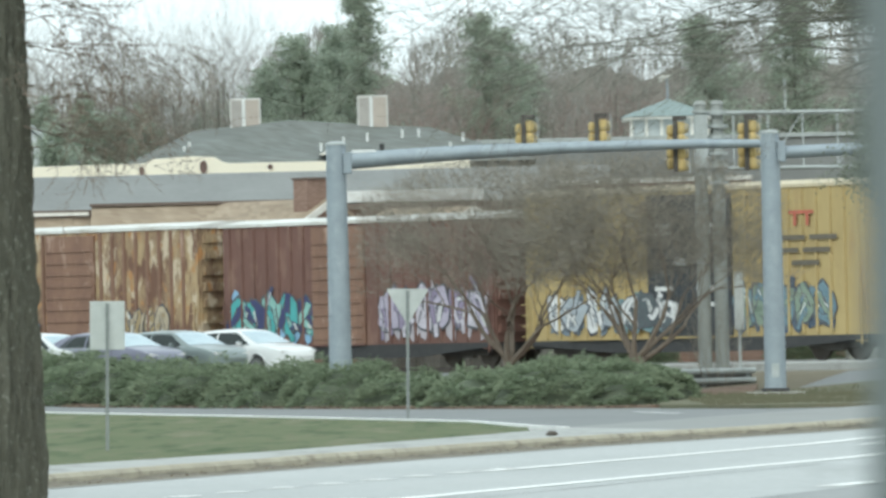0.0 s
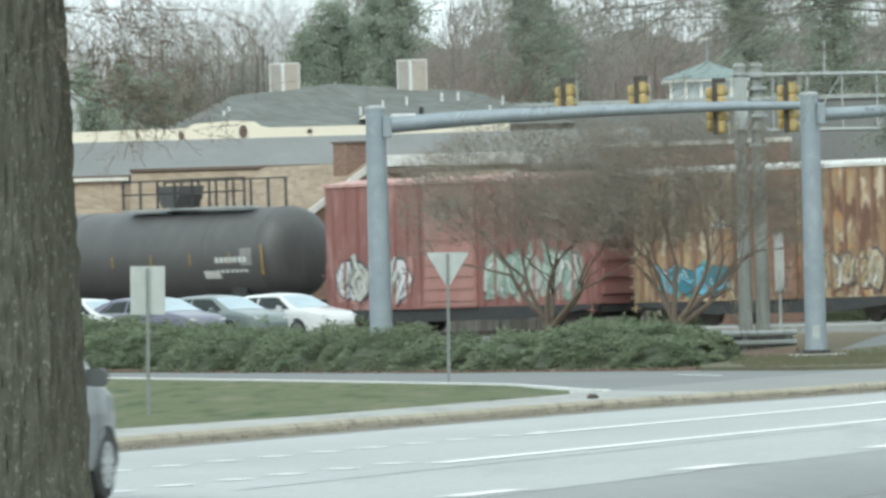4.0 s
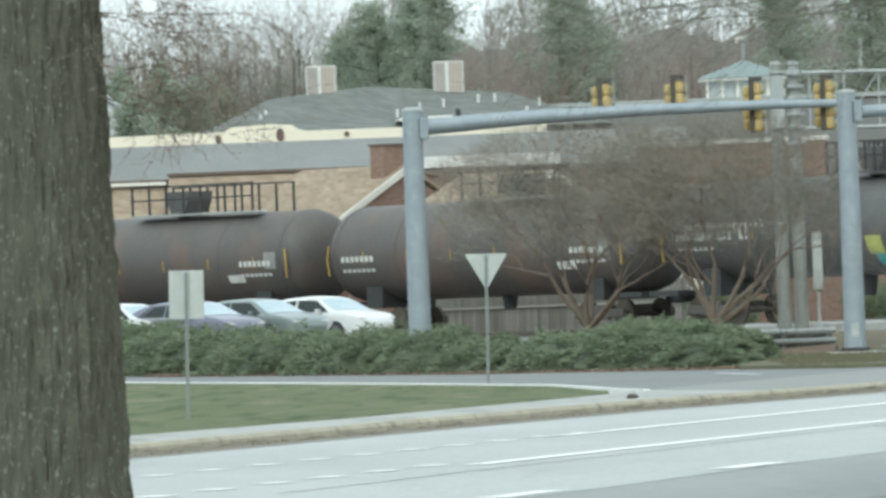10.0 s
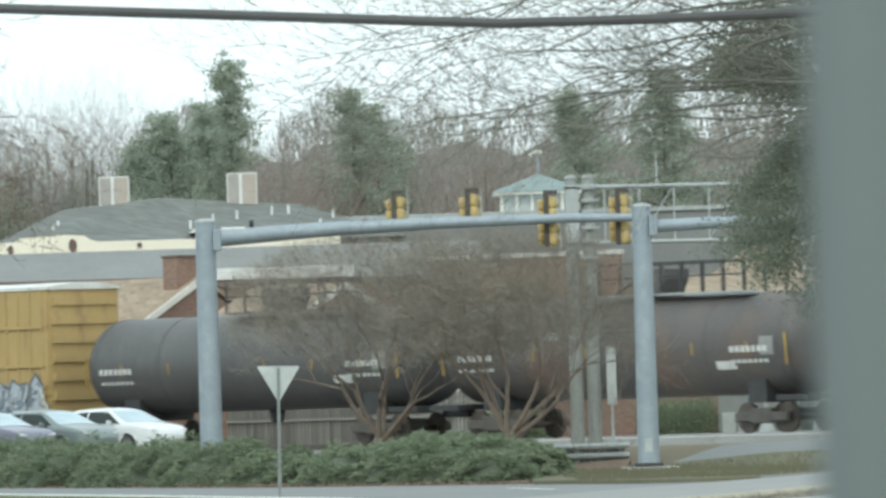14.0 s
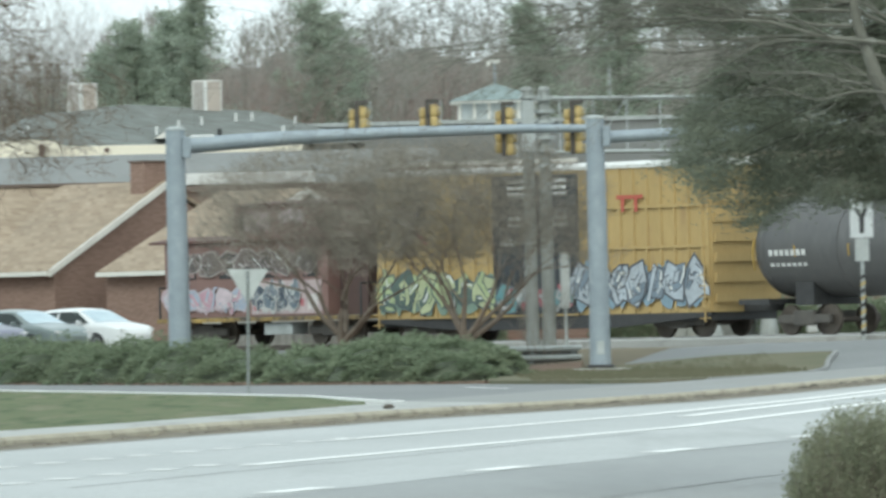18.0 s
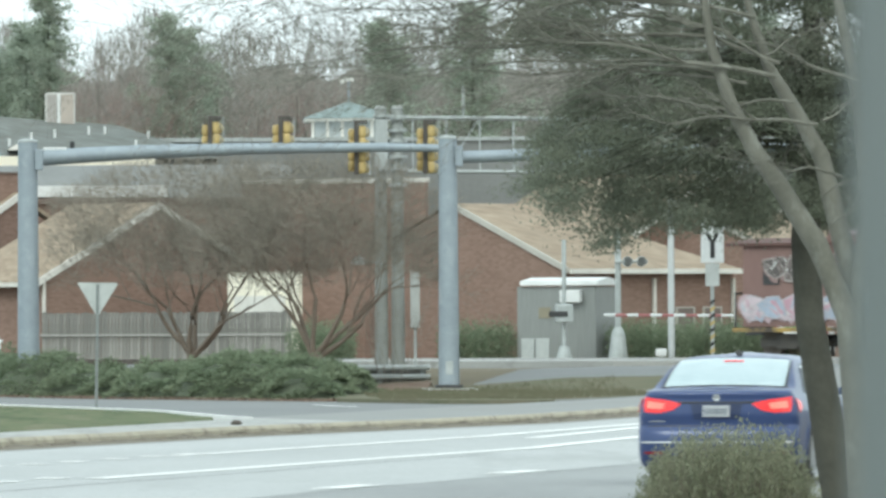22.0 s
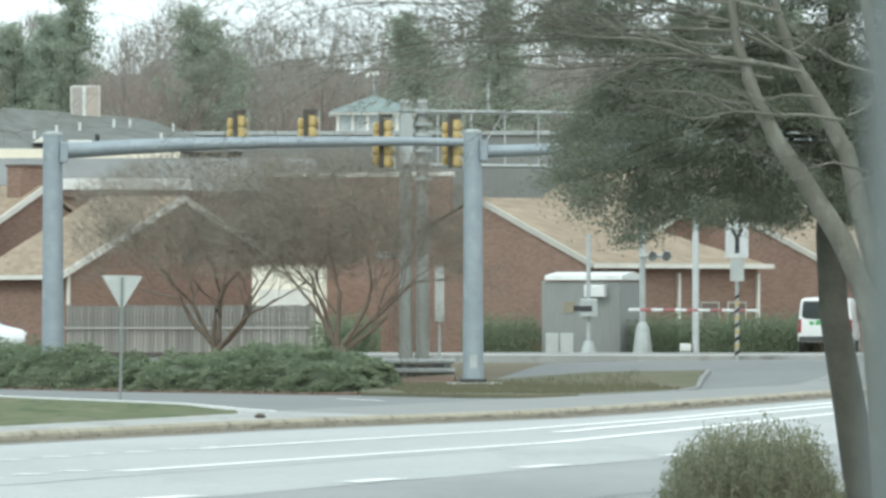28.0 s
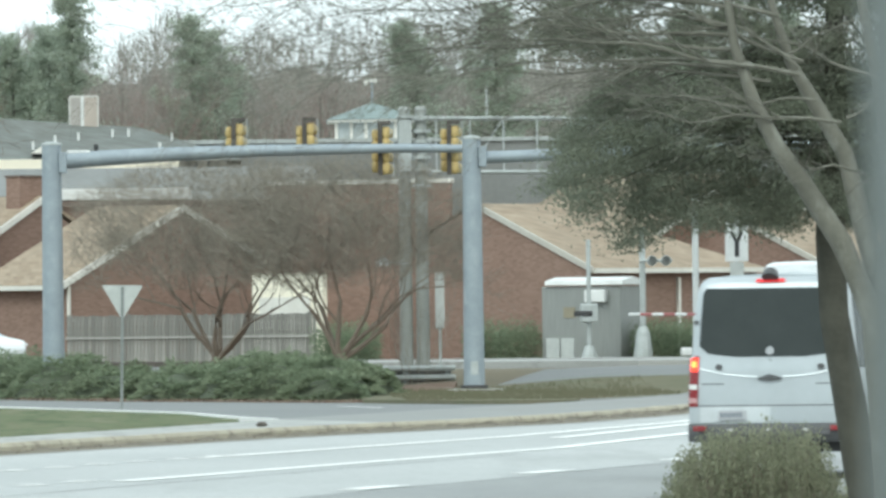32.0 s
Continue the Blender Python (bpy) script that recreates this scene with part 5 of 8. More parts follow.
def tank(c_left, length, material, dome_at, label, seed, word=False, patches=(), deck=(-1.9, 4.6), drop=0.27):
    car = thing("tank_car", Matrix.Identity(4), label, "train car", "freight train")
    mid, L, R, zc = c_left + length / 2, length / 2 - 0.35, 1.53, 2.93 - drop
    n = 28
    prof = [(-L, 0.15), (-L + 0.02, 0.55), (-L + 0.12, 1.0), (-L + 0.3, 1.32), (-L + 0.55, 1.48), (-L + 0.8, R), (L - 0.8, R), (L - 0.55, 1.48), (L - 0.3, 1.32), (L - 0.12, 1.0), (L - 0.02, 0.55), (L, 0.15)]
    mid_r = []
    for i, (x, r) in enumerate(prof):
        mid_r.append([(x, r * math.cos(2 * math.pi * k / n), zc + r * math.sin(2 * math.pi * k / n)) for k in range(n)])
    part("shell", Geo().loft(mid_r), material, car, smooth=50)
    for x in (-L + 0.85, -L / 2, L / 2, L - 0.85):
        part("weld_band", Geo().tube([(x - 0.04, 0, zc), (x + 0.04, 0, zc)], R + 0.012, n), material, car)
    d = dome_at - mid
    part("manway", Geo().tube([(d, 0, zc + R - 0.05), (d, 0, zc + R + 0.45), (d, 0, zc + R + 0.5)], [0.38, 0.38, 0.2], 14), TANKB, car)
    part("valve_box", Geo().prism([(d - 0.4, zc + R + 0.1), (d + 0.35, zc + R + 0.1), (d + 0.55, zc + R + 0.5), (d + 0.6, zc + R + 0.8), (d - 0.65, zc + R + 0.8), (d - 0.6, zc + R + 0.5)], "y", -0.5, 0.5), TANKB, car)
    pl = part("walkway", Geo().box(d + deck[0], d + deck[1], -0.95, -0.4, zc + R + 0.0, zc + R + 0.06), STEEL_L if seed % 2 else TANKB, car)
    for i in range(8):
        x = d + deck[0] + 0.05 + i * (deck[1] - deck[0] - 0.1) / 7
        part("rail_post", Geo().box(x - 0.03, x + 0.03, -0.98, -0.92, zc + R + 0.06, zc + R + 0.98), BLACK, pl)
        part("rail_post", Geo().box(x - 0.03, x + 0.03, 0.75, 0.81, zc + R - 0.2, zc + R + 0.98), BLACK, pl)
    for z in (0.52, 0.95):
        part("handrail", Geo().box(d + deck[0], d + deck[1], -0.98, -0.94, zc + R + z, zc + R + z + 0.05), BLACK, pl)
    part("handrail", Geo().box(d + deck[0], d + deck[1], 0.76, 0.8, zc + R + 0.93, zc + R + 0.98), BLACK, pl)
    rnd = random.Random(seed)
    def plate(x, w, z, h, m):
        a = math.asin(max(-1, min(1, (z - zc) / R)))
        a2 = math.asin(max(-1, min(1, (z + h - zc) / R)))
        pts = [a + (a2 - a) * i / 4 for i in range(5)]
        part("stencil", Geo().loft([[(xx, -(R + 0.012) * math.cos(b), zc + (R + 0.012) * math.sin(b)) for b in pts] for xx in (x, x + w)], closed=False, cap=False), m, car)
    for i in range(6):
        x = -L + 2.2 + i * (2 * L - 4.4) / 5
        plate(x, 0.07, zc - 0.3, 0.36, YMARK)
    for s in (-1, 1):
        for j in range(2):
            for i in range(7):
                plate(s * (L - 2.0) - 0.9 + i * 0.24, 0.17, zc - 0.25 - 0.32 * j, 0.18 if j == 0 else 0.1, MARK)
    plate(L - 3.6, 0.85, zc - 0.75, 0.25, MARK)
    plate(L - 1.6, 0.6, zc - 0.35, 0.55, mat("placard_grey", (0.3, 0.3, 0.29)))
    for x, w, z, h, c in patches:
        plate(x, w, z, h, paint(c))
    if word:
        for i in range(6):
            x = -L + 1.5 + i * 0.5
            plate(x, 0.13, zc - 0.28, 0.5, MARK)
            plate(x + 0.13, 0.26, zc + 0.08, 0.14, MARK)
            plate(x + 0.29, 0.1, zc - 0.1, 0.24, MARK)
            if i % 2:
                plate(x + 0.13, 0.26, zc - 0.28, 0.12, MARK)
    for s in (-1, 1):
        part("platform", Geo().box(min(s * (L - 1.0), s * (L + 0.35)), max(s * (L - 1.0), s * (L + 0.35)), -1.45, 1.45, 0.95, 1.12), BLACK, car)
        part("saddle", Geo().box(s * (L - 2.2) - 0.4, s * (L - 2.2) + 0.4, -1.1, 1.1, 0.9, 1.75), BLACK, car)
        part("coupler", Geo().box(min(s * L, s * (L + 0.9)), max(s * L, s * (L + 0.9)), -0.14, 0.14, 0.75, 1.02, 0.03), BLACK, car)
        part("grab_rail", Geo().tube([(s * (L - 0.45), -1.5, 2.0), (s * (L - 0.42), -1.56, 2.5), (s * (L - 0.5), -1.53, 2.95)], 0.035, 6), YMARK, car, "yellow grab rail")
        bogie(car, s * (L - 2.1))
    part("bottom_valve", Geo().tube([(0, 0, 0.75), (0, 0, 1.5)], [0.2, 0.3], 10), BLACK, car)
    train.append((car, mid))
    return car


tank(-58.05, 15.4, TANKB, -49.55, "black tank car with a railed walkway and dome", 1)
tank(-75.75, 17.0, TANKB, -66.45, "black tank car with large white lettering blocks", 2, True, ((1.5, 0.7, 2.0, 0.55, (0.5, 0.52, 0.16)), (1.7, 0.7, 1.6, 0.4, TEAL), (2.9, 1.3, 1.6, 0.75, GRN), (5.0, 1.7, 1.95, 0.35, WHT), (6.2, 0.5, 1.6, 0.35, SIL)), (-1.5, 1.6), 0.05)
tank(-92.15, 16.0, TANKR, -83.35, "rust-tinged black tank car with a railed walkway", 3)
tank(-109.75, 17.0, TANKR, -100.45, "brown-stained black tank car with a railed walkway", 5)
tank(-127.25, 16.9, TANKB, -118.15, "black tank car with yellow grab marks", 4)
yb = boxcar(-144.0, 15.5, 5.35, YEL, NAVY, ROOFW, (5.65, 9.6), "flat", "yellow boxcar with a dark blue door and sprayed lettering", YEL)
for z in (2.75, 4.0):
    for x0, x1 in ((-7.6, -2.25), (2.0, 7.6)):
        part("belt_rail", Geo().box(x0, x1, -1.56, -1.49, z, z + 0.09), YEL, yb)
for i, c in enumerate(((0.5, 0.1, 0.12), (0.12, 0.16, 0.4))):
    x, f = -5.9, 1.0 * (i == 0)
    part("cross_emblem", Geo().prism([(x - 0.5 + f, 3.1), (x - 0.3 + f, 3.1), (x + 0.5 - f, 4.3), (x + 0.3 - f, 4.3)], "y", -1.575 - 0.01 * i, -1.565 - 0.01 * i), paint(c), yb)
for x in (-1.35, 0.55):
    for z in (3.55, 3.75, 3.95, 4.5, 4.7, 4.9):
        part("door_stencil", Geo().box(x, x + 0.85, -1.585, -1.575, z, z + 0.11), MARK, yb)
part("reporting_mark", Geo().box(3.7, 4.9, -1.57, -1.56, 4.3, 4.42).box(3.9, 4.05, -1.57, -1.56, 3.9, 4.3).box(4.5, 4.65, -1.57, -1.56, 3.9, 4.3), paint((0.5, 0.12, 0.08)), yb)
tag_piece(yb, -4.9, 0.82, 5.6, 1.55, 6, [(0.22, 0.3, 0.24), (0.4, 0.47, 0.26), (0.1, 0.14, 0.12), (0.46, 0.5, 0.3)], 51, -1.56, (0.1, 0.13, 0.13))
tag_piece(yb, -0.1, 0.82, 3.4, 1.0, 4, [(0.05, 0.07, 0.09), (0.14, 0.3, 0.32), (0.45, 0.47, 0.47), (0.4, 0.1, 0.12)], 53, -1.61)
tag_piece(yb, 4.6, 0.82, 6.0, 1.75, 7, [(0.25, 0.35, 0.42), SIL, (0.2, 0.25, 0.3), (0.45, 0.5, 0.55)], 52, -1.56)

# caboose
cab = thing("caboose", Matrix.Identity(4), "weathered red caboose covered in sprayed lettering", "train car", "freight train")
CABR = car_mats("caboose_red", (0.24, 0.148, 0.13), (0.18, 0.108, 0.096))
part("body", Geo().box(-5.5, 2.7, -1.45, 1.45, 0.95, 3.35, 0.02), CABR, cab)
# caboose red darkened, so the recess carries its shade in the colour
part("porch_wall", Geo().box(2.702, 4.1, -0.95, 0.95, 0.95, 3.35, 0.02), car_mats("porch_brown", (0.1, 0.062, 0.055), (0.07, 0.045, 0.04)), cab, "dark recessed porch")
part("roof", Geo().prism([(-1.6, 3.36), (-1.6, 3.44), (-0.5, 3.6), (0.5, 3.6), (1.6, 3.44), (1.6, 3.36)], "x", -6.1, 4.4), mat("caboose_roof", (0.13, 0.07, 0.06)), cab)
cu = part("cupola", Geo().box(-1.9, 2.6, -1.45, 1.45, 3.46, 4.5, 0.02), CABR, cab)
part("cupola_roof", Geo().prism([(-1.55, 4.51), (-1.55, 4.57), (0, 4.68), (1.55, 4.57), (1.55, 4.51)], "x", -2.0, 2.7), MATS["caboose_roof"], cu)
for x in (-1.6, -0.8):
    part("cupola_window", Geo().box(x, x + 0.65, -1.475, -1.452, 3.75, 4.25), BLACK, cu)
for x in (-4.6, -2.7, -0.6, 1.5):
    part("window", Geo().box(x, x + 0.7, -1.475, -1.452, 2.2, 2.95), BLACK, cab)
part("sill_step", Geo().box(-5.9, 4.3, -1.5, 1.5, 0.8, 0.93), mat("caboose_yellow", (0.42, 0.29, 0.09), (0.075, 0.06, 0.05), 0.8, scale=0.9, fine=7, amount=0.4), cab, "worn yellow side sill")
for s in (-1, 1):
    xe = 4.25 if s > 0 else -5.85
    part("end_rail", Geo().tube([(xe, -1.4, 0.9), (xe, -1.4, 1.95), (xe, 1.4, 1.95), (xe, 1.4, 0.9)], 0.04, 6), BLACK, cab)
    part("coupler", Geo().box(min(xe, xe + s * 0.9), max(xe, xe + s * 0.9), -0.12, 0.12, 0.7, 0.95), BLACK, cab)
    bogie(cab, 2.4 if s > 0 else -4.0)
part("tool_box", Geo().box(-0.7, 0.7, -1.3, -0.6, 0.35, 0.74, 0.03), STEEL_L, cab)
tag_piece(cab, -3.3, 1.0, 4.2, 1.05, 5, [(0.5, 0.38, 0.4), (0.62, 0.52, 0.56), (0.4, 0.45, 0.55), PINK], 61, -1.475, (0.5, 0.47, 0.5))
part("sprayed_block", Geo().box(-1.1, 2.4, -1.468, -1.453, 1.02, 2.1), paint((0.52, 0.42, 0.42)), cab)
for k in range(5):
    part("sprayed_block", Geo().box(-1.0 + 0.68 * k, -0.5 + 0.68 * k, -1.473, -1.469, 1.15 + 0.12 * (k % 2), 1.5 + 0.14 * (k % 3)), paint(((0.5, 0.2, 0.22), (0.66, 0.62, 0.6), (0.35, 0.4, 0.45))[k % 3]), cab)
tag_piece(cab, 0.2, 1.0, 2.3, 1.15, 4, [(0.55, 0.54, 0.53), (0.07, 0.09, 0.12), (0.16, 0.2, 0.24)], 62, -1.475, (0.55, 0.54, 0.52))
tag_piece(cab, -1.2, 2.2, 6.6, 1.0, 7, [(0.3, 0.2, 0.19), (0.11, 0.095, 0.09), (0.17, 0.14, 0.13)], 63, -1.475, (0.4, 0.36, 0.34))
tag_piece(cab, -0.7, 3.65, 1.2, 0.75, 3, [(0.45, 0.3, 0.32), (0.55, 0.42, 0.45)], 64, -1.475, (0.5, 0.38, 0.4))
tag_piece(cab, 1.0, 3.9, 1.2, 0.5, 3, [(0.35, 0.25, 0.26), (0.58, 0.48, 0.5)], 65, -1.475, (0.5, 0.4, 0.42))
train.append((cab, -149.2))


def move_train():
    for car, mid in train:
        rows = []
        for t in (0, 4, 8, 12, 16, 20, 24, 28, 32):
            p = T0 + TU * (mid + run(t))
            rows.append((t, pose(p.x, p.y, RAIL, 0, 0, CAR_ROT)))
        walk(car, rows)

# ---------------- vehicles ----------------
RUBBER = mat("tyre_rubber", (0.045, 0.045, 0.046), (0.06, 0.058, 0.056), 0.85, bump=0.1)
ALLOY = mat("wheel_alloy", (0.5, 0.51, 0.52), (0.4, 0.41, 0.42), 0.35, 0.7, bump=0)
TAIL = mat("tail_lens", (0.28, 0.025, 0.03), (0.2, 0.02, 0.025), 0.15, bump=0)
TAILON = mat("tail_lens_lit", (0.62, 0.035, 0.04), (0.55, 0.03, 0.035), 0.2, bump=0, glow=0.45)
AMBER = mat("lamp_lit_amber", (1.0, 0.15, 0.05), (1.0, 0.19, 0.06), 0.2, bump=0, glow=1.2)
CLEAR = mat("clear_lens", (0.75, 0.75, 0.74), (0.65, 0.65, 0.64), 0.15, bump=0)
PLATE = mat("number_plate", (0.45, 0.46, 0.48), (0.4, 0.41, 0.43), 0.4, bump=0)
PLATEBAR = mat("plate_bars", (0.2, 0.22, 0.26), (0.16, 0.18, 0.2), 0.5, bump=0)
CHROME = mat("chrome", (0.7, 0.71, 0.72), (0.6, 0.61, 0.62), 0.15, 0.9, bump=0)
PLASTIC = mat("dark_plastic", (0.07, 0.072, 0.075), (0.09, 0.091, 0.093), 0.6, bump=0.05)
GLASSD = mat("car_glass_dark", (0.06, 0.068, 0.068), (0.05, 0.058, 0.058), 0.18, bump=0, spec=0.25)
GLASSB = mat("car_glass_sky", (0.6, 0.69, 0.7), (0.52, 0.61, 0.62), 0.1, 0.85, bump=0, spec=1.0)

GLASSW = mat("car_glass_bright", (0.6, 0.69, 0.72), (0.52, 0.61, 0.65), 0.08, 0.9, bump=0, spec=1.0)
GLASSD.node_tree.nodes["Principled BSDF"].inputs["IOR"].default_value = 1.15


def lerp(a, b, t):
    return a + (b - a) * t


def pchip(table):
    """A smooth curve through rows (y, value) that never overshoots them."""
    xs = [r[0] for r in table]
    vs = [r[1] for r in table]
    h = [b - a for a, b in zip(xs, xs[1:])]
    d = [(vs[i + 1] - vs[i]) / h[i] for i in range(len(h))]
    m = [d[0]]
    for i in range(1, len(d)):
        m.append(0.0 if d[i - 1] * d[i] <= 0 else 2 * d[i - 1] * d[i] / (d[i - 1] + d[i]))
    m.append(d[-1])

    def at(x):
        if x <= xs[0]:
            return vs[0]
        if x >= xs[-1]:
            return vs[-1]
        i = max(k for k in range(len(h)) if xs[k] <= x)
        t = (x - xs[i]) / h[i]
        return (vs[i] * (1 + 2 * t) * (1 - t) ** 2 + m[i] * h[i] * t * (1 - t) ** 2 + vs[i + 1] * t * t * (3 - 2 * t) + m[i + 1] * h[i] * t * t * (t - 1))
    return at


def car_paint(name, a, metal=0.3, rough=0.3):
    m = mat(name, a, tuple(c * 0.9 for c in a), rough, metal, scale=1.5, fine=8, bump=0)
    m.node_tree.nodes["Principled BSDF"].inputs["Coat Weight"].default_value = 0.3
    return m


class Shell:
    """A car body: one half section (x, z), width, top and underside along y, and a bowed tail (y over z)."""

    def __init__(self, section, width, top, under, tail, bow, power, y_tail, crown=0.03):
        self.sec = section
        self.half = pchip([(z, x) for x, z in section])
        self.width, self.top, self.under, self.tail_y = pchip(width), pchip(top), pchip(under), pchip(tail)
        self.tail, self.bow, self.power, self.crown = tail, bow, power, crown
        self.y0, self.y1 = y_tail, top[-1][0]

    def x(self, y, z):
        return self.half(z) * self.width(y)

    def body(self):
        z0, z1 = self.sec[0][1], self.sec[-1][1]
        zs = [z0 + (z1 - z0) * (1 - (1 - k / 34) ** 1.35) for k in range(35)]
        n = int((self.y1 - self.y0) / 0.075)
        rings = []
        for i in range(n + 1):
            y = lerp(self.y0, self.y1, i / n)
            top, low = self.top(y), self.under(y)
            edge = max(self.x(y, top), 0.05)
            right = []
            for z in zs:
                x = self.half(z) * self.width(y) if z < z1 - 1e-6 else 0.0
                if z > top:
                    z = top + self.crown * (1 - (x / edge) ** 2) if x < edge else top
                right.append((x, max(z, low)))
            rings.append([(x, y, z) for x, z in right] + [(-x, y, z) for x, z in right[-2::-1]])
        return Geo().loft(rings)

    def back(self, x, z):
        u = min(abs(x) / max(self.half(z), 0.01), 1.0)
        return self.tail_y(z) + self.bow * (1 - max(1 - u ** self.power, 0.0) ** (1 / self.power))

    def rear(self):
        z0, z1 = self.tail[0][0], self.tail[-1][0]
        zs = [lerp(z0, z1, k / 44) for k in range(45)]
        us = [math.sin((i / 40 - 0.5) * math.pi) for i in range(41)]
        rows = []
        for z in zs:
            w = self.half(z)
            rows.append([(-w, self.y0 + 0.03, z), *[(u * w, self.back(u * w, z), z) for u in us], (w, self.y0 + 0.03, z)])
        rows.append([(x, self.y0 + 0.03, z1 + 0.004) for x, y, z in rows[-1]])
        rows.insert(0, [(x, self.y0 + 0.03, z0) for x, y, z in rows[0]])
        return Geo().loft(rows, closed=False, cap=False)

    def side_patch(self, sx, corners, out=0.006, n=7):
        """A pane laid on the flank over four corners (y, z)."""
        p0, p1, p2, p3 = corners
        vs = []
        for i in range(n + 1):
            for k in range(n + 1):
                u, v = i / n, k / n
                y = lerp(lerp(p0[0], p1[0], u), lerp(p3[0], p2[0], u), v)
                z = lerp(lerp(p0[1], p1[1], u), lerp(p3[1], p2[1], u), v)
                vs.append((sx * (self.x(y, z) + out), y, z))
        return Geo().add(vs, [(i * (n + 1) + k, (i + 1) * (n + 1) + k, (i + 1) * (n + 1) + k + 1, i * (n + 1) + k + 1) for i in range(n) for k in range(n)])

    def top_patch(self, ya, yb, fa, fb, out=0.008, n=10):
        """A pane laid on the slope of the roof between two stations, fa and fb of its width."""
        vs = []
        for i in range(n + 1):
            y, f = lerp(ya, yb, i / n), lerp(fa, fb, i / n)
            top = self.top(y)
            for k in range(n + 1):
                u = (2 * k / n - 1) * f
                vs.append((u * self.x(y, top), y, top + self.crown * (1 - u * u) + out))
        return Geo().add(vs, [(i * (n + 1) + k, (i + 1) * (n + 1) + k, (i + 1) * (n + 1) + k + 1, i * (n + 1) + k + 1) for i in range(n) for k in range(n)])

    def tail_patch(self, outline, out=0.008, depth=0.03):
        """A convex plate (x, z) that follows the bow of the tail and stands proud of it."""
        pts = []
        for p, q in zip(outline, outline[1:] + outline[:1]):
            m = max(2, int(math.hypot(q[0] - p[0], q[1] - p[1]) / 0.05))
            pts += [(lerp(p[0], q[0], k / m), lerp(p[1], q[1], k / m)) for k in range(m)]
        cx, cz = sum(p[0] for p in pts) / len(pts), sum(p[1] for p in pts) / len(pts)
        n = len(pts)
        vs = [(cx, self.back(cx, cz) - out, cz)]
        steps = (0.25, 0.45, 0.62, 0.76, 0.87, 0.95, 1.0)
        for f in steps:
            vs += [(lerp(cx, x, f), self.back(lerp(cx, x, f), lerp(cz, z, f)) - out, lerp(cz, z, f)) for x, z in pts]
        vs += [(x, self.back(x, z) + depth, z) for x, z in pts]
        fs = [(0, 1 + k, 1 + (k + 1) % n) for k in range(n)]
        for r in range(0, n * len(steps), n):
            fs += [(1 + r + k, 1 + r + n + k, 1 + r + n + (k + 1) % n, 1 + r + (k + 1) % n) for k in range(n)]
        return Geo().add(vs, fs)

    def tail_strip(self, x0, x1, z0, z1, out=0.008):
        n = 24
        rings = []
        for i in range(n + 1):
            x = lerp(x0, x1, i / n)
            rings.append([(x, self.back(x, z0) - out, z0), (x, self.back(x, z1) - out, z1), (x, self.back(x, z1) + 0.02, z1), (x, self.back(x, z0) + 0.02, z0)])
        return Geo().loft(rings)


def oval(cx, cz, a, b, n=12):
    return [(cx + a * math.cos(6.2832 * k / n), cz + b * math.sin(6.2832 * k / n)) for k in range(n)]


def mirrored(g, sx):
    if sx < 0:
        g.v = [(-x, y, z) for x, y, z in g.v]
    return g


def add_wheels(car, sh, ys, r, flare=None):
    """Tyres with spoked rims over black flank discs that stand for the arches' shade."""
    n = 26
    for sx in (-1, 1):
        for y in ys:
            w = sh.x(y, r * 1.6) - 0.1
            wh = part("wheel", Geo().tube([(-0.11, 0, 0), (-0.1, 0, 0), (-0.07, 0, 0), (0.07, 0, 0), (0.1, 0, 0), (0.11, 0, 0)], [r * 0.86, r * 0.95, r, r, r * 0.95, r * 0.86], 32), RUBBER, car, smooth=30)
            wh.location = (sx * w, y, r)
            rim = Geo().tube([(sx * 0.112, 0, 0), (sx * 0.122, 0, 0)], [r * 0.2, r * 0.16], 12)
            for k in range(10):
                a = 2 * math.pi * k / 10
                rim.box(min(sx * 0.112, sx * 0.118), max(sx * 0.112, sx * 0.118), -0.03, 0.03, r * 0.15, r * 0.66)
                rim.v[-8:] = [(x, yy * math.cos(a) - zz * math.sin(a), yy * math.sin(a) + zz * math.cos(a)) for x, yy, zz in rim.v[-8:]]
            ring_v = [(sx * (0.113 + 0.004 * (rr > r * 0.62)), math.cos(2 * math.pi * k / n) * rr, math.sin(2 * math.pi * k / n) * rr) for rr in (r * 0.58, r * 0.68) for k in range(n)]
            rim.add(ring_v, [(k, (k + 1) % n, n + (k + 1) % n, n + k) for k in range(n)])
            part("rim", rim, ALLOY, wh)
            part("rim_well", Geo().tube([(sx * 0.1, 0, 0), (sx * 0.111, 0, 0)], r * 0.68, 20), PLASTIC, wh)
            # no opening is cut: a black fan on the flank paints the arch's shade
            arc = [math.pi * (k / 16 * 1.24 - 0.12) for k in range(17)]
            for rad, out, name, m in ((1.16, 0.004, "wheel_arch", BLACK),):
                vs = [(sx * (sh.x(y, r) + out), y, r * 0.9)]
                vs += [(sx * (sh.x(y, max(r + r * rad * math.sin(a), 0.3)) + out), y + r * rad * math.cos(a), max(r + r * rad * math.sin(a), sh.under(y) + 0.01)) for a in arc]
                part(name, Geo().add(vs, [(0, k, k + 1) for k in range(1, 17)]), m, car)
            lip = []
            for a in arc[1:-1]:
                rr = r * 1.17
                z = max(r + rr * math.sin(a), sh.under(y) + 0.02)
                lip.append((sx * (sh.x(y, z) + 0.006), y + rr * math.cos(a), z))
            part("arch_lip", Geo().tube(lip, 0.014, 6), flare or PLASTIC, car, smooth=40)


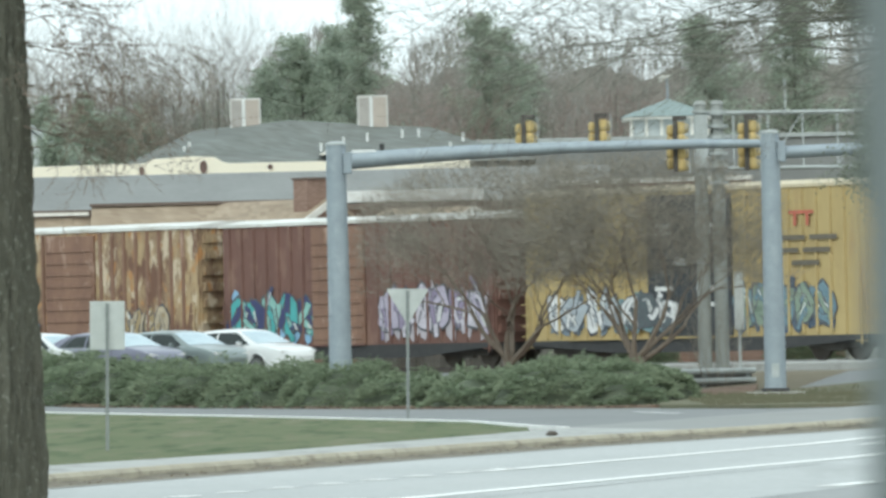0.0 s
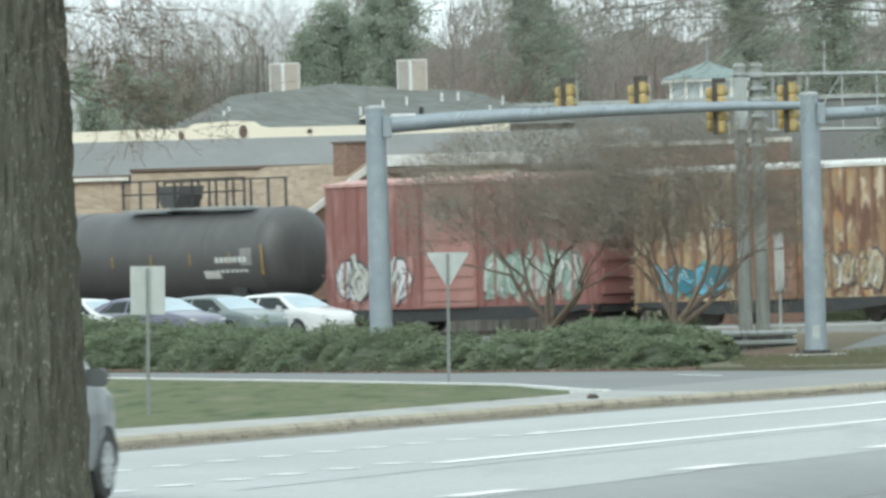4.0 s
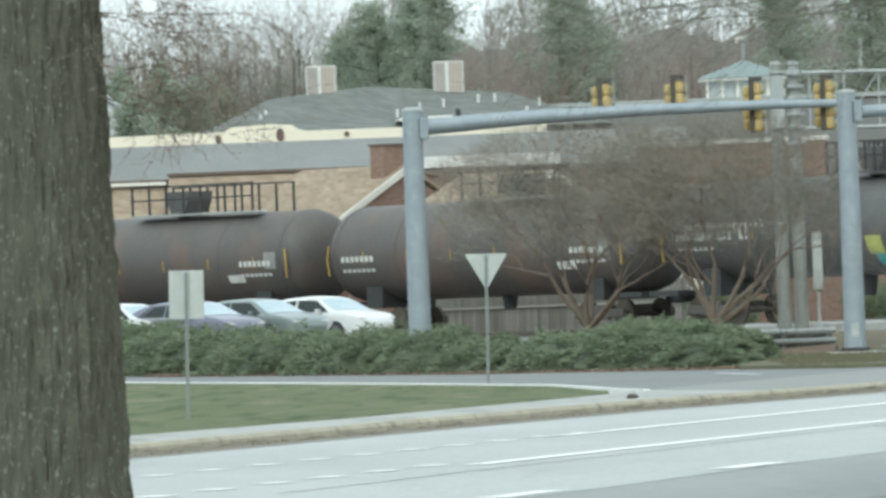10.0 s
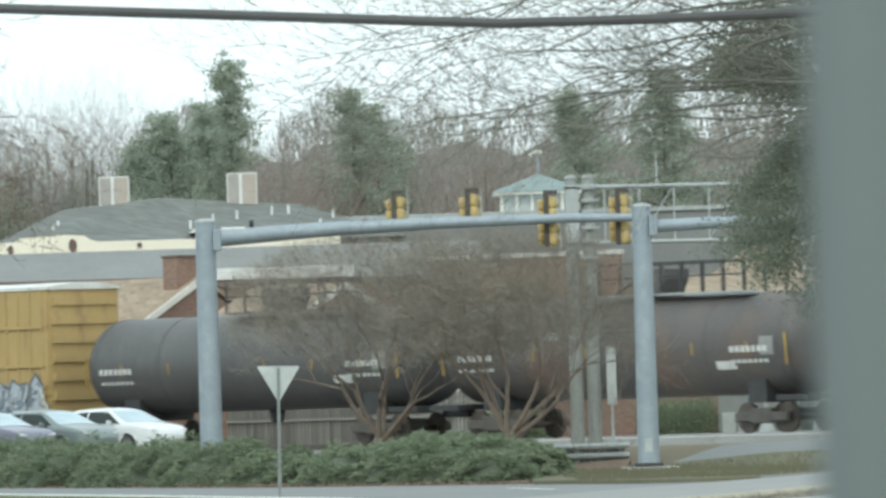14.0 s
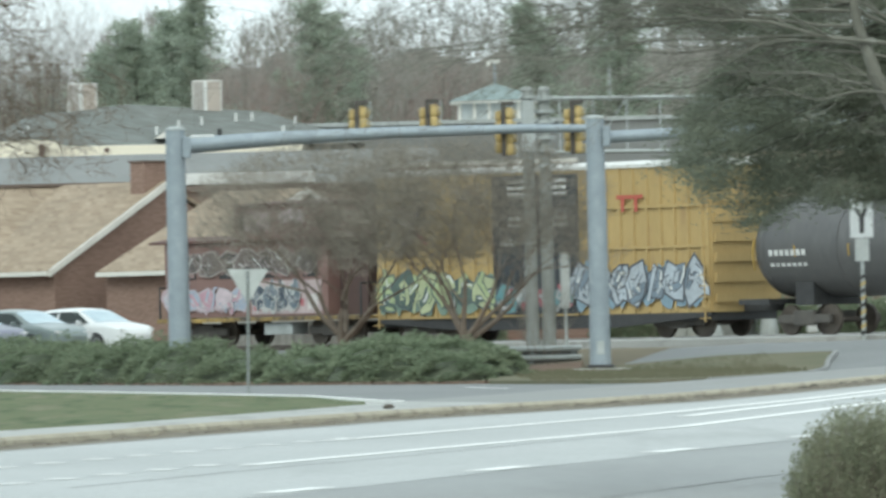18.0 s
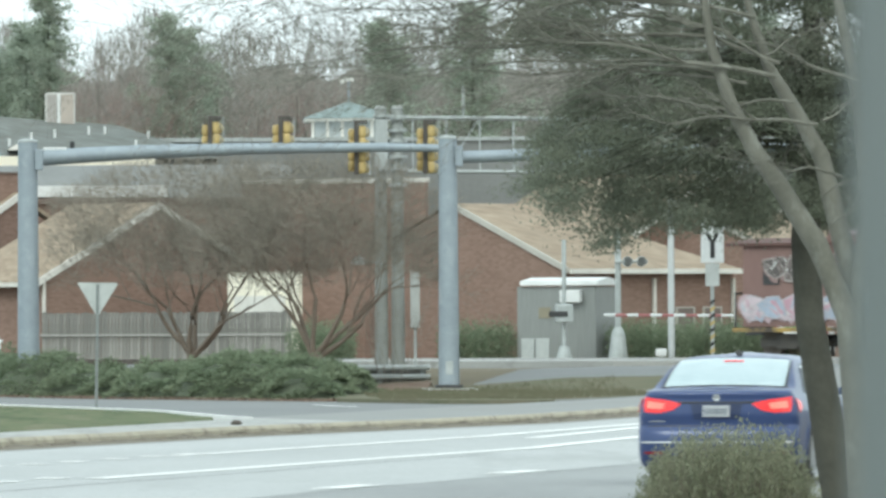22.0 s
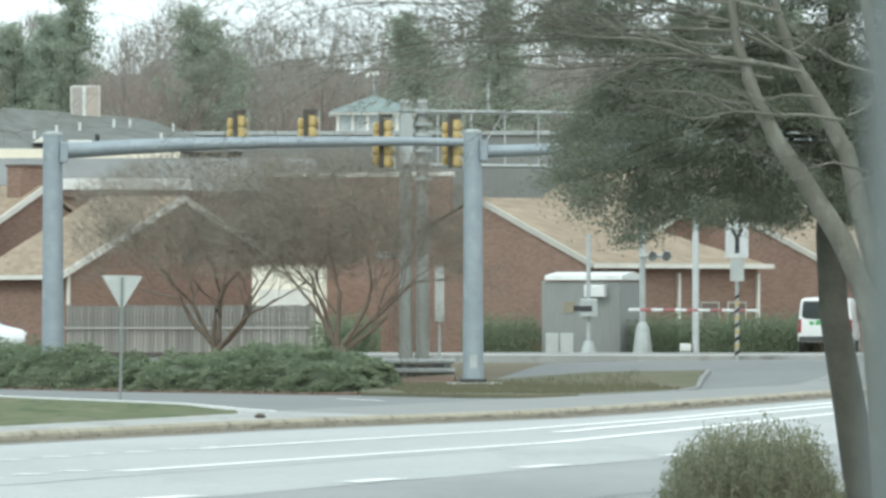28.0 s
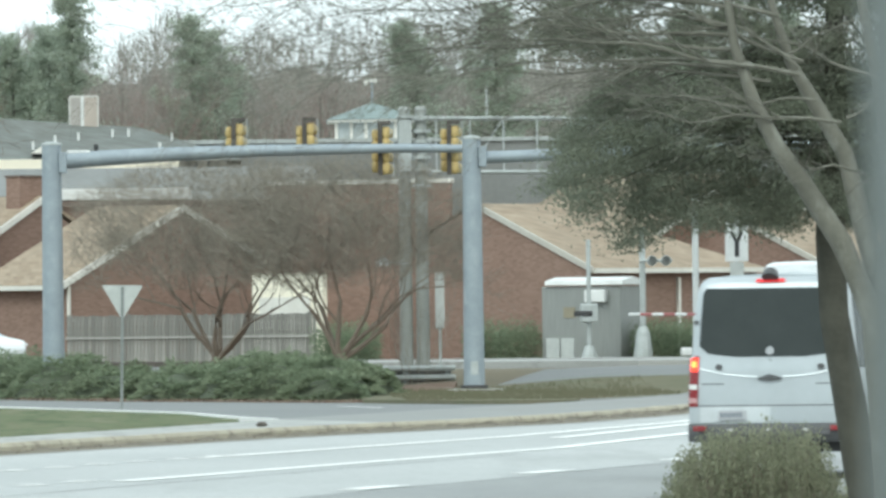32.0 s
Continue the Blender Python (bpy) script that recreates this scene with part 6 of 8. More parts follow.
def door_lines(car, sh, sx, lines, m, zlo=0.32, zhi=0.97):
    for y in lines:
        part("door_seam", sh.side_patch(sx, [(y, zlo), (y + 0.012, zlo), (y + 0.012, zhi), (y, zhi)], 0.003), m, car)


SEDAN_SEC = [(0.79, 0.19), (0.885, 0.21), (0.915, 0.3), (0.92, 0.5), (0.922, 0.7), (0.915, 0.83), (0.895, 0.92), (0.868, 0.985), (0.83, 1.06), (0.775, 1.19), (0.715, 1.31), (0.665, 1.385), (0.59, 1.432), (0.45, 1.456), (0.25, 1.466), (0.0, 1.47)]
SEDAN_TOP = [(-0.72, 1.062), (-0.56, 1.085), (-0.2, 1.235), (0.2, 1.372), (0.55, 1.44), (1.1, 1.47), (1.6, 1.455), (1.85, 1.4), (2.75, 1.0), (3.0, 0.96), (3.5, 0.86), (3.74, 0.7), (3.8, 0.58)]
SEDAN_TAIL = [(0.19, -0.97), (0.25, -1.03), (0.36, -1.085), (0.48, -1.1), (0.58, -1.085), (0.645, -1.05), (0.67, -1.03), (0.8, -1.05), (0.9, -1.04), (0.97, -1.03), (1.03, -1.04), (1.06, -1.02), (1.075, -0.95)]
SEDAN_WIDE = [(-0.75, 1.0), (2.5, 1.0), (3.2, 0.97), (3.55, 0.88), (3.74, 0.7), (3.8, 0.55)]
SEDAN_UNDER = [(-0.75, 0.2), (3.0, 0.19), (3.6, 0.26), (3.8, 0.38)]


def sedan(name, m, label, paint_m, lit=False, kind=0, detail=True, glass=None, group=""):
    glass = glass or GLASSB
    car = thing(name, m, label, "car", group)
    sh = Shell(SEDAN_SEC, SEDAN_WIDE, SEDAN_TOP, SEDAN_UNDER, SEDAN_TAIL, 0.24, 3.2, -0.74)
    part("body", sh.body(), paint_m, car, smooth=44)
    part("boot", sh.rear(), paint_m, car, smooth=44)
    add_wheels(car, sh, (0, 2.78), 0.33, paint_m)
    part("rear_window", sh.top_patch(-0.53, 0.3, 0.84, 0.96), glass, car, smooth=60)
    part("windscreen", sh.top_patch(1.9, 2.72, 0.95, 0.93), glass, car, smooth=60)
    part("rear_window_seal", sh.top_patch(-0.56, 0.33, 0.88, 0.99, 0.004), BLACK, car)
    for sx in (-1, 1):
        part("side_window", sh.side_patch(sx, [(0.1, 1.02), (0.99, 1.0), (0.99, 1.375), (0.5, 1.35)]), GLASSD, car, smooth=60)
        part("side_window", sh.side_patch(sx, [(1.06, 1.0), (2.42, 1.0), (1.86, 1.34), (1.06, 1.38)]), GLASSD, car, smooth=60)
        part("quarter_window", sh.side_patch(sx, [(-0.1, 1.03), (0.06, 1.02), (0.42, 1.33), (0.3, 1.29)]), GLASSD, car)
        part("belt_trim", sh.side_patch(sx, [(-0.12, 0.985), (2.5, 0.975), (2.5, 0.992), (-0.12, 1.005)], 0.009), CHROME, car)
        part("roof_trim", sh.side_patch(sx, [(0.3, 1.31), (1.8, 1.375), (1.8, 1.39), (0.3, 1.325)], 0.009), CHROME if detail else PLASTIC, car)
        part("mirror", Geo().loft([[(sx * (0.9 + dx), y, z) for y, z in ((2.06 + s, 0.97 + s), (2.18 - s, 0.97 + s), (2.2 - s, 1.09 - s), (2.06 + s, 1.1 - s))] for dx, s in ((0.0, 0.03), (0.04, 0.01), (0.14, 0.0), (0.19, 0.03))]), PLASTIC if kind else paint_m, car, smooth=50)
        door_lines(car, sh, sx, (0.2, 1.02, 2.2), mat("car_seam", (0.02, 0.02, 0.022), bump=0))
        for y in (0.62, 1.62):
            part("door_handle", Geo().box(min(sx * 0.91, sx * 0.945), max(sx * 0.91, sx * 0.945), y, y + 0.2, 0.86, 0.89, 0.01), paint_m, car)
        part("sill_trim", sh.side_patch(sx, [(0.5, 0.27), (2.3, 0.27), (2.3, 0.3), (0.5, 0.3)], 0.012), CHROME if detail else PLASTIC, car)
    if not detail:
        for sx in (-1, 1):
            part("headlight", mirrored(Geo().prism([(0.4, 0.66), (0.74, 0.72), (0.76, 0.8), (0.45, 0.75)], "y", 3.5, 3.72), sx), CLEAR, car)
        part("lower_grille", Geo().box(-0.5, 0.5, 3.6, 3.79, 0.36, 0.46, 0.01), PLASTIC, car)
        return car
    tl = TAILON if lit else TAIL
    core_m = mat("tail_lit_core", (1.0, 0.12, 0.1), (1.0, 0.16, 0.12), 0.2, bump=0, glow=0.8) if lit else mat("tail_bright", (0.75, 0.06, 0.06), (0.65, 0.05, 0.05), 0.2, bump=0, glow=0.3)
    for sx in (-1, 1):
        if kind == 0:
            pr = [(0.4, 0.925), (0.6, 0.965), (0.84, 0.995), (0.85, 0.9), (0.84, 0.825), (0.66, 0.815), (0.5, 0.85)]
            core = [(0.6, 0.925), (0.8, 0.95), (0.81, 0.87), (0.62, 0.86)]
        else:
            pr = [(0.36, 0.9), (0.6, 0.955), (0.875, 0.99), (0.9, 0.9), (0.875, 0.83), (0.68, 0.8), (0.48, 0.84)]
            core = [(0.45, 0.885), (0.7, 0.925), (0.74, 0.895), (0.52, 0.86)]
        t = part("tail_light", mirrored(sh.tail_patch(pr), sx), tl, car, smooth=40)
        part("tail_light_core", mirrored(sh.tail_patch(core, 0.014, 0.0), sx), core_m, t)
        part("tail_light_wrap", sh.side_patch(sx, [(-0.87, 0.815), (-0.62, 0.87), (-0.6, 0.94), (-0.87, 0.985)], 0.009), tl, car)
        part("reflector", sh.tail_strip(min(sx * 0.6, sx * 0.84), max(sx * 0.6, sx * 0.84), 0.35, 0.38), TAIL, car)
    part("bumper_trim", sh.tail_strip(-0.88, 0.88, 0.475, 0.495, 0.012), CHROME, car)
    part("diffuser", sh.tail_patch([(-0.8, 0.2), (0.8, 0.2), (0.74, 0.33), (-0.74, 0.33)], 0.006), PLASTIC, car)
    part("boot_seam", sh.tail_strip(-0.8, 0.8, 0.662, 0.674, 0.004), BLACK, car)
    part("lid_strip", sh.tail_strip(-0.44, 0.44, 0.925 - 0.06 * kind, 0.942 - 0.06 * kind, 0.012), BLACK, car)
    zp = 0.71 if kind else 0.77
    pl = part("number_plate", Geo().box(-0.155, 0.155, -1.075, -1.03, zp, zp + 0.13, 0.006), PLATE, car)
    for k in range(6):
        part("plate_bar", Geo().box(-0.125 + 0.043 * k, -0.097 + 0.043 * k, -1.08, -1.076, zp + 0.03, zp + 0.095), PLATEBAR, pl)
    # flat patch: the hollow's shade is painted as body colour times 0.6
    part("plate_recess", sh.tail_patch([(-0.26, zp - 0.03), (0.26, zp - 0.03), (0.3, zp + 0.145), (-0.3, zp + 0.145)], 0.003, 0.0), mat("recess_" + paint_m.name, tuple(0.6 * c for c in paint_m.node_tree.nodes["Mix"].inputs[6].default_value[:3]), rough=0.35, bump=0), car)
    part("badge", sh.tail_patch(oval(0, 0.99, 0.045, 0.04), 0.014), CHROME, car)
    part("badge_bar", sh.tail_strip(-0.78, -0.6, 0.715, 0.728, 0.006), CHROME, car)
    part("brake_lamp", sh.top_patch(0.12, 0.17, 0.16, 0.16, 0.014), TAILON if lit else TAIL, car)
    part("aerial_fin", Geo().prism([(0.42, 1.44), (0.66, 1.46), (0.55, 1.51), (0.5, 1.52)], "x", -0.025, 0.025), BLACK, car)
    if kind:
        part("spoiler_lip", Geo().loft([[(x, sh.back(x, 1.05) - 0.015, 1.055), (x, sh.back(x, 1.05) - 0.03, 1.085), (x, sh.back(x, 1.05) + 0.16, 1.08), (x, sh.back(x, 1.05) + 0.16, 1.055)] for x in [0.077 * k for k in range(-10, 11)]]), paint_m, car, smooth=40)
    for sx in (-1, 1):
        part("exhaust", Geo().tube([(sx * 0.55, -1.06, 0.24), (sx * 0.55, -0.9, 0.24)], 0.035, 10), PLASTIC, car)
    part("undertray", Geo().box(-0.72, 0.72, -0.8, 3.4, 0.17, 0.3), BLACK, car)
    return car


def minivan(m, paint_m):
    car = thing("minivan", m, "grey minivan with lit brake lights and roof rails", "minivan")
    sec = [(0.8, 0.24), (0.93, 0.27), (0.97, 0.4), (0.975, 0.6), (0.98, 0.8), (0.97, 1.0), (0.955, 1.1), (0.9, 1.3), (0.83, 1.52), (0.77, 1.67), (0.7, 1.755), (0.55, 1.795), (0.3, 1.815), (0.0, 1.82)]
    tail = [(0.24, -0.93), (0.3, -1.0), (0.42, -1.06), (0.55, -1.075), (0.61, -1.06), (0.635, -1.0), (0.66, -0.99), (0.9, -1.03), (1.1, -1.02), (1.2, -0.99), (1.5, -0.88), (1.7, -0.8), (1.77, -0.75), (1.8, -0.66)]
    sh = Shell(sec, [(-0.6, 1.0), (2.8, 1.0), (3.4, 0.95), (3.8, 0.84), (3.98, 0.6)], [(-0.6, 1.795), (-0.2, 1.81), (1.0, 1.82), (1.7, 1.78), (2.0, 1.7), (3.05, 1.12), (3.3, 1.04), (3.8, 0.86), (3.98, 0.66)], [(-0.6, 0.22), (3.0, 0.22), (3.98, 0.36)], tail, 0.2, 3.4, -0.5)
    part("body", sh.body(), paint_m, car, smooth=42)
    part("tailgate", sh.rear(), paint_m, car, smooth=42)
    add_wheels(car, sh, (0, 3.0), 0.335, paint_m)
    part("rear_window", sh.tail_patch([(-0.77, 1.3), (0.77, 1.3), (0.72, 1.52), (0.64, 1.73), (-0.64, 1.73), (-0.72, 1.52)], 0.006, 0.01), GLASSD, car, smooth=60)
    part("windscreen", sh.top_patch(2.05, 3.0, 0.94, 0.94), GLASSB, car, smooth=60)
    for sx in (-1, 1):
        part("side_window", sh.side_patch(sx, [(-0.5, 1.14), (0.58, 1.13), (0.58, 1.62), (-0.36, 1.6)]), GLASSD, car, smooth=60)
        part("side_window", sh.side_patch(sx, [(0.66, 1.13), (1.58, 1.11), (1.56, 1.64), (0.66, 1.63)]), GLASSD, car, smooth=60)
        part("side_window", sh.side_patch(sx, [(1.66, 1.11), (2.75, 1.12), (2.05, 1.6), (1.64, 1.63)]), GLASSB, car, smooth=60)
        part("roof_rail", Geo().tube([(sx * 0.6, -0.4, 1.79), (sx * 0.61, -0.28, 1.88), (sx * 0.61, 0.4, 1.91), (sx * 0.61, 1.1, 1.9), (sx * 0.6, 1.3, 1.8)], 0.022, 8), PLASTIC, car, smooth=40)
        part("mirror", Geo().loft([[(sx * (0.95 + dx), y, z) for y, z in ((2.3 + s, 1.1 + s), (2.46 - s, 1.1 + s), (2.48 - s, 1.27 - s), (2.3 + s, 1.28 - s))] for dx, s in ((0.0, 0.04), (0.04, 0.01), (0.17, 0.0), (0.23, 0.04))]), PLASTIC, car, smooth=50)
        t = part("tail_light", mirrored(sh.tail_patch([(0.36, 0.99), (0.4, 1.08), (0.7, 1.12), (0.93, 1.145), (0.955, 1.05), (0.95, 0.965), (0.65, 0.965)]), sx), TAILON, car, smooth=40)
        part("tail_light_core", mirrored(sh.tail_patch([(0.8, 1.03), (0.93, 1.04), (0.92, 1.115), (0.8, 1.1)], 0.014, 0.0), sx), AMBER, t)
        part("tail_light_wrap", sh.side_patch(sx, [(-0.84, 0.965), (-0.66, 1.02), (-0.66, 1.1), (-0.84, 1.145)], 0.009), TAILON, car)
        part("reverse_lamp", mirrored(sh.tail_patch([(0.6, 0.958), (0.93, 0.958), (0.86, 0.9), (0.68, 0.9)]), sx), CLEAR, car)
        door_lines(car, sh, sx, (0.62, 1.62, 2.7), BLACK, 0.34, 1.06)
        part("slide_track", sh.side_patch(sx, [(-0.55, 0.98), (0.6, 0.97), (0.6, 0.99), (-0.55, 1.0)], 0.004), BLACK, car)
        part("door_handle", Geo().box(min(sx * 0.96, sx * 1.0), max(sx * 0.96, sx * 1.0), 1.34, 1.54, 0.92, 0.96, 0.012), paint_m, car)
        part("flank_crease", sh.side_patch(sx, [(-0.4, 0.52), (2.6, 0.5), (2.6, 0.53), (-0.4, 0.55)], 0.014), paint_m, car)
    part("bumper_valance", sh.tail_patch([(-0.86, 0.25), (0.86, 0.25), (0.93, 0.36), (-0.93, 0.36)], 0.006), PLASTIC, car, "dark lower bumper")
    part("bumper_pad", sh.tail_strip(-0.94, 0.94, 0.545, 0.565, 0.008), PLASTIC, car)
    for yy in (0.0, 1.0):
        part("crossbar", Geo().tube([(-0.61, yy, 1.89), (0, yy, 1.91), (0.61, yy, 1.89)], 0.022, 8), PLASTIC, car)
    part("roof_spoiler", Geo().loft([[(x, -0.83 + 0.1 * (x / 0.66) ** 2, 1.765), (x, -0.84 + 0.1 * (x / 0.66) ** 2, 1.79), (x, -0.6, 1.815), (x, -0.6, 1.77)] for x in [0.066 * k for k in range(-10, 11)]]), paint_m, car, "tailgate spoiler", 40)
    # shade of the tailgate's recess, drawn as a flat darker grey patch
    part("tailgate_panel", sh.tail_patch([(-0.74, 0.65), (0.74, 0.65), (0.8, 0.86), (-0.8, 0.86)], 0.003, 0.0), mat("van_lower_grey", (0.1, 0.105, 0.11), rough=0.45, bump=0), car)
    part("tailgate_seam", sh.tail_strip(-0.76, 0.76, 0.636, 0.648, 0.004), BLACK, car)
    pl = part("number_plate", Geo().box(-0.16, 0.16, -1.055, -1.02, 0.885, 1.02, 0.006), PLATE, car)
    for k in range(6):
        part("plate_bar", Geo().box(-0.13 + 0.045 * k, -0.1 + 0.045 * k, -1.06, -1.056, 0.915, 0.985), PLATEBAR, pl)
    part("tailgate_strip", sh.tail_strip(-0.37, 0.37, 1.07, 1.105, 0.016), ALLOY, car)
    part("brake_lamp", sh.tail_strip(-0.1, 0.1, 1.735, 1.765, 0.075), TAILON, car)
    part("wiper", sh.tail_strip(-0.05, 0.4, 1.3, 1.325, 0.02), BLACK, car)
    for x, w, c in ((-0.3, 0.09, (0.5, 0.54, 0.58)), (-0.18, 0.14, (0.34, 0.42, 0.52)), (0.0, 0.1, (0.4, 0.26, 0.25)), (0.1, 0.1, (0.5, 0.5, 0.5)), (0.53, 0.09, (0.5, 0.55, 0.62))):
        part("sticker", sh.tail_strip(x, x + w, 1.19, 1.265, 0.006), mat("sticker_%d" % int(100 * (x + 1)), c, bump=0), car)
    part("undertray", Geo().box(-0.8, 0.8, -0.85, 3.6, 0.2, 0.3), BLACK, car)
    return car


def panel_van(m, paint_m, k=1.0, label="", unit=True, plain=False):
    """A tall van; k scales it down to a small one."""
    kx = 1.0 if k == 1 else 0.88
    car = thing("passenger_van" if unit else "delivery_van", m, label, "van")
    sec = [(0.82, 0.44), (0.955, 0.47), (0.985, 0.6), (0.992, 0.9), (0.985, 1.15), (0.97, 1.3), (0.945, 1.6), (0.915, 1.95), (0.885, 2.18), (0.855, 2.29), (0.79, 2.36), (0.6, 2.395), (0.3, 2.41), (0.0, 2.415)]
    tail = [(0.44, -0.93), (0.6, -0.965), (0.9, -0.975), (1.25, -0.97), (1.4, -0.955), (1.9, -0.925), (2.2, -0.9), (2.31, -0.87), (2.37, -0.8)]
    top = [(-0.6, 2.38), (0.5, 2.41), (1.8, 2.415), (2.7, 2.38), (3.0, 2.28), (3.35, 1.95), (4.05, 1.28), (4.4, 1.12), (4.75, 0.92), (4.85, 0.75)]
    wide = [(-0.6, 1.0), (3.4, 0.99), (4.1, 0.95), (4.6, 0.82), (4.85, 0.6)]
    sc = lambda rows, a, b: [(p * a, q * b) for p, q in rows]
    sh = Shell(sc(sec, kx, k), [(y * k, w) for y, w in wide], sc(top, k, k), [(-0.6 * k, 0.4 * k), (4.0 * k, 0.4 * k), (4.85 * k, 0.5 * k)], sc(tail, k, k), 0.13 * k, 5, -0.55 * k)
    part("body", sh.body(), paint_m, car, smooth=40)
    part("rear_door_panel", sh.rear(), paint_m, car, smooth=40)
    add_wheels(car, sh, (0, 3.66 * k), 0.345 * (k + 0.1 if k < 1 else 1), paint_m)
    seam = mat("seam_grey", (0.2, 0.21, 0.22), bump=0)
    part("windscreen", sh.top_patch(3.05 * k, 4.0 * k, 0.94, 0.94), GLASSD, car, smooth=60)
    for sx in (-1, 1):
        part("side_window", sh.side_patch(sx, [(2.62 * k, 1.3 * k), (3.72 * k, 1.3 * k), (3.2 * k, 1.95 * k), (2.62 * k, 2.05 * k)]), GLASSD, car, smooth=60)
        part("mirror", Geo().loft([[(sx * (0.98 * kx + dx), y * k, z * k) for y, z in ((3.32 + s, 1.36 + s), (3.46 - s, 1.36 + s), (3.48 - s, 1.72 - s), (3.32 + s, 1.74 - s))] for dx, s in ((0.02, 0.05), (0.07, 0.01), (0.2, 0.0), (0.26, 0.05))]), PLASTIC, car, smooth=50)
        t = part("tail_light", mirrored(sh.tail_patch([(0.87 * kx, 0.86 * k), (0.985 * kx, 0.86 * k), (0.97 * kx, 1.2 * k), (0.96 * kx, 1.45 * k), (0.85 * kx, 1.45 * k), (0.86 * kx, 1.2 * k)], 0.012), sx), TAIL, car, smooth=40)
        part("tail_light_wrap", sh.side_patch(sx, [(-0.86 * k, 0.86 * k), (-0.76 * k, 0.88 * k), (-0.72 * k, 1.4 * k), (-0.86 * k, 1.45 * k)], 0.01), TAIL, car)
        if plain:
            continue
        part("side_window", sh.side_patch(sx, [(-0.52, 1.3), (1.0, 1.3), (1.0, 2.14), (-0.52, 2.14)]), GLASSD, car, smooth=60)
        part("side_window", sh.side_patch(sx, [(1.03, 1.3), (2.5, 1.3), (2.5, 2.12), (1.03, 2.14)]), GLASSD, car, smooth=60)
        part("roof_gutter", sh.side_patch(sx, [(-0.6, 2.24), (2.8, 2.24), (2.8, 2.26), (-0.6, 2.26)], 0.012), PLASTIC, car)
        door_lines(car, sh, sx, (0.98, 2.54, 3.6), seam, 0.5, 1.3)
        part("flank_crease", sh.side_patch(sx, [(-0.6, 1.13), (3.4, 1.2), (3.4, 1.22), (-0.6, 1.15)], 0.012), paint_m, car)
        part("door_handle", Geo().box(min(sx * 0.975, sx * 1.02), max(sx * 0.975, sx * 1.02), 2.62, 2.8, 1.1, 1.15, 0.012), PLASTIC, car)
        part("tail_light_core", mirrored(sh.tail_patch([(0.865, 1.27), (0.965, 1.27), (0.96, 1.43), (0.86, 1.43)], 0.018, 0.0), sx), mat("lamp_lit_red", (1.0, 0.06, 0.03), (0.95, 0.05, 0.025), 0.2, bump=0, glow=0.9), t)
        part("tail_light_glow", mirrored(sh.tail_patch([(0.885, 1.32), (0.945, 1.32), (0.945, 1.39), (0.885, 1.39)], 0.022, 0.0), sx), mat("lamp_lit_orange", (1.0, 0.3, 0.06), (1.0, 0.34, 0.08), 0.2, bump=0, glow=1.3), t)
        for z in (0.9, 1.06):
            part("reverse_band", mirrored(sh.tail_patch([(0.872, z), (0.978, z), (0.978, z + 0.06), (0.872, z + 0.06)], 0.018, 0.0), sx), CLEAR if z > 1 else mat("lens_rose", (0.6, 0.35, 0.35), bump=0), t)
        part("hinge_cap", sh.tail_patch(oval(sx * 0.61, 1.32, 0.04, 0.035), 0.03), PLASTIC, car)
        part("side_step", Geo().box(min(sx * 0.9, sx * 1.02), max(sx * 0.9, sx * 1.02), 0.55, 2.3, 0.36, 0.43, 0.02), STEEL_L, car)
        part("side_moulding", sh.side_patch(sx, [(0.44, 0.7), (3.2, 0.7), (3.2, 0.82), (0.44, 0.82)], 0.016), PLASTIC, car)
        part("side_moulding", sh.side_patch(sx, [(-0.8, 0.7), (-0.42, 0.7), (-0.42, 0.82), (-0.8, 0.82)], 0.016), PLASTIC, car)
        part("reflector", Geo().box(min(sx * 0.74, sx * 0.9), max(sx * 0.74, sx * 0.9), -1.1, -1.07, 0.575, 0.635, 0.006), TAIL, car)
        part("door_hinge", sh.tail_strip(min(sx * 0.86, sx * 0.93), max(sx * 0.86, sx * 0.93), 1.82, 1.87, 0.02), PLASTIC, car)
        cur = [(sx * (0.16 + 0.68 * u), 1.2 + 0.1 * u * u) for u in [j / 8 for j in range(9)]]
        part("panel_crease", Geo().loft([[(x, sh.back(x, z) - 0.012, z), (x, sh.back(x, z) - 0.004, z + 0.018), (x, sh.back(x, z) + 0.01, z)] for x, z in cur]), paint_m, car, smooth=50)
        part("vent_slots", sh.tail_strip(min(sx * 0.55, sx * 0.82), max(sx * 0.55, sx * 0.82), 1.115, 1.13, 0.004), seam, car)
    z0, z1 = 1.44 * k, 2.24 * k
    a = 0.85 * kx
    pts = [(-a, z0 + 0.13 * k), (-a * 0.88, z0 + 0.04 * k), (-a * 0.5, z0), (a * 0.5, z0), (a * 0.88, z0 + 0.04 * k), (a, z0 + 0.13 * k), (a * 0.95, z1 - 0.06), (a * 0.9, z1), (-a * 0.9, z1), (-a * 0.95, z1 - 0.06)]
    part("rear_window", sh.tail_patch(pts, 0.006, 0.0), GLASSD, car, smooth=60)
    part("door_split", sh.tail_strip(-0.005, 0.005, 0.66 * k, z0, 0.004), seam, car)
    if plain:
        for i in range(5):
            part("lettering_bar", sh.tail_strip(-0.5 + 0.2 * i, -0.35 + 0.2 * i, 0.86, 0.97 + 0.04 * (i % 2), 0.008), mat("green_letter", (0.12, 0.4, 0.16)), car)
        part("bumper", sh.tail_strip(-0.82, 0.82, 0.34, 0.5, 0.05), PLASTIC, car)
        return car
    part("belt_seam", sh.tail_strip(-0.88, 0.88, 0.862, 0.876, 0.004), seam, car)
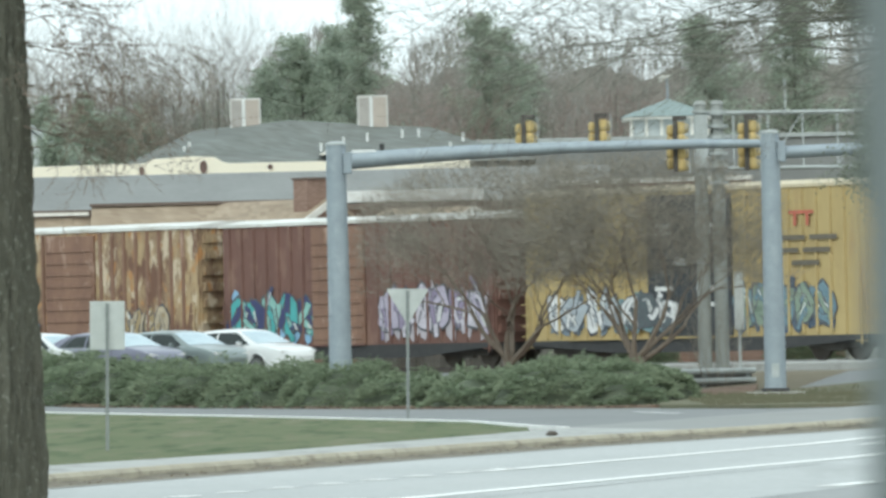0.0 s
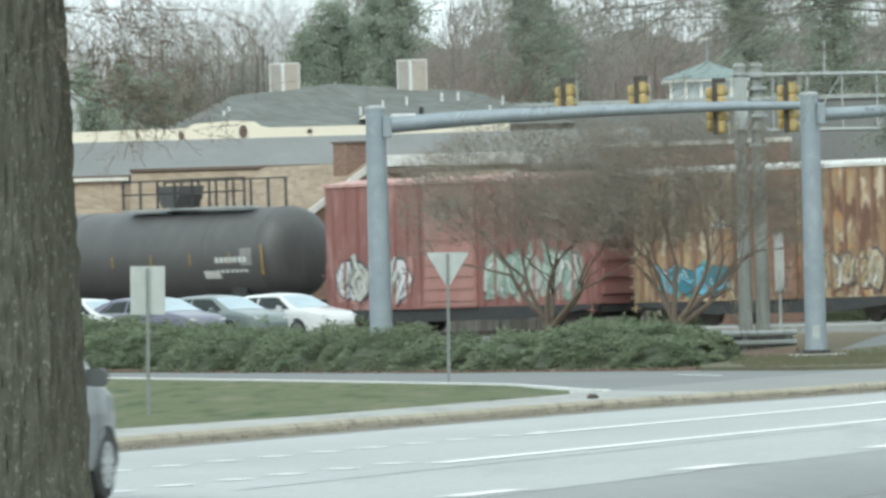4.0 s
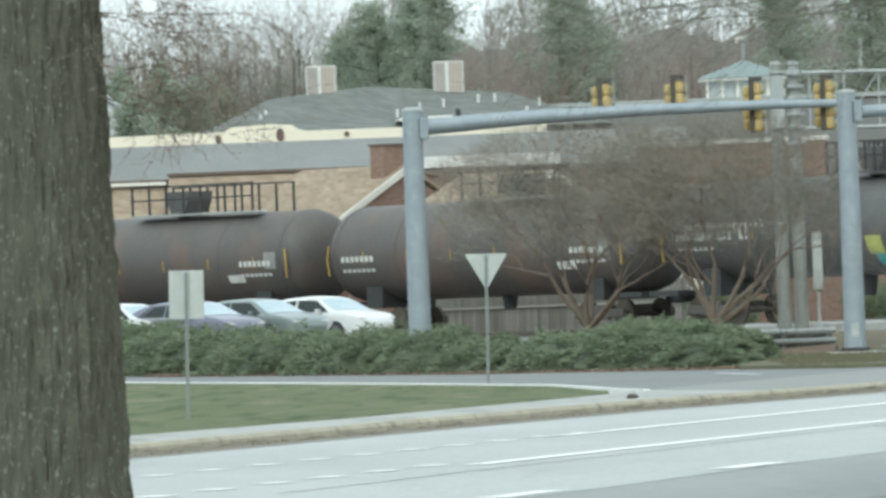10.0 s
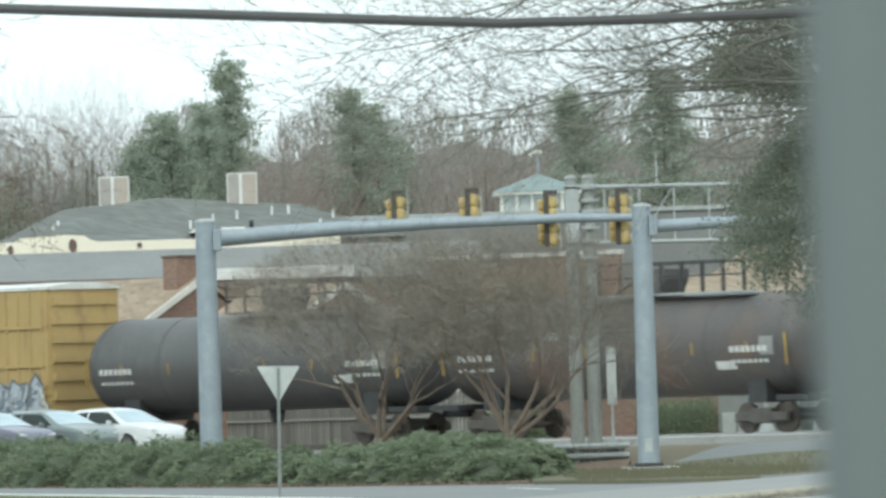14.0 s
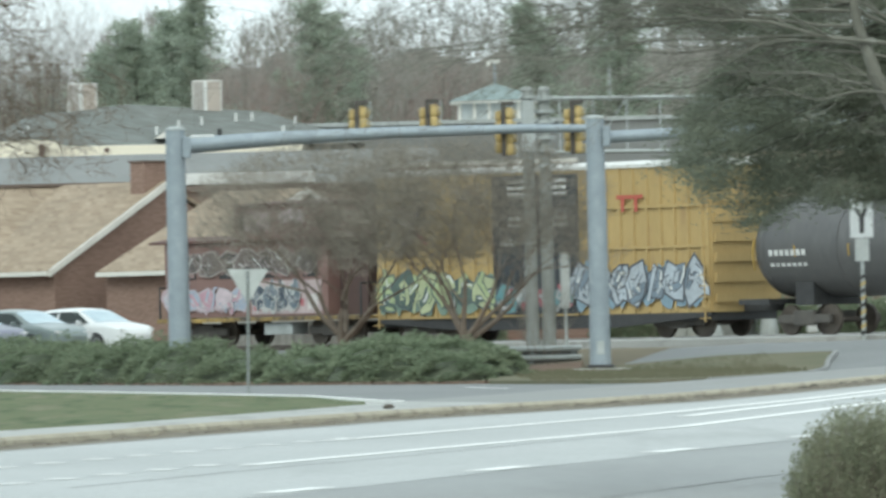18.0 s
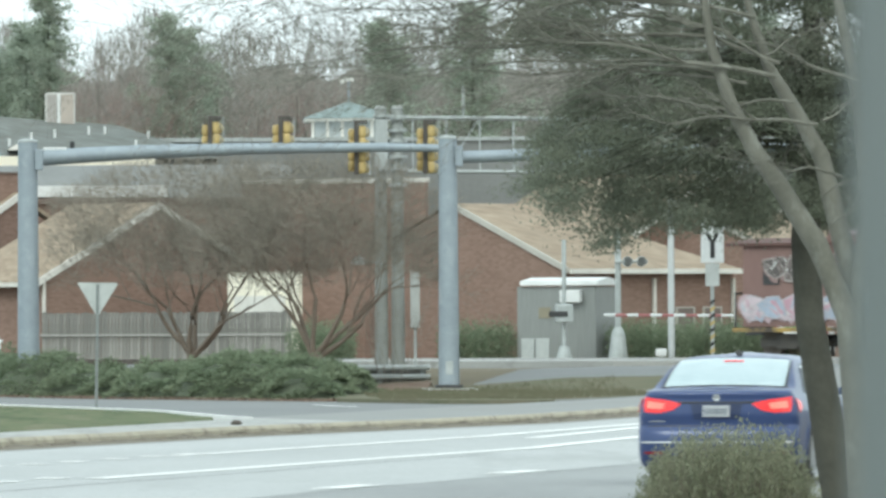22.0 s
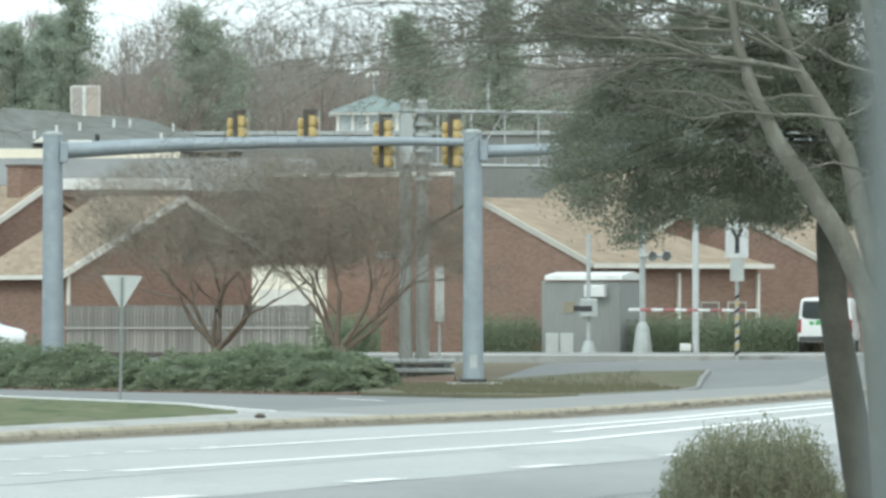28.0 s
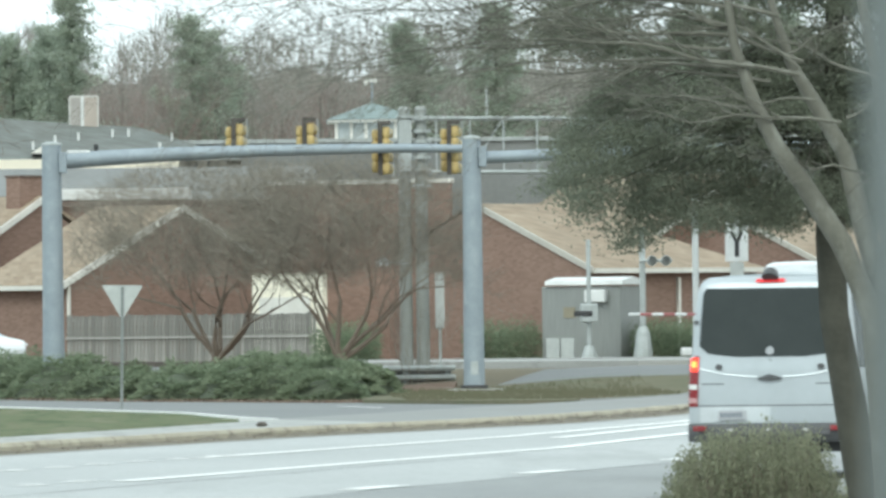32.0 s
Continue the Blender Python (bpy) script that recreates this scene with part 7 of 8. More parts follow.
    part("handle", sh.tail_patch([(-0.13, 1.165), (0.0, 1.15), (0.13, 1.165), (0.15, 1.19), (0.0, 1.235), (-0.15, 1.19)], 0.03), PLASTIC, car)
    part("badge", sh.tail_patch(oval(0, 1.51, 0.05, 0.05), 0.02, 0.0), ALLOY, car)
    part("bumper", Geo().loft([[(x, y + 0.13 * (abs(x) / 0.99) ** 5, z) for y, z in ((-0.9, 0.44), (-1.05, 0.45), (-1.085, 0.5), (-1.085, 0.6), (-1.04, 0.66), (-0.9, 0.66))] for x in [0.99 * math.sin((j / 24 - 0.5) * math.pi) for j in range(25)]]), PLASTIC, car, smooth=40)
    part("bumper_step", Geo().box(-0.74, 0.74, -1.1, -1.07, 0.52, 0.56, 0.01), mat("bumper_grey", (0.12, 0.12, 0.125)), car)
    # paler strip: the light around the plate is put into its colour
    part("plate_recess", sh.tail_strip(-0.84, 0.0, 0.67, 0.855, 0.003), mat("recess_grey", (0.62, 0.66, 0.68), rough=0.35, bump=0), car)
    pl = part("number_plate", Geo().box(-0.62, -0.29, -1.0, -0.975, 0.7, 0.82, 0.006), PLATE, car)
    for j in range(6):
        part("plate_bar", Geo().box(-0.59 + 0.045 * j, -0.56 + 0.045 * j, -1.004, -1.001, 0.73, 0.79), PLATEBAR, pl)
    for x in (-0.45, 0.0, 0.45):
        part("bumper_lamp", Geo().box(x - 0.035, x + 0.035, -1.105, -1.084, 0.57, 0.6, 0.004), CLEAR, car)
    part("brake_lamp", sh.tail_strip(-0.17, 0.17, 2.31, 2.35, 0.02), TAILON, car)
    part("camera_pod", Geo().tube([(0, -0.9, 2.36), (0, -0.86, 2.42), (0, -0.8, 2.45)], [0.1, 0.09, 0.04], 12), PLASTIC, car, smooth=60)
    ac = [(-0.5, 0.0), (-0.5, 0.08), (-0.46, 0.13), (-0.38, 0.16), (0, 0.175), (0.38, 0.16), (0.46, 0.13), (0.5, 0.08), (0.5, 0.0)]
    part("roof_unit", Geo().loft([[(x * s, y, 2.4 + z * s) for x, z in ac] for y, s in ((0.6, 0.7), (0.7, 0.86), (0.9, 0.94), (2.2, 0.94), (2.4, 0.86), (2.55, 0.7))]), mat("roof_unit_white", (0.74, 0.76, 0.77), rough=0.4, bump=0), car, "white roof air-conditioning unit", 50)
    part("tow_frame", Geo().box(-0.3, 0.3, -0.95, -0.8, 0.34, 0.44, 0.02).tube([(-0.55, -0.98, 0.28), (-0.55, -0.9, 0.46)], 0.03, 6).tube([(0.55, -0.98, 0.28), (0.55, -0.9, 0.46)], 0.03, 6), BLACK, car)
    part("undertray", Geo().box(-0.85, 0.85, -0.8, 4.4, 0.32, 0.45), BLACK, car)
    return car


def resized(car, k):
    """Make a whole car larger about the point under its rear axle."""
    done = set()
    for ob in [*car.children, *[c for o in car.children for c in o.children]]:
        ob.location = ob.location * k
        if ob.data.name not in done:
            done.add(ob.data.name)
            ob.data.transform(Matrix.Scale(k, 4))
    return car


P_GREY, P_BLUE = car_paint("paint_grey", (0.17, 0.185, 0.195), 0.4, 0.4), car_paint("paint_blue", (0.034, 0.058, 0.16), 0.1, 0.32)
P_SILV, P_WHITE = car_paint("paint_silver", (0.68, 0.705, 0.72), 0.3, 0.32), car_paint("paint_white", (0.74, 0.75, 0.75), 0.0)
P_VAN, P_DARK = car_paint("paint_pale_silver", (0.47, 0.51, 0.535), 0.25, 0.4), car_paint("paint_charcoal", (0.08, 0.085, 0.11), 0.4)
minivan_ob = minivan(Matrix.Identity(4), P_GREY)
blue_ob = resized(sedan("blue_sedan", Matrix.Identity(4), "dark blue sedan with lit tail lights", P_BLUE, True, 0), 1.01)
silver_ob = sedan("silver_sedan", Matrix.Identity(4), "silver sedan with red tail lights", P_SILV, False, 1)
van_ob = panel_van(Matrix.Identity(4), P_VAN, 1.0, "pale silver passenger van with lit rear lights and roof unit")
panel_van(pose(21.3, 277, 0.815, 0, 0, -8), P_WHITE, 0.72, "small white delivery van with green lettering bars", False, True)
# parked cars
P_LAV = car_paint("paint_lavender_grey", (0.2, 0.2, 0.26), 0.3)
P_SAGE = car_paint("paint_sage_grey", (0.24, 0.28, 0.275), 0.3)
for x, y, rz, pm, lab in ((-7.2, 279, -132, P_WHITE, "white parked sedan behind the junipers"), (-9.2, 277.4, -132, P_SAGE, "pale grey-green parked sedan with a bright windscreen"), (-11.1, 275.7, -132, P_LAV, "lavender-grey parked sedan with a bright windscreen"), (-13.2, 277.5, -132, P_WHITE, "white parked sedan beside the lavender one")):
    sedan("parked_sedan", pose(x, y, 0.011 + ground(x, y), 0, 0, rz), lab, pm, detail=False, glass=GLASSW, group="parked cars")

P_MID = car_paint("paint_mid_blue", (0.05, 0.1, 0.23), 0.3)
side_ob = sedan("blue_car", Matrix.Identity(4), "mid-blue car facing out of the side street", P_MID, detail=False)
part("grille", Geo().box(-0.45, 0.45, 3.74, 3.8, 0.42, 0.58, 0.01), PLASTIC, side_ob)
fp = part("number_plate", Geo().box(-0.17, 0.17, 3.8, 3.825, 0.5, 0.6, 0.004), PLATE, side_ob)
for k in range(6):
    part("plate_bar", Geo().box(-0.135 + 0.047 * k, -0.105 + 0.047 * k, 3.826, 3.83, 0.52, 0.58), PLATEBAR, fp)


def drive(car, rows, off, heading=HEADING):
    """rows: seconds and metres along the lane."""
    out = []
    for t, s in rows:
        p = LANE_O + LANE * s + LANE_N * (off(t) if callable(off) else off)
        out.append((t, pose(p.x, p.y, 0.004, 0, 0, heading(t) if callable(heading) else heading)))
    walk(car, out)


def roll_wheels(car, rows, t0, t1):
    """Turn the wheels while the car is near, by the way it has gone."""
    ts, ss = [r[0] for r in rows], [r[1] for r in rows]
    for wh in [o for o in car.children if o.name.startswith("wheel") and not o.name.startswith("wheel_arch")]:
        x, y, r = wh.location
        keys = []
        n = int((t1 - t0) * 30)
        base = float(np.interp(t0, ts, ss))
        for i in range(n + 1):
            t = t0 + i / 30
            keys.append((t, pose(x, y, r, -math.degrees((float(np.interp(t, ts, ss)) - base) / r) % 360 - 180, 0, 0)))
        keys = [(0, keys[0][1])] * (t0 > 0) + keys + [(32, keys[-1][1])] * (t1 < 32)
        walk(wh, keys)


def move_cars():
    rows = [(0, -68), (2.75, -34), (5.5, 1.5), (6, 7.9), (6.5, 13.8), (7, 19.7), (7.5, 25.2), (12, 76), (17, 132), (32, 150)]
    drive(minivan_ob, rows, -0.54)
    roll_wheels(minivan_ob, rows, 5.0, 8.0)
    rows = [(0, -305), (10, -168), (18, -64.5), (20, -36.4), (20.5, -28.3), (21, -20.3), (21.5, -12.2), (22, -4.0), (22.5, 4.1), (25, 46), (30, 132), (32, 150)]
    drive(blue_ob, rows, 8.55)
    roll_wheels(blue_ob, rows, 19.3, 22.8)
    rows = [(0, -390), (12, -205), (20, -80), (24, -23.2), (24.3, -18.6), (24.5, -15.6), (26.5, 16.2), (27, 25.1), (30, 69), (32, 98)]
    drive(silver_ob, rows, lambda t: 6.18 - 0.35 * min(max((t - 24) / 2.5, 0), 1))
    roll_wheels(silver_ob, rows, 23.3, 27.2)
    rows = [(0, -390), (15, -200), (24, -89), (28, -51.2), (29, -38.6), (29.5, -31.9), (30, -25.8), (30.3, -22.2), (30.5, -19.9), (31, -13.6), (31.5, -7.7), (32, -1.6)]
    drive(van_ob, rows, 8.5, lambda t: -13.66 - 2.7 * min(max((t - 28.8) / 1.6, 0), 1))
    roll_wheels(van_ob, rows, 28.4, 32.0)
    walk(side_ob, [(t, pose(x, y, ground(x, y) + 0.02, 0, 0, rz)) for t, x, y, rz in ((0, 62, 254, 85), (26, 44, 257, 85), (28, 26, 268.5, 115), (28.6, 23.2, 271.0, 142), (29.2, 22.7, 271.3, 150), (30, 22.4, 271.4, 151), (30.8, 22.3, 271.3, 151), (32, 22.3, 271.3, 151))])

# ---------------- plants ----------------
class Twigs:
    """Many thin branches and leaves gathered into two meshes: wood and fine growth."""

    def __init__(self, seed):
        self.rnd = random.Random(seed)
        self.wood, self.fine, self.tips = Geo(), Geo(), []

    def twig(self, a, b, r):
        """A three-sided sliver from a to b."""
        d = b - a
        s = d.orthogonal().normalized() * r
        t = d.cross(s).normalized() * r
        k = len(self.fine.v)
        self.fine.v += [tuple(a + s), tuple(a - 0.5 * s + 0.87 * t), tuple(a - 0.5 * s - 0.87 * t), tuple(b)]
        self.fine.f += [(k, k + 1, k + 3), (k + 1, k + 2, k + 3), (k + 2, k, k + 3)]

    def leaf(self, c, size, up=0.4):
        r = self.rnd
        d = Vector((r.gauss(0, 1), r.gauss(0, 1), r.gauss(0, 1) + up)).normalized()
        s = d.orthogonal().normalized()
        s.rotate(Matrix.Rotation(r.uniform(0, 6.28), 3, d))
        k = len(self.fine.v)
        w = size * 0.28
        self.fine.v += [tuple(c - d * size * 0.5), tuple(c + s * w), tuple(c + d * size * 0.5), tuple(c - s * w)]
        self.fine.f += [(k, k + 1, k + 2), (k, k + 2, k + 3)]

    def grow(self, p, d, length, r, level, kids, spread=0.6, rise=0.25, thin=0.014, ratio=0.62, steps=4, curl=0.18, start=0.3):
        rnd = self.rnd
        pts, rad = [p.copy()], [r]
        d = d.normalized()
        for i in range(steps):
            d = (d + Vector((rnd.gauss(0, curl), rnd.gauss(0, curl), rnd.gauss(0, curl) + rise * 0.25))).normalized()
            p = p + d * (length / steps)
            pts.append(p.copy())
            rad.append(r * (1 - 0.65 * (i + 1) / steps))
        if r > thin:
            self.wood.tube(pts, rad, 6 if r > 0.05 else 4, False)
        else:
            for a, b in zip(pts, pts[1:]):
                self.twig(a, b, r)
        self.tips.append(pts[-1])
        if level == 0:
            return
        for k in range(kids):
            f = start + (1 - start) * (k + rnd.random()) / kids
            i = min(int(f * steps), steps - 1)
            q = pts[i].lerp(pts[i + 1], f * steps - i)
            ax = Vector((rnd.gauss(0, 1), rnd.gauss(0, 1), rnd.gauss(0, 0.6))).normalized()
            nd = (d * 0.75 + ax * spread + Vector((0, 0, rise))).normalized()
            self.grow(q, nd, length * ratio * rnd.uniform(0.7, 1.15), max(rad[i] * 0.58, 0.0025), level - 1, kids, spread, rise, thin, ratio, 3, curl, start)


def planted(name, tw, m, label, category, wood_m, fine_m, group="", fine_name="crown", wood_name="trunk"):
    t = thing(name, m, label, category, group)
    if tw.wood.v:
        part(wood_name, tw.wood, wood_m, t, smooth=50)
    if tw.fine.v:
        part(fine_name, tw.fine, fine_m, t)
    return t


# big trunk close by
g = Geo()
rings = []
n = 220
for i in range(150):
    z = -0.3 + i * 0.04
    row = []
    for k in range(n):
        a = 2 * math.pi * k / n
        c, s = math.cos(a), math.sin(a)
        ridge = noise.fractal(Vector((c * 9, s * 9, z * 3.0)), 1.0, 2.0, 5) * 0.022
        ridge += abs(noise.noise(Vector((c * 19, s * 19, z * 5.5)))) * 0.035
        r = 0.375 + 0.03 * math.exp(-z * 1.2) - 0.012 * z + ridge
        row.append((c * r - 0.012 * z, s * r, z))
    rings.append(row)
oak = thing("oak_tree", pose(-2.36, 45, 0), "large tree trunk with deeply furrowed grey-brown bark", "tree")
part("trunk", g.loft(rings), BARK, oak, smooth=60)
tw = Twigs(8)
for i in range(52):
    z = tw.rnd.uniform(2.75, 4.6)
    side = 1 if i % 3 else -1
    tw.grow(Vector((0.3 * side, tw.rnd.uniform(-0.2, 0.2), z)), Vector((side, tw.rnd.uniform(-0.4, 0.4), tw.rnd.uniform(-0.35, 0.15))), tw.rnd.uniform(0.3, 0.62 if i < 36 else 0.85), 0.006, 3, 4, 0.7, -0.12, 0.012, 0.62, 4, 0.2, 0.2)
part("crown", tw.fine, BARK_M, oak)

# bare tree beside the road
tw = Twigs(21)
stems = [([(7.72, 88, -1.3), (7.56, 88, 0.9), (7.47, 88, 1.9), (7.14, 88, 2.68), (6.74, 88, 3.31), (6.46, 88, 3.72), (6.22, 88, 4.2), (6.02, 88, 4.81), (5.94, 88, 5.4), (5.8, 88, 6.4)], [0.19, 0.155, 0.135, 0.12, 0.1, 0.088, 0.074, 0.056, 0.042, 0.02]),
         ([(7.6, 88.2, 1.2), (7.52, 88.3, 2.4), (7.41, 88.4, 2.83), (7.23, 88.5, 3.63), (6.91, 88.6, 4.2), (6.67, 88.6, 4.6), (6.51, 88.6, 5.1), (6.2, 88.6, 6.2)], [0.13, 0.12, 0.11, 0.095, 0.08, 0.06, 0.045, 0.02]),
         ([(7.5, 88, 1.8), (7.72, 88.3, 3.0), (7.62, 88.4, 4.2), (7.4, 88.5, 5.4), (7.3, 88.6, 6.6)], [0.1, 0.085, 0.07, 0.05, 0.02])]
for pts, rad in stems:
    tw.wood.tube(pts, rad, 12, True)


def limb(start, reach, lift, droop, r, seed):
    """A long thin limb that leaves the stem rising, runs level and ends in drooping, forked tips."""
    rnd = random.Random(seed)
    n = 14
    pts, rad = [], []
    for i in range(n + 1):
        u = i / n
        wav = 0.07 * math.sin(u * 7 + seed) + 0.04 * math.sin(u * 17 + seed * 2)
        pts.append(Vector((start[0] - reach * u, start[1] + 0.5 * math.sin(seed * 1.7) * u, start[2] + lift * math.sin(u * 1.9) - droop * u * u + wav * u ** 0.5)))
        rad.append(r * (1 - 0.8 * u))
    tw.wood.tube(pts, rad, 6, False)
    for i in range(4, n + 1):
        for j in range(2):
            d = (pts[i] - pts[i - 1]).normalized() + Vector((0, rnd.uniform(-0.5, 0.5), rnd.choice((-0.55, 0.5, 0.7)) * rnd.uniform(0.5, 1.2)))
            tw.grow(pts[i], d, reach * rnd.uniform(0.12, 0.3), max(rad[i] * 0.6, 0.006), 3 if reach > 2.8 and i > 9 else 2, 3, 0.5, 0.05, 0.008, 0.6, 6, 0.1, 0.3)


for k, (x, z, reach, lift, droop, r) in enumerate(((6.71, 4.47, 3.3, 0.4, 0.1, 0.03), (6.75, 4.61, 2.9, 0.75, 0.15, 0.026), (6.22, 4.13, 2.5, 0.2, 0.15, 0.022), (7.15, 3.96, 2.3, 0.05, -0.1, 0.024), (6.1, 4.5, 2.6, 0.3, 0.75, 0.024), (5.98, 5.0, 2.9, 0.35, 0.55, 0.026), (6.5, 5.1, 3.4, 0.5, 0.6, 0.028), (6.0, 5.3, 3.0, 0.2, 0.9, 0.024), (6.3, 5.6, 3.6, 0.3, 1.1, 0.026), (5.9, 5.7, 3.2, 0.4, 0.5, 0.024), (6.7, 4.55, 1.5, 0.6, 0.0, 0.02), (7.4, 3.4, 1.2, 0.2, 0.1, 0.018), (6.9, 4.2, 1.7, 0.1, 0.2, 0.02), (7.6, 4.4, 1.9, 0.5, 0.1, 0.024), (5.95, 5.9, 3.8, 0.2, 0.9, 0.024), (6.3, 6.0, 2.6, 0.5, 0.3, 0.022), (5.95, 5.2, 4.6, 0.25, 0.35, 0.022), (5.9, 5.5, 5.2, 0.3, 0.6, 0.022), (5.85, 5.8, 5.4, 0.3, 0.9, 0.022), (6.0, 4.9, 3.9, 0.2, 0.3, 0.02), (6.1, 6.2, 5.0, 0.2, 1.1, 0.022), (6.0, 4.75, 4.6, 0.25, 0.45, 0.022), (6.2, 4.6, 4.9, 0.1, 0.3, 0.02), (6.4, 4.4, 4.2, 0.3, 0.25, 0.02), (6.1, 4.9, 5.2, 0.1, 0.55, 0.022))):
    limb((x, 88, z), reach, lift, droop, r, k + 3)
for k, (x, z, reach) in enumerate(((7.2, 3.2, -0.9), (7.3, 2.9, -0.7), (7.2, 4.0, -1.0), (6.6, 4.7, -1.2))):
    limb((x, 88, z), reach, 0.35, 0.0, 0.015, k + 40)
for g in (tw.wood, tw.fine):
    g.v = [(-0.3 + 0.895 * (x + 0.3), -8 + 0.895 * (y + 8), 1.83 + 0.895 * (z - 1.83)) for x, y, z in g.v]
planted("bare_tree", tw, Matrix.Identity(4), "leafless grey-barked tree with arching branches", "tree", BARK_P, BARK_P)

# dark evergreen behind it
tw = Twigs(33)
tw.wood.tube([(8.06, 94.5, -1.4), (7.72, 94.5, 0.9), (7.55, 94.5, 1.9), (7.52, 94.6, 2.8), (7.6, 94.6, 4.2), (7.6, 94.6, 6.5)], [0.22, 0.19, 0.17, 0.17, 0.14, 0.06], 10)
outline = [(4.28, 3.2), (4.42, 3.7), (4.6, 4.06), (4.95, 4.6), (4.5, 4.85), (4.2, 5.2), (4.5, 5.7), (4.8, 7.0), (8.9, 7.0), (8.8, 3.1), (7.6, 2.9), (7.2, 3.15), (6.9, 2.8), (6.5, 3.1), (6.2, 2.68), (5.95, 3.1), (5.6, 2.95), (5.25, 2.68), (5.05, 3.2), (4.75, 3.05), (4.5, 3.4)]


def inside(x, z, poly):
    hit = False
    for (x0, z0), (x1, z1) in zip(poly, poly[1:] + poly[:1]):
        if (z0 > z) != (z1 > z) and x < (x1 - x0) * (z - z0) / (z1 - z0) + x0:
            hit = not hit
    return hit


count = 0
while count < 1120:
    x, z = tw.rnd.uniform(4, 9), tw.rnd.uniform(2.7, 7)
    if not inside(x, z, outline):
        continue
    dens = noise.noise(Vector((x * 1.5, z * 2.0, 3))) + 0.4 * noise.noise(Vector((x * 4, z * 5, 8)))
    if dens < -0.56 + 0.3 * max(0, min((5.0 - x) / 0.8, 1)) + 0.3 * max(0, min((z - 4.6) / 0.8, 1)):
        continue
    count += 1
    c = Vector((x, 95 + tw.rnd.uniform(-1.6, 1.6), z))
    root = Vector((7.55, 94.6, min(z + 0.5, 6.4)))
    if count % 16 == 0:
        tw.wood.tube([root, root.lerp(c, 0.35) + Vector((0, 0, 0.22)), root.lerp(c, 0.7) + Vector((0, 0, 0.2)), c], [0.03, 0.02, 0.012, 0.004], 5, False)
    long, deep, high = tw.rnd.uniform(0.1, 0.22), tw.rnd.uniform(0.12, 0.25), tw.rnd.uniform(0.04, 0.09)
    for j in range(300):
        u = tw.rnd.gauss(0, 1)
        o = Vector((u * long, tw.rnd.gauss(0, deep), tw.rnd.gauss(0, high) - 0.12 * abs(u) * long + 0.1 * u * long))
        tw.leaf(c + o, tw.rnd.uniform(0.022, 0.048), -0.3)
for g in (tw.wood, tw.fine):
    g.v = [(-0.3 + 0.878 * (x + 0.3), -8 + 0.878 * (y + 8), 1.83 + 0.878 * (z - 1.83)) for x, y, z in g.v]
planted("evergreen_tree", tw, Matrix.Identity(4), "dark broadleaf evergreen with drooping clumps of leaves", "tree", BARK_D, LEAFD)

# round shrub at the kerb
def shrub(name, m, rx, ry, h, leaves, size, material, label, seed, group="", wood=True, flat=0.75, low=0.75):
    tw = Twigs(seed)
    r = tw.rnd
    if wood:
        for i in range(260):
            a = r.uniform(0, 6.28)
            e = r.uniform(0.2, 1.0)
            tw.twig(Vector((0.1 * math.cos(a), 0.1 * math.sin(a), 0)), Vector((rx * 0.95 * math.cos(a) * e, ry * 0.95 * math.sin(a) * e, h * math.sqrt(max(1 - e * e, 0.05)) * 1.04)), 0.005)
    for i in range(leaves):
        a, e = r.uniform(0, 6.28), math.sqrt(r.random())
        rad = 0.7 + 0.34 * r.random() + 0.14 * noise.noise(Vector((math.cos(a) * 2, math.sin(a) * 2, e * 3 + seed)))
        x, y = rx * e * math.cos(a) * rad, ry * e * math.sin(a) * rad
        z = h * (max(1 - e * e, 0) ** 0.5 * flat + (1 - flat)) * rad * r.uniform(low, 1.03)
        tw.leaf(Vector((x, y, max(z, 0.03))), r.uniform(0.7, 1.3) * size, 0.9)
    return planted(name, tw, m, label, "shrub", BARK_D, material, group, "foliage", "stems")


sh = thing("round_shrub", pose(4.28, 60, -0.75), "twiggy rounded green-brown shrub beside the road", "shrub")
tw = Twigs(4)
wood = Twigs(5)
for i in range(1500):
    r = tw.rnd
    a, e = r.uniform(0, 6.28), math.sqrt(r.random())
    top = 1.82 * (1 - e ** 4.5) ** 0.5 * (0.87 + 0.13 * r.random() ** 1.3 + 0.07 * noise.noise(Vector((math.cos(a) * e * 2.6, math.sin(a) * e * 2.6, 4))))
    tip = Vector((0.83 * e * math.cos(a), 0.75 * e * math.sin(a), max(top, 0.5)))
    low = Vector((tip.x * 0.35, tip.y * 0.35, 0.1))
    mid = low.lerp(tip, 0.6) + Vector((tip.x * 0.18, tip.y * 0.18, 0))
    wood.twig(low, mid, 0.007)
    wood.twig(mid, tip, 0.004)
    d = (tip - mid).normalized()
    for j in range(36):
        u = r.random() ** 0.7
        q = mid.lerp(tip, u) + Vector((r.gauss(0, 0.022), r.gauss(0, 0.022), r.gauss(0, 0.02)))
        ld = (d + Vector((r.gauss(0, 0.5), r.gauss(0, 0.5), 0.5))).normalized()
        s_ = ld.orthogonal().normalized()
        s_.rotate(Matrix.Rotation(r.uniform(0, 6.28), 3, ld))
        k, ln = len(tw.fine.v), r.uniform(0.017, 0.034)
        tw.fine.v += [tuple(q), tuple(q + ld * ln * 0.5 + s_ * ln * 0.25), tuple(q + ld * ln), tuple(q + ld * ln * 0.5 - s_ * ln * 0.25)]
        tw.fine.f += [(k, k + 1, k + 2), (k, k + 2, k + 3)]
part("branchwork", wood.fine, BARK_M, sh, "thin brown twigs")
part("foliage", tw.fine, BOXLEAF, sh)

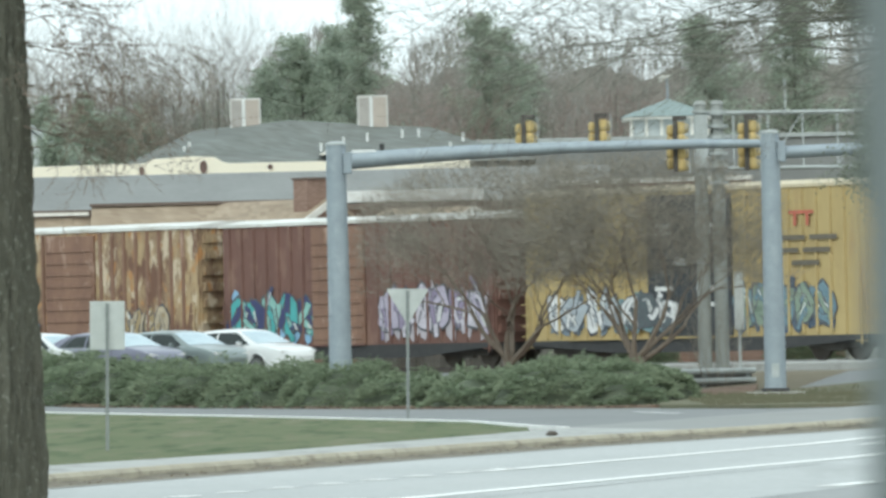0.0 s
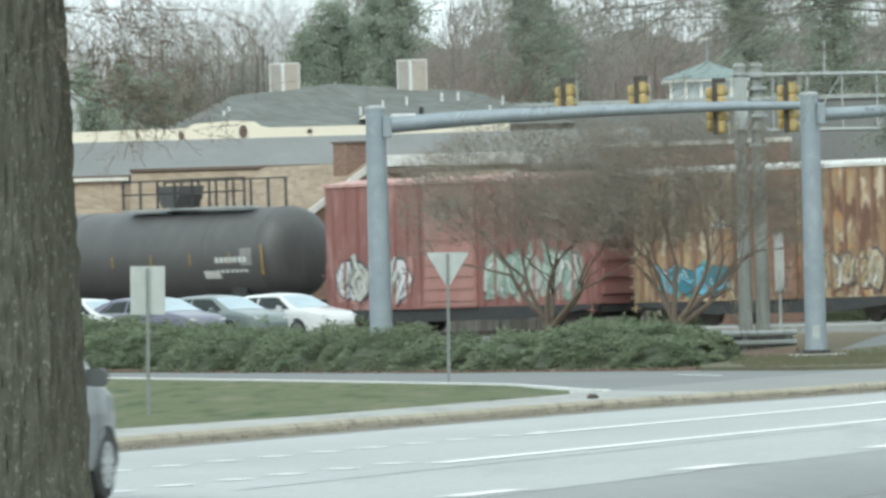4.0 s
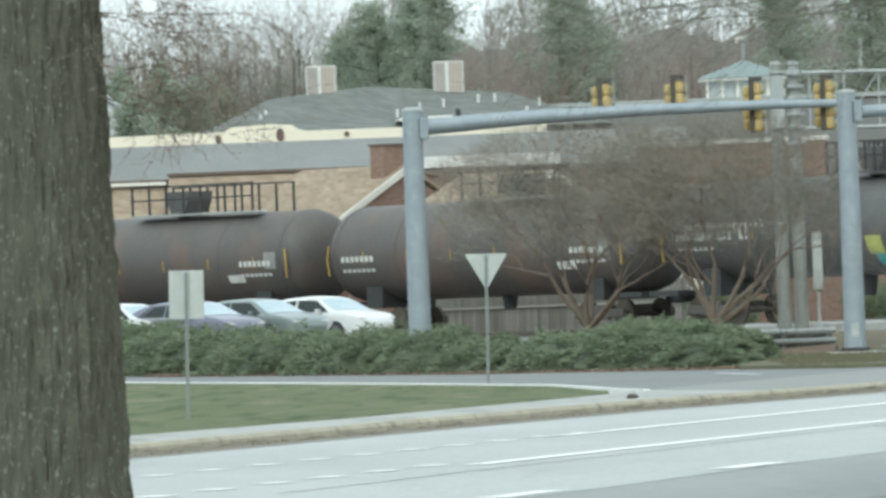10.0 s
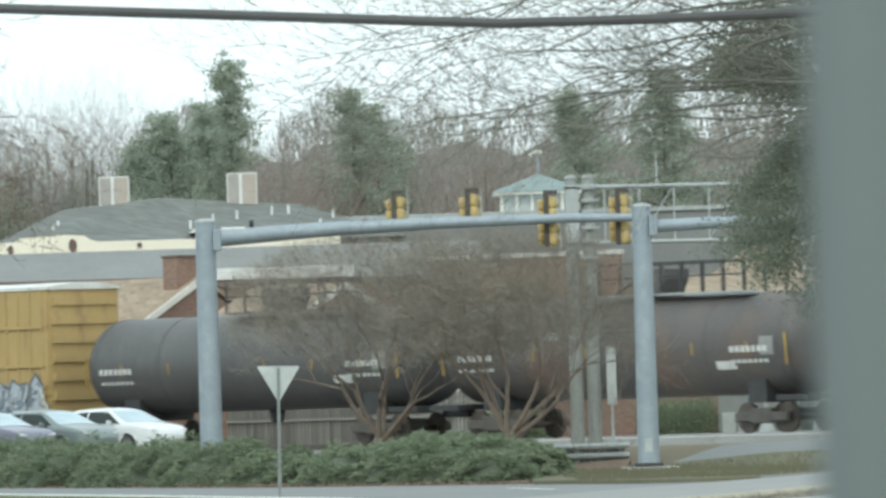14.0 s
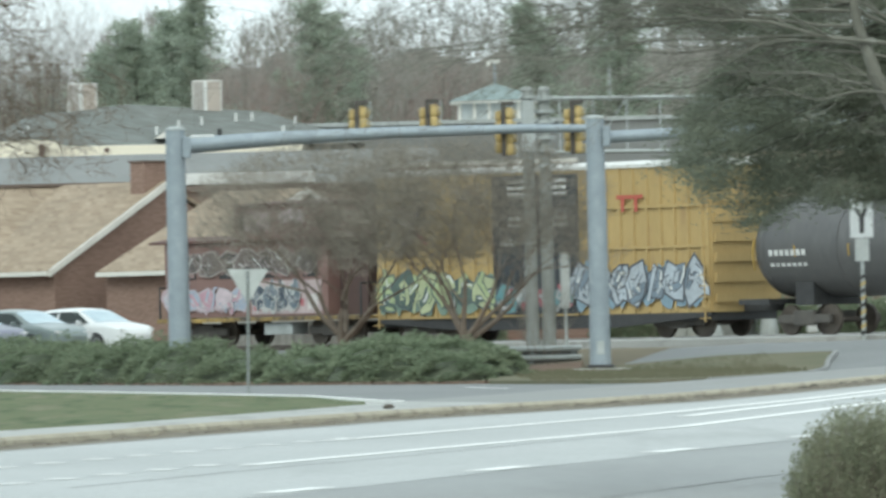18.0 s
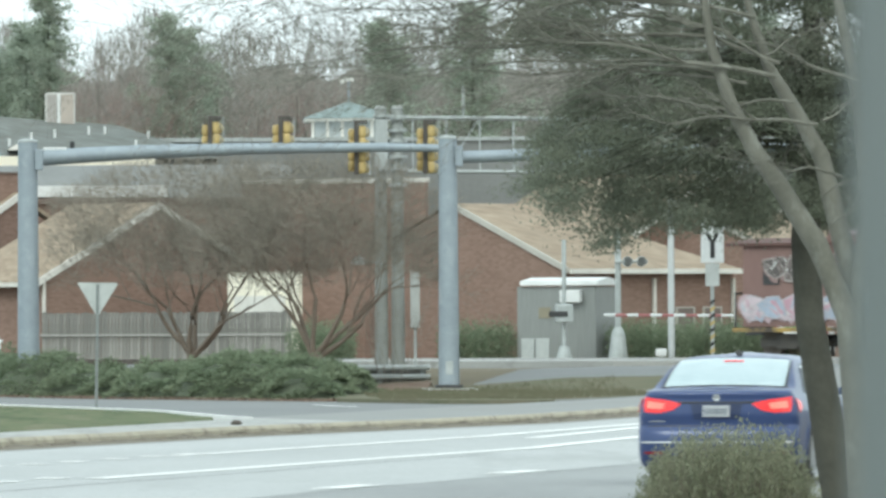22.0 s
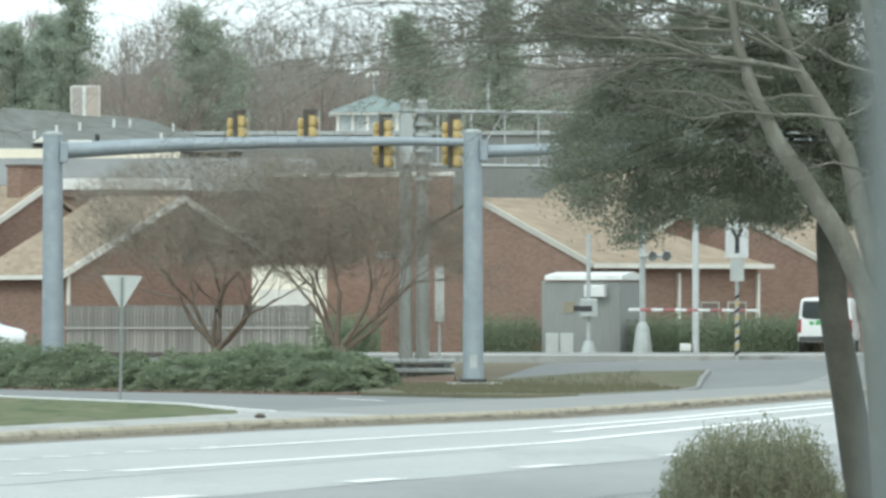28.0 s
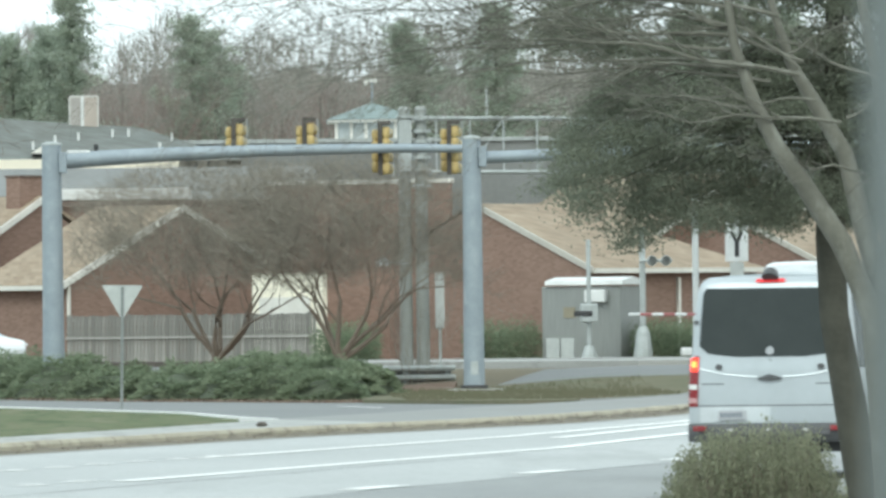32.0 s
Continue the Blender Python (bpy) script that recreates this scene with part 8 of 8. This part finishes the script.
# crape myrtles
def myrtle(m, seed, label, wide, lean, height=6.35):
    """A short bole that forks again and again into a wide fan under a flat haze of fine twigs."""
    tree = thing("crape_myrtle", m, label, "tree", "crape myrtles")
    part("bole", Geo().tube([(0, 0, -0.15), (0.03, 0, 0.3), (0, 0, 0.75), (0.0, 0, 1.0)], [0.2, 0.15, 0.145, 0.17], 12), BARK_M, tree, smooth=60)
    crown = Twigs(seed)
    r = crown.rnd

    def fork(stem, p, d, length, rad, level):
        pts, rs = [p], [rad]
        d = d.normalized()
        for k in range(5):
            pull = 0.1 if p.z < height * 0.62 else -0.12
            d = (d + Vector((r.gauss(0, 0.11), r.gauss(0, 0.09), r.gauss(0, 0.07) + pull * 0.4))).normalized()
            p = p + d * length / 5
            pts.append(p)
            rs.append(rad * (1 - 0.32 * (k + 1) / 5))
        if level > 1:
            ob = part("branch" if stem else "stem", Geo().tube(pts, rs, 8 if rad > 0.04 else 5, False), BARK_M, stem or tree, smooth=50)
            stem = stem or ob
        else:
            for q0, q1 in zip(pts, pts[1:]):
                crown.twig(q0, q1, max(rad * 0.75, 0.0065))
        if level == 0:
            return
        for k in range(2 if level > 3 else 3 if level > 2 else 4):
            f = (0.55, 0.8, 1.0, 0.35)[k] if level < 4 else (0.72, 1.0)[k]
            i = min(int(f * 5), 5)
            turn = Vector((r.gauss(0, 0.5), r.gauss(0, 0.4), r.gauss(0.05, 0.28)))
            fork(stem, pts[i], d + turn, length * r.uniform(0.68, 0.92), rs[i] * (0.75 if f == 1 else 0.6), level - 1)

    for i in range(6):
        a = 6.2832 * i / 6 + r.uniform(-0.3, 0.3)
        tilt = (0.95, 0.5, 0.85, 0.7, 0.4, 0.9)[i]
        d = Vector((tilt * math.cos(a) + lean, 0.75 * tilt * math.sin(a), 0.85))
        fork(None, Vector((0.1 * math.cos(a), 0.1 * math.sin(a), 0.75 + 0.2 * r.random())), d, 1.5 * wide / 3.6 * r.uniform(0.9, 1.1), 0.076, 6)
    # fine seed-bearing shoots over the top of the fan
    for i in range(19500):
        a, u = r.uniform(0, 6.2832), r.random() ** 0.55
        dome = height * (1.0 - 0.2 * u ** 2.5) + 0.3 * noise.noise(Vector((u * math.cos(a) * 3 + seed, u * math.sin(a) * 3, 0)))
        z = dome - 3.5 * (1 - 0.3 * u) * r.random() ** 1.2
        if noise.noise(Vector((u * math.cos(a) * 3.4 + seed, u * math.sin(a) * 3.4, z * 1.1))) < -0.16:
            continue
        q = Vector((wide * u * math.cos(a) + lean * z / height, 0.75 * wide * u * math.sin(a), z))
        crown.twig(q, q + Vector((r.gauss(0.25 * math.cos(a) * u, 0.2), r.gauss(0, 0.15), r.gauss(0.16, 0.18))), 0.0066)
    part("crown", crown.fine, TWIG_M, tree)
    return tree


myrtle(pose(1.75, 243, 0.25), 51, "leafless multi-stemmed tree with a wide fan of fine twigs", 3.9, -0.1)
myrtle(pose(5.12, 240, 0.2), 77, "bare multi-stemmed tree with peeling brown stems", 3.75, 0.2)

tw = Twigs(88)
for i in range(9):
    a = 0.7 * i
    tw.grow(Vector((0.25 * math.cos(a), 0.25 * math.sin(a), 0)), Vector((0.35 * math.cos(a), 0.3 * math.sin(a), 1)), tw.rnd.uniform(1.8, 3.0), 0.014, 3, 5, 0.4, 0.2, 9, 0.5, 6, 0.12, 0.15)
planted("bare_sapling", tw, pose(7.3, 243.2, 0.2), "thin bare saplings by the gantry", "shrub", BARK_M, TWIG_M, fine_name="thicket")

# junipers
def juniper(seed, rx, h):
    tw = Twigs(seed)
    r = tw.rnd
    for i in range(7600):
        a, e = r.uniform(0, 6.28), math.sqrt(r.random())
        bump = 0.85 + 0.3 * noise.noise(Vector((math.cos(a) * e * 2.2, math.sin(a) * e * 2.2, seed)))
        c = Vector((rx * e * math.cos(a), rx * 0.9 * e * math.sin(a), h * (1 - e ** 2.4) * bump * r.uniform(0.6, 0.98) + 0.05 + 0.07 * math.sin(e * 14 + a * 3)))
        if noise.noise(Vector((c.x * 1.5, c.y * 1.5, c.z * 5.5 + seed))) < -0.1:
            continue
        d = Vector((math.cos(a) * (0.3 + e) + r.gauss(0, 0.7), math.sin(a) * (0.3 + e) + r.gauss(0, 0.7), r.uniform(-0.15, 0.4))).normalized()
        s = d.orthogonal().normalized()
        s.rotate(Matrix.Rotation(r.uniform(0, 6.28), 3, d))
        ln, w = r.uniform(0.09, 0.22), r.uniform(0.014, 0.03)
        k = len(tw.fine.v)
        tw.fine.v += [tuple(c), tuple(c + d * ln * 0.5 + s * w), tuple(c + d * ln), tuple(c + d * ln * 0.5 - s * w)]
        tw.fine.f += [(k, k + 1, k + 2), (k, k + 2, k + 3)]
    # dark core: its colour paints the shade between the layers of sprays
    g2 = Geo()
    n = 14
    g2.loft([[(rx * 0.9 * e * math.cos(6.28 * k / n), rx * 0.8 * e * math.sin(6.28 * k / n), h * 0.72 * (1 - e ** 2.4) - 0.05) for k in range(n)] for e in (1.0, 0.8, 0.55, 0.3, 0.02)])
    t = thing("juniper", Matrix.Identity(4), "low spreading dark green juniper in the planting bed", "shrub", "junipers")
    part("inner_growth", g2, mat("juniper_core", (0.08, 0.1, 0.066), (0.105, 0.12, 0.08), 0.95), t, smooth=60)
    part("foliage", tw.fine, JUNIPER, t)
    return t


rj = random.Random(9)
protos = [juniper(94, 1.5, 1.42), juniper(95, 1.3, 1.25), juniper(96, 1.8, 1.5), juniper(91, 1.5, 1.1), juniper(92, 1.25, 0.95), juniper(93, 1.8, 1.2)]
spots = []
for p in spread([(-17, 288), (-11.2, 266), (-6, 249), (-1.6, 233), (1.5, 226), (4.2, 221)], 22):
    spots.append((p.x + rj.uniform(-0.3, 0.3), p.y + rj.uniform(-1, 1), 0.0))
for p in spread([(-15.5, 287), (-10.6, 267), (-5.6, 255.5), (-1.0, 240), (2.4, 233), (5.4, 229)], 20):
    spots.append((p.x + rj.uniform(-0.4, 0.4), p.y + rj.uniform(-1, 1), 0.12))
for x, y in ((2.7, 224), (4.4, 224.5), (5.2, 226), (3.6, 228), (4.4, 230), (2.0, 229), (3.0, 231), (3.4, 226)):
    spots.append((x, y, 0.45))
placed = set()
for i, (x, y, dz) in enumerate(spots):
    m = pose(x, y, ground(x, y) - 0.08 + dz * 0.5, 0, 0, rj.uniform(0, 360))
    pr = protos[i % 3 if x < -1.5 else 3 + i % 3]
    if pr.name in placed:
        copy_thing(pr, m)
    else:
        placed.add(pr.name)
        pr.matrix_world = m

# hedges by the buildings
hd = shrub("hedge", pose(11.9, 284, 0.6), 0.95, 0.8, 1.5, 5200, 0.075, JUNIPER, "clipped dark green hedge by the brick wall", 61, "hedges", False, 0.35, 0.05)
for x, y in ((10.9, 285), (5.9, 283.5), (6.7, 284.5), (16.2, 283.2), (16.9, 282.4), (17.7, 281.5), (18.5, 280.6), (19.3, 279.8), (20.1, 279.0), (20.9, 280.0)):
    copy_thing(hd, pose(x, y, 0.6, 0, 0, x * 70))

# distant woods
def bare(seed, h, material=TWIG, kids=4, label="tall leafless tree in the distant woods"):
    tw = Twigs(seed)
    r = tw.rnd
    top = Vector((r.uniform(-0.6, 0.6), 0, h * 0.8))
    tw.wood.tube([(0, 0, -0.5), tuple(top * 0.35), tuple(top * 0.7 + Vector((0.2, 0, 0))), tuple(top)], [0.26, 0.2, 0.13, 0.05], 7, False)
    for i in range(20):
        f = 0.25 + 0.73 * i / 20
        a = r.uniform(0, 6.28)
        tw.grow(top * f, Vector((0.62 * math.cos(a), 0.62 * math.sin(a), 0.8)), h * (0.4 - 0.22 * f) * r.uniform(0.8, 1.2), 0.075 * (1.25 - f), 3, kids, 0.55, 0.22, 0.035, 0.6, 4, 0.12, 0.3)
    return planted("bare_wood_tree", tw, Matrix.Identity(4), label, "tree", BARK_P, material, "distant woods")


def pine(seed, h, width, low, label="green pine in the distant woods", bias=0.0):
    """A crown of flat needle pads on rising limbs, uneven from limb to limb."""
    tw = Twigs(seed)
    r = tw.rnd
    tw.wood.tube([(0, 0, -0.5), (0.15, 0, h * 0.5), (0.0, 0, h * 0.9)], [0.24, 0.16, 0.03], 7, False)
    limbs = int(26 + 9 * width)
    for i in range(limbs):
        f = low + (1 - low) * ((i + r.random()) / limbs) ** 0.8
        a = r.uniform(0, 6.28)
        u = (f - low) / (1 - low)
        lobe = 0.85 + 0.7 * noise.noise(Vector((math.cos(a) * 1.5 + seed, math.sin(a) * 1.5, u * 4)))
        reach = width * (math.sin(min(1.0, 0.35 + u * 0.6) * 3.14159) ** 0.9 * (1 - 0.55 * u ** 2) + 0.08) * r.uniform(0.45, 1.12) * lobe
        base = Vector((0, 0, h * f - 0.4))
        tip = Vector((reach * math.cos(a) + bias * u, reach * math.sin(a), h * f + reach * 0.2 - 0.3 * u))
        tw.wood.tube([tuple(base), tuple(tip)], [0.03, 0.01], 4, False)
        for c in range(6):
            q = base.lerp(tip, 0.22 + 0.16 * c) + Vector((r.gauss(0, 0.25), r.gauss(0, 0.25), r.gauss(0, 0.25)))
            size = r.uniform(0.22, 0.46) * (1 - 0.45 * u)
            for j in range(58):
                tw.leaf(q + Vector((r.gauss(0, size), r.gauss(0, size), r.gauss(0, size * 0.6))), r.uniform(0.1, 0.2), 0.3)
    return planted("pine_tree", tw, Matrix.Identity(4), label, "tree", BARK_D, NEEDLE, "distant woods")


rw = random.Random(12)
b1, b2, b3 = bare(101, 17.0), bare(102, 15.8), bare(103, 18.0)
rd = bare(104, 15.6, TWIG_R, 5, "leafless tree with reddish budding twigs")
p1 = pine(111, 16.6, 3.7, 0.3)
p2 = pine(112, 18.2, 2.2, 0.4, "tall narrow pine above the distant woods", 0.3)
p3 = pine(113, 16.4, 3.7, 0.35, "broad-crowned pine in the distant woods", -0.3)
p4 = pine(114, 12.6, 2.4, 0.15, "dark low evergreen in the distant woods")
fixed = [(p1, -7.9, 421, -2.0), (p3, -6.3, 418, -0.6), (p1, -4.6, 424, -0.3), (p2, -3.5, 420), (p3, -5.2, 428, -0.6), (p3, 2.2, 422), (p3, 3.3, 430), (rd, -1.3, 408), (rd, 0.6, 410), (rd, -0.2, 414), (rd, 8.0, 416), (p4, -14.2, 432), (p4, -18, 410), (p4, -14.5, 341, -3.0), (p4, -12.9, 343, -4.0), (p4, -16.4, 420, 0.3), (p4, -17.6, 426, -0.6), (p4, -15.3, 428, -0.4), (p4, -11.4, 440), (p3, 12.6, 428), (rd, 5.6, 420), (rd, 9.9, 424), (p1, 16.5, 418), (p4, 21, 405), (p1, 25, 412), (p3, 30, 420)]
for k, x in enumerate([-33, -30, -27, -24.5, -22, -20, -18, -16.2, -14.9, -13.6, -12.3, -11.2, -10.2, -9.2, -8.2, -1.8, -0.5, 0.9, 1.6, 4.2, 5.0, 6.6, 7.4, 8.6, 9.8, 11, 12, 14, 15.4, 17.2, 18.6, 20, 22, 23.6, 26, 28, 31, 34]):
    fixed.append(((b1, b2, b3)[k % 3], x, 430 + rw.uniform(-10, 14)))
for k in range(16):
    fixed.append(((b1, b3, b2)[k % 3], -24 + 1.05 * k + rw.uniform(-0.4, 0.4), 436 + rw.uniform(-14, 20)))
for k in range(22):
    fixed.append(((b2, b1, b3, rd)[k % 4 if k % 8 else 3], -32 + 3.2 * k + rw.uniform(-1, 1), 450 + rw.uniform(0, 20)))
seen_proto = set()
for k, (pr, x, y, *dz) in enumerate(fixed):
    m = pose(x, y, 0.2 + rw.uniform(-0.5, 0.4) + (1.2 if y > 445 else 0) + sum(dz) - (1.9 if x > -4 and not dz and pr in (b1, b2, b3, rd) else 0), 0, 0, rw.uniform(0, 360))
    if pr.name in seen_proto:
        copy_thing(pr, m)
    else:
        seen_proto.add(pr.name)
        pr.matrix_world = m


# brush and tree tops that close the woods
def solid_height(x):
    """How high the woods stand closed, in metres: low and open to one side."""
    u = min(max((x + 10.5) / 4.0, 0), 1)
    return 11.9 + 2.75 * u * u * (3 - 2 * u) + 0.9 * noise.noise(Vector((x * 0.4, 0, 0)))


tw = Twigs(131)
for i in range(560):
    x, y = tw.rnd.uniform(-40, 44), 455 + tw.rnd.uniform(-14, 18)
    top = solid_height(x) * tw.rnd.uniform(0.86, 1.12) * y / 425
    low = top * 0.5
    for j in range(110):
        u = tw.rnd.random() ** 0.7
        z = low + (top - low) * u
        wide = 1.5 * math.sqrt(max(1 - u * u, 0.02))
        a = Vector((x + tw.rnd.gauss(0, 0.45) * wide, y + tw.rnd.gauss(0, 0.45) * wide, z))
        tw.twig(a, a + Vector(((a.x - x) * 0.45 + tw.rnd.gauss(0, 0.2), tw.rnd.gauss(0, 0.2), tw.rnd.uniform(0.4, 1.3))), tw.rnd.uniform(0.014, 0.032))
tagged(part("undergrowth", tw.fine, TWIG), "dense grey-brown undergrowth of the distant woods", "woods", kind="stuff")
rows = []
for k in range(-240, 281):
    x = k * 0.5
    h = (solid_height(x) - 0.9 + 0.5 * noise.noise(Vector((x * 1.3, 5, 0))) + 0.35 * noise.noise(Vector((x * 4.1, 9, 0)))) * 488 / 425
    rows.append([(x, 484, -1), (x, 485.5, h * 0.6), (x + 0.3 * noise.noise(Vector((x * 2, 1, 0))), 488, h), (x, 494, h - 0.4)])
setting("far_woodland", Geo().loft(rows, closed=False, cap=False), mat("woodland_far", (0.27, 0.262, 0.235), (0.18, 0.178, 0.158), 0.95, scale=0.6, fine=3.5, bump=0.4, amount=0.8), "hazy grey-brown far woodland", "woods")

# dry grass blades
tw = Twigs(142)
for i in range(4200):
    x, y = tw.rnd.uniform(6, 13.2), tw.rnd.uniform(206, 238)
    if y < 206 + max(x - 9.9, 0) * 3.6 or y > 238:
        continue
    a = Vector((x, y, ground(x, y) + 0.08))
    q = len(tw.fine.v)
    tw.fine.v += [(x - 0.02, y, a.z), (x + 0.02, y, a.z), (x + tw.rnd.gauss(0, 0.03), y, a.z + tw.rnd.uniform(0.05, 0.16))]
    tw.fine.f.append((q, q + 1, q + 2))
tagged(part("dry_grass_blades", tw.fine, DRYGRASS), "thin brown grass on the median", "grass", kind="stuff")

# leaf litter along the gutter and bed edge
tw = Twigs(143)
lit = spread([(*p, 0) for p in off_line(KERB_LINE, -0.22)], 400)
for i in range(2600):
    p = tw.rnd.choice(lit)
    if 100 < p.y < 210 and noise.noise(Vector((p.x * 0.9, p.y * 0.35, 0))) > -0.1:
        tw.leaf(Vector((p.x + tw.rnd.gauss(0, 0.12), p.y + tw.rnd.gauss(0, 0.3), 0.02 + tw.rnd.random() * 0.03)), tw.rnd.uniform(0.015, 0.045))
for p in spread([(-11.6, 262.5), (-6, 243.5), (-1.6, 227.5), (4.9, 212.5)], 300):
    for j in range(6):
        tw.leaf(Vector((p.x + tw.rnd.gauss(0, 0.2), p.y + tw.rnd.gauss(0.3, 0.6), ground(p.x, p.y) + 0.05)), tw.rnd.uniform(0.04, 0.11))
tagged(part("leaf_litter", tw.fine, mat("dead_leaves", (0.12, 0.092, 0.066), (0.19, 0.15, 0.11), 0.9, island=0.4, bump=0)), "brown dead leaves along the kerb and bed", "leaves", kind="stuff")
st = thing("kerb_stone", pose(1.75, 149.5, 0.13), "small dark stone lying on the pavement", "stone")
part("stone", Geo().tube([(-0.1, 0, 0.03), (-0.04, 0.02, 0.05), (0.05, 0, 0.05), (0.1, 0, 0.03)], [0.012, 0.045, 0.04, 0.012], 7), mat("stone_dark", (0.1, 0.085, 0.07)), st, smooth=60)

# cable overhead
for x in (-44, 44):
    up = thing("cable_pole", pose(x, 60, -0.1), "plain brown wooden pole that carries a cable", "pole", "cable poles")
    part("shaft", Geo().tube([(0, 0, 0), (0, 0, 6.2)], [0.16, 0.12], 10), BARK_M, up)
cable = thing("overhead_cable", pose(0, 60, 0), "twisted black overhead cable", "cable")
part("cable_strand", Geo().tube([(-44.1, 0, 5.6), (-30, 0, 5.15), (-12, 0, 4.82), (-2, 0, 4.54), (0, 0, 4.42), (1.3, 0, 4.34), (2.4, 0, 4.34), (12, 0, 4.5), (30, 0, 4.95), (44.1, 0, 5.6)], 0.033, 8), mat("cable_black", (0.1, 0.1, 0.1)), cable)

# post close to the lens
post_ob = thing("grey_post", Matrix.Identity(4), "smooth dull grey post close to the camera", "post")
part("shaft", Geo().tube([(0, 0, -1.9), (0, 0, 2.2)], 0.0125, 24), POST, post_ob, smooth=60)


def move_post():
    walk(post_ob, [(t, pose(x, y, 1.85)) for t, x, y in (
        (0.0, 0.0875, 1.600), (0.6, 0.0886, 1.600), (1.0, 0.0886, 1.600), (1.5, 0.0935, 1.600), (2.0, 0.0945, 1.600), (2.5, 0.0939, 1.600), (3.5, 0.1008, 1.600), (6.0, 0.1038, 1.600), (9.0, 0.1008, 1.600), (10.5, 0.0898, 1.600), (11.0, 0.0903, 1.600), (11.5, 0.0908, 1.600), (12.0, 0.0942, 1.600), (12.5, 0.1014, 2.800), (13.0, 0.1043, 2.800), (13.8, 0.1008, 2.800), (14.2, 0.1017, 2.800), (15.0, 0.1032, 2.800), (15.5, 0.1043, 2.800), (17.5, -0.1689, -6.400), (18.5, -0.1607, -6.400), (19.5, -0.1588, -6.400), (21.0, -0.1579, -6.400), (23.0, -0.1575, -6.400), (24.0, -0.1587, -6.400), (26.5, -0.1597, -6.400), (28.0, -0.1592, -6.400), (30.0, -0.1587, -6.400), (32.0, -0.1592, -6.400),
    )])



def motions():
    move_train()
    move_cars()
    move_post()


motions()
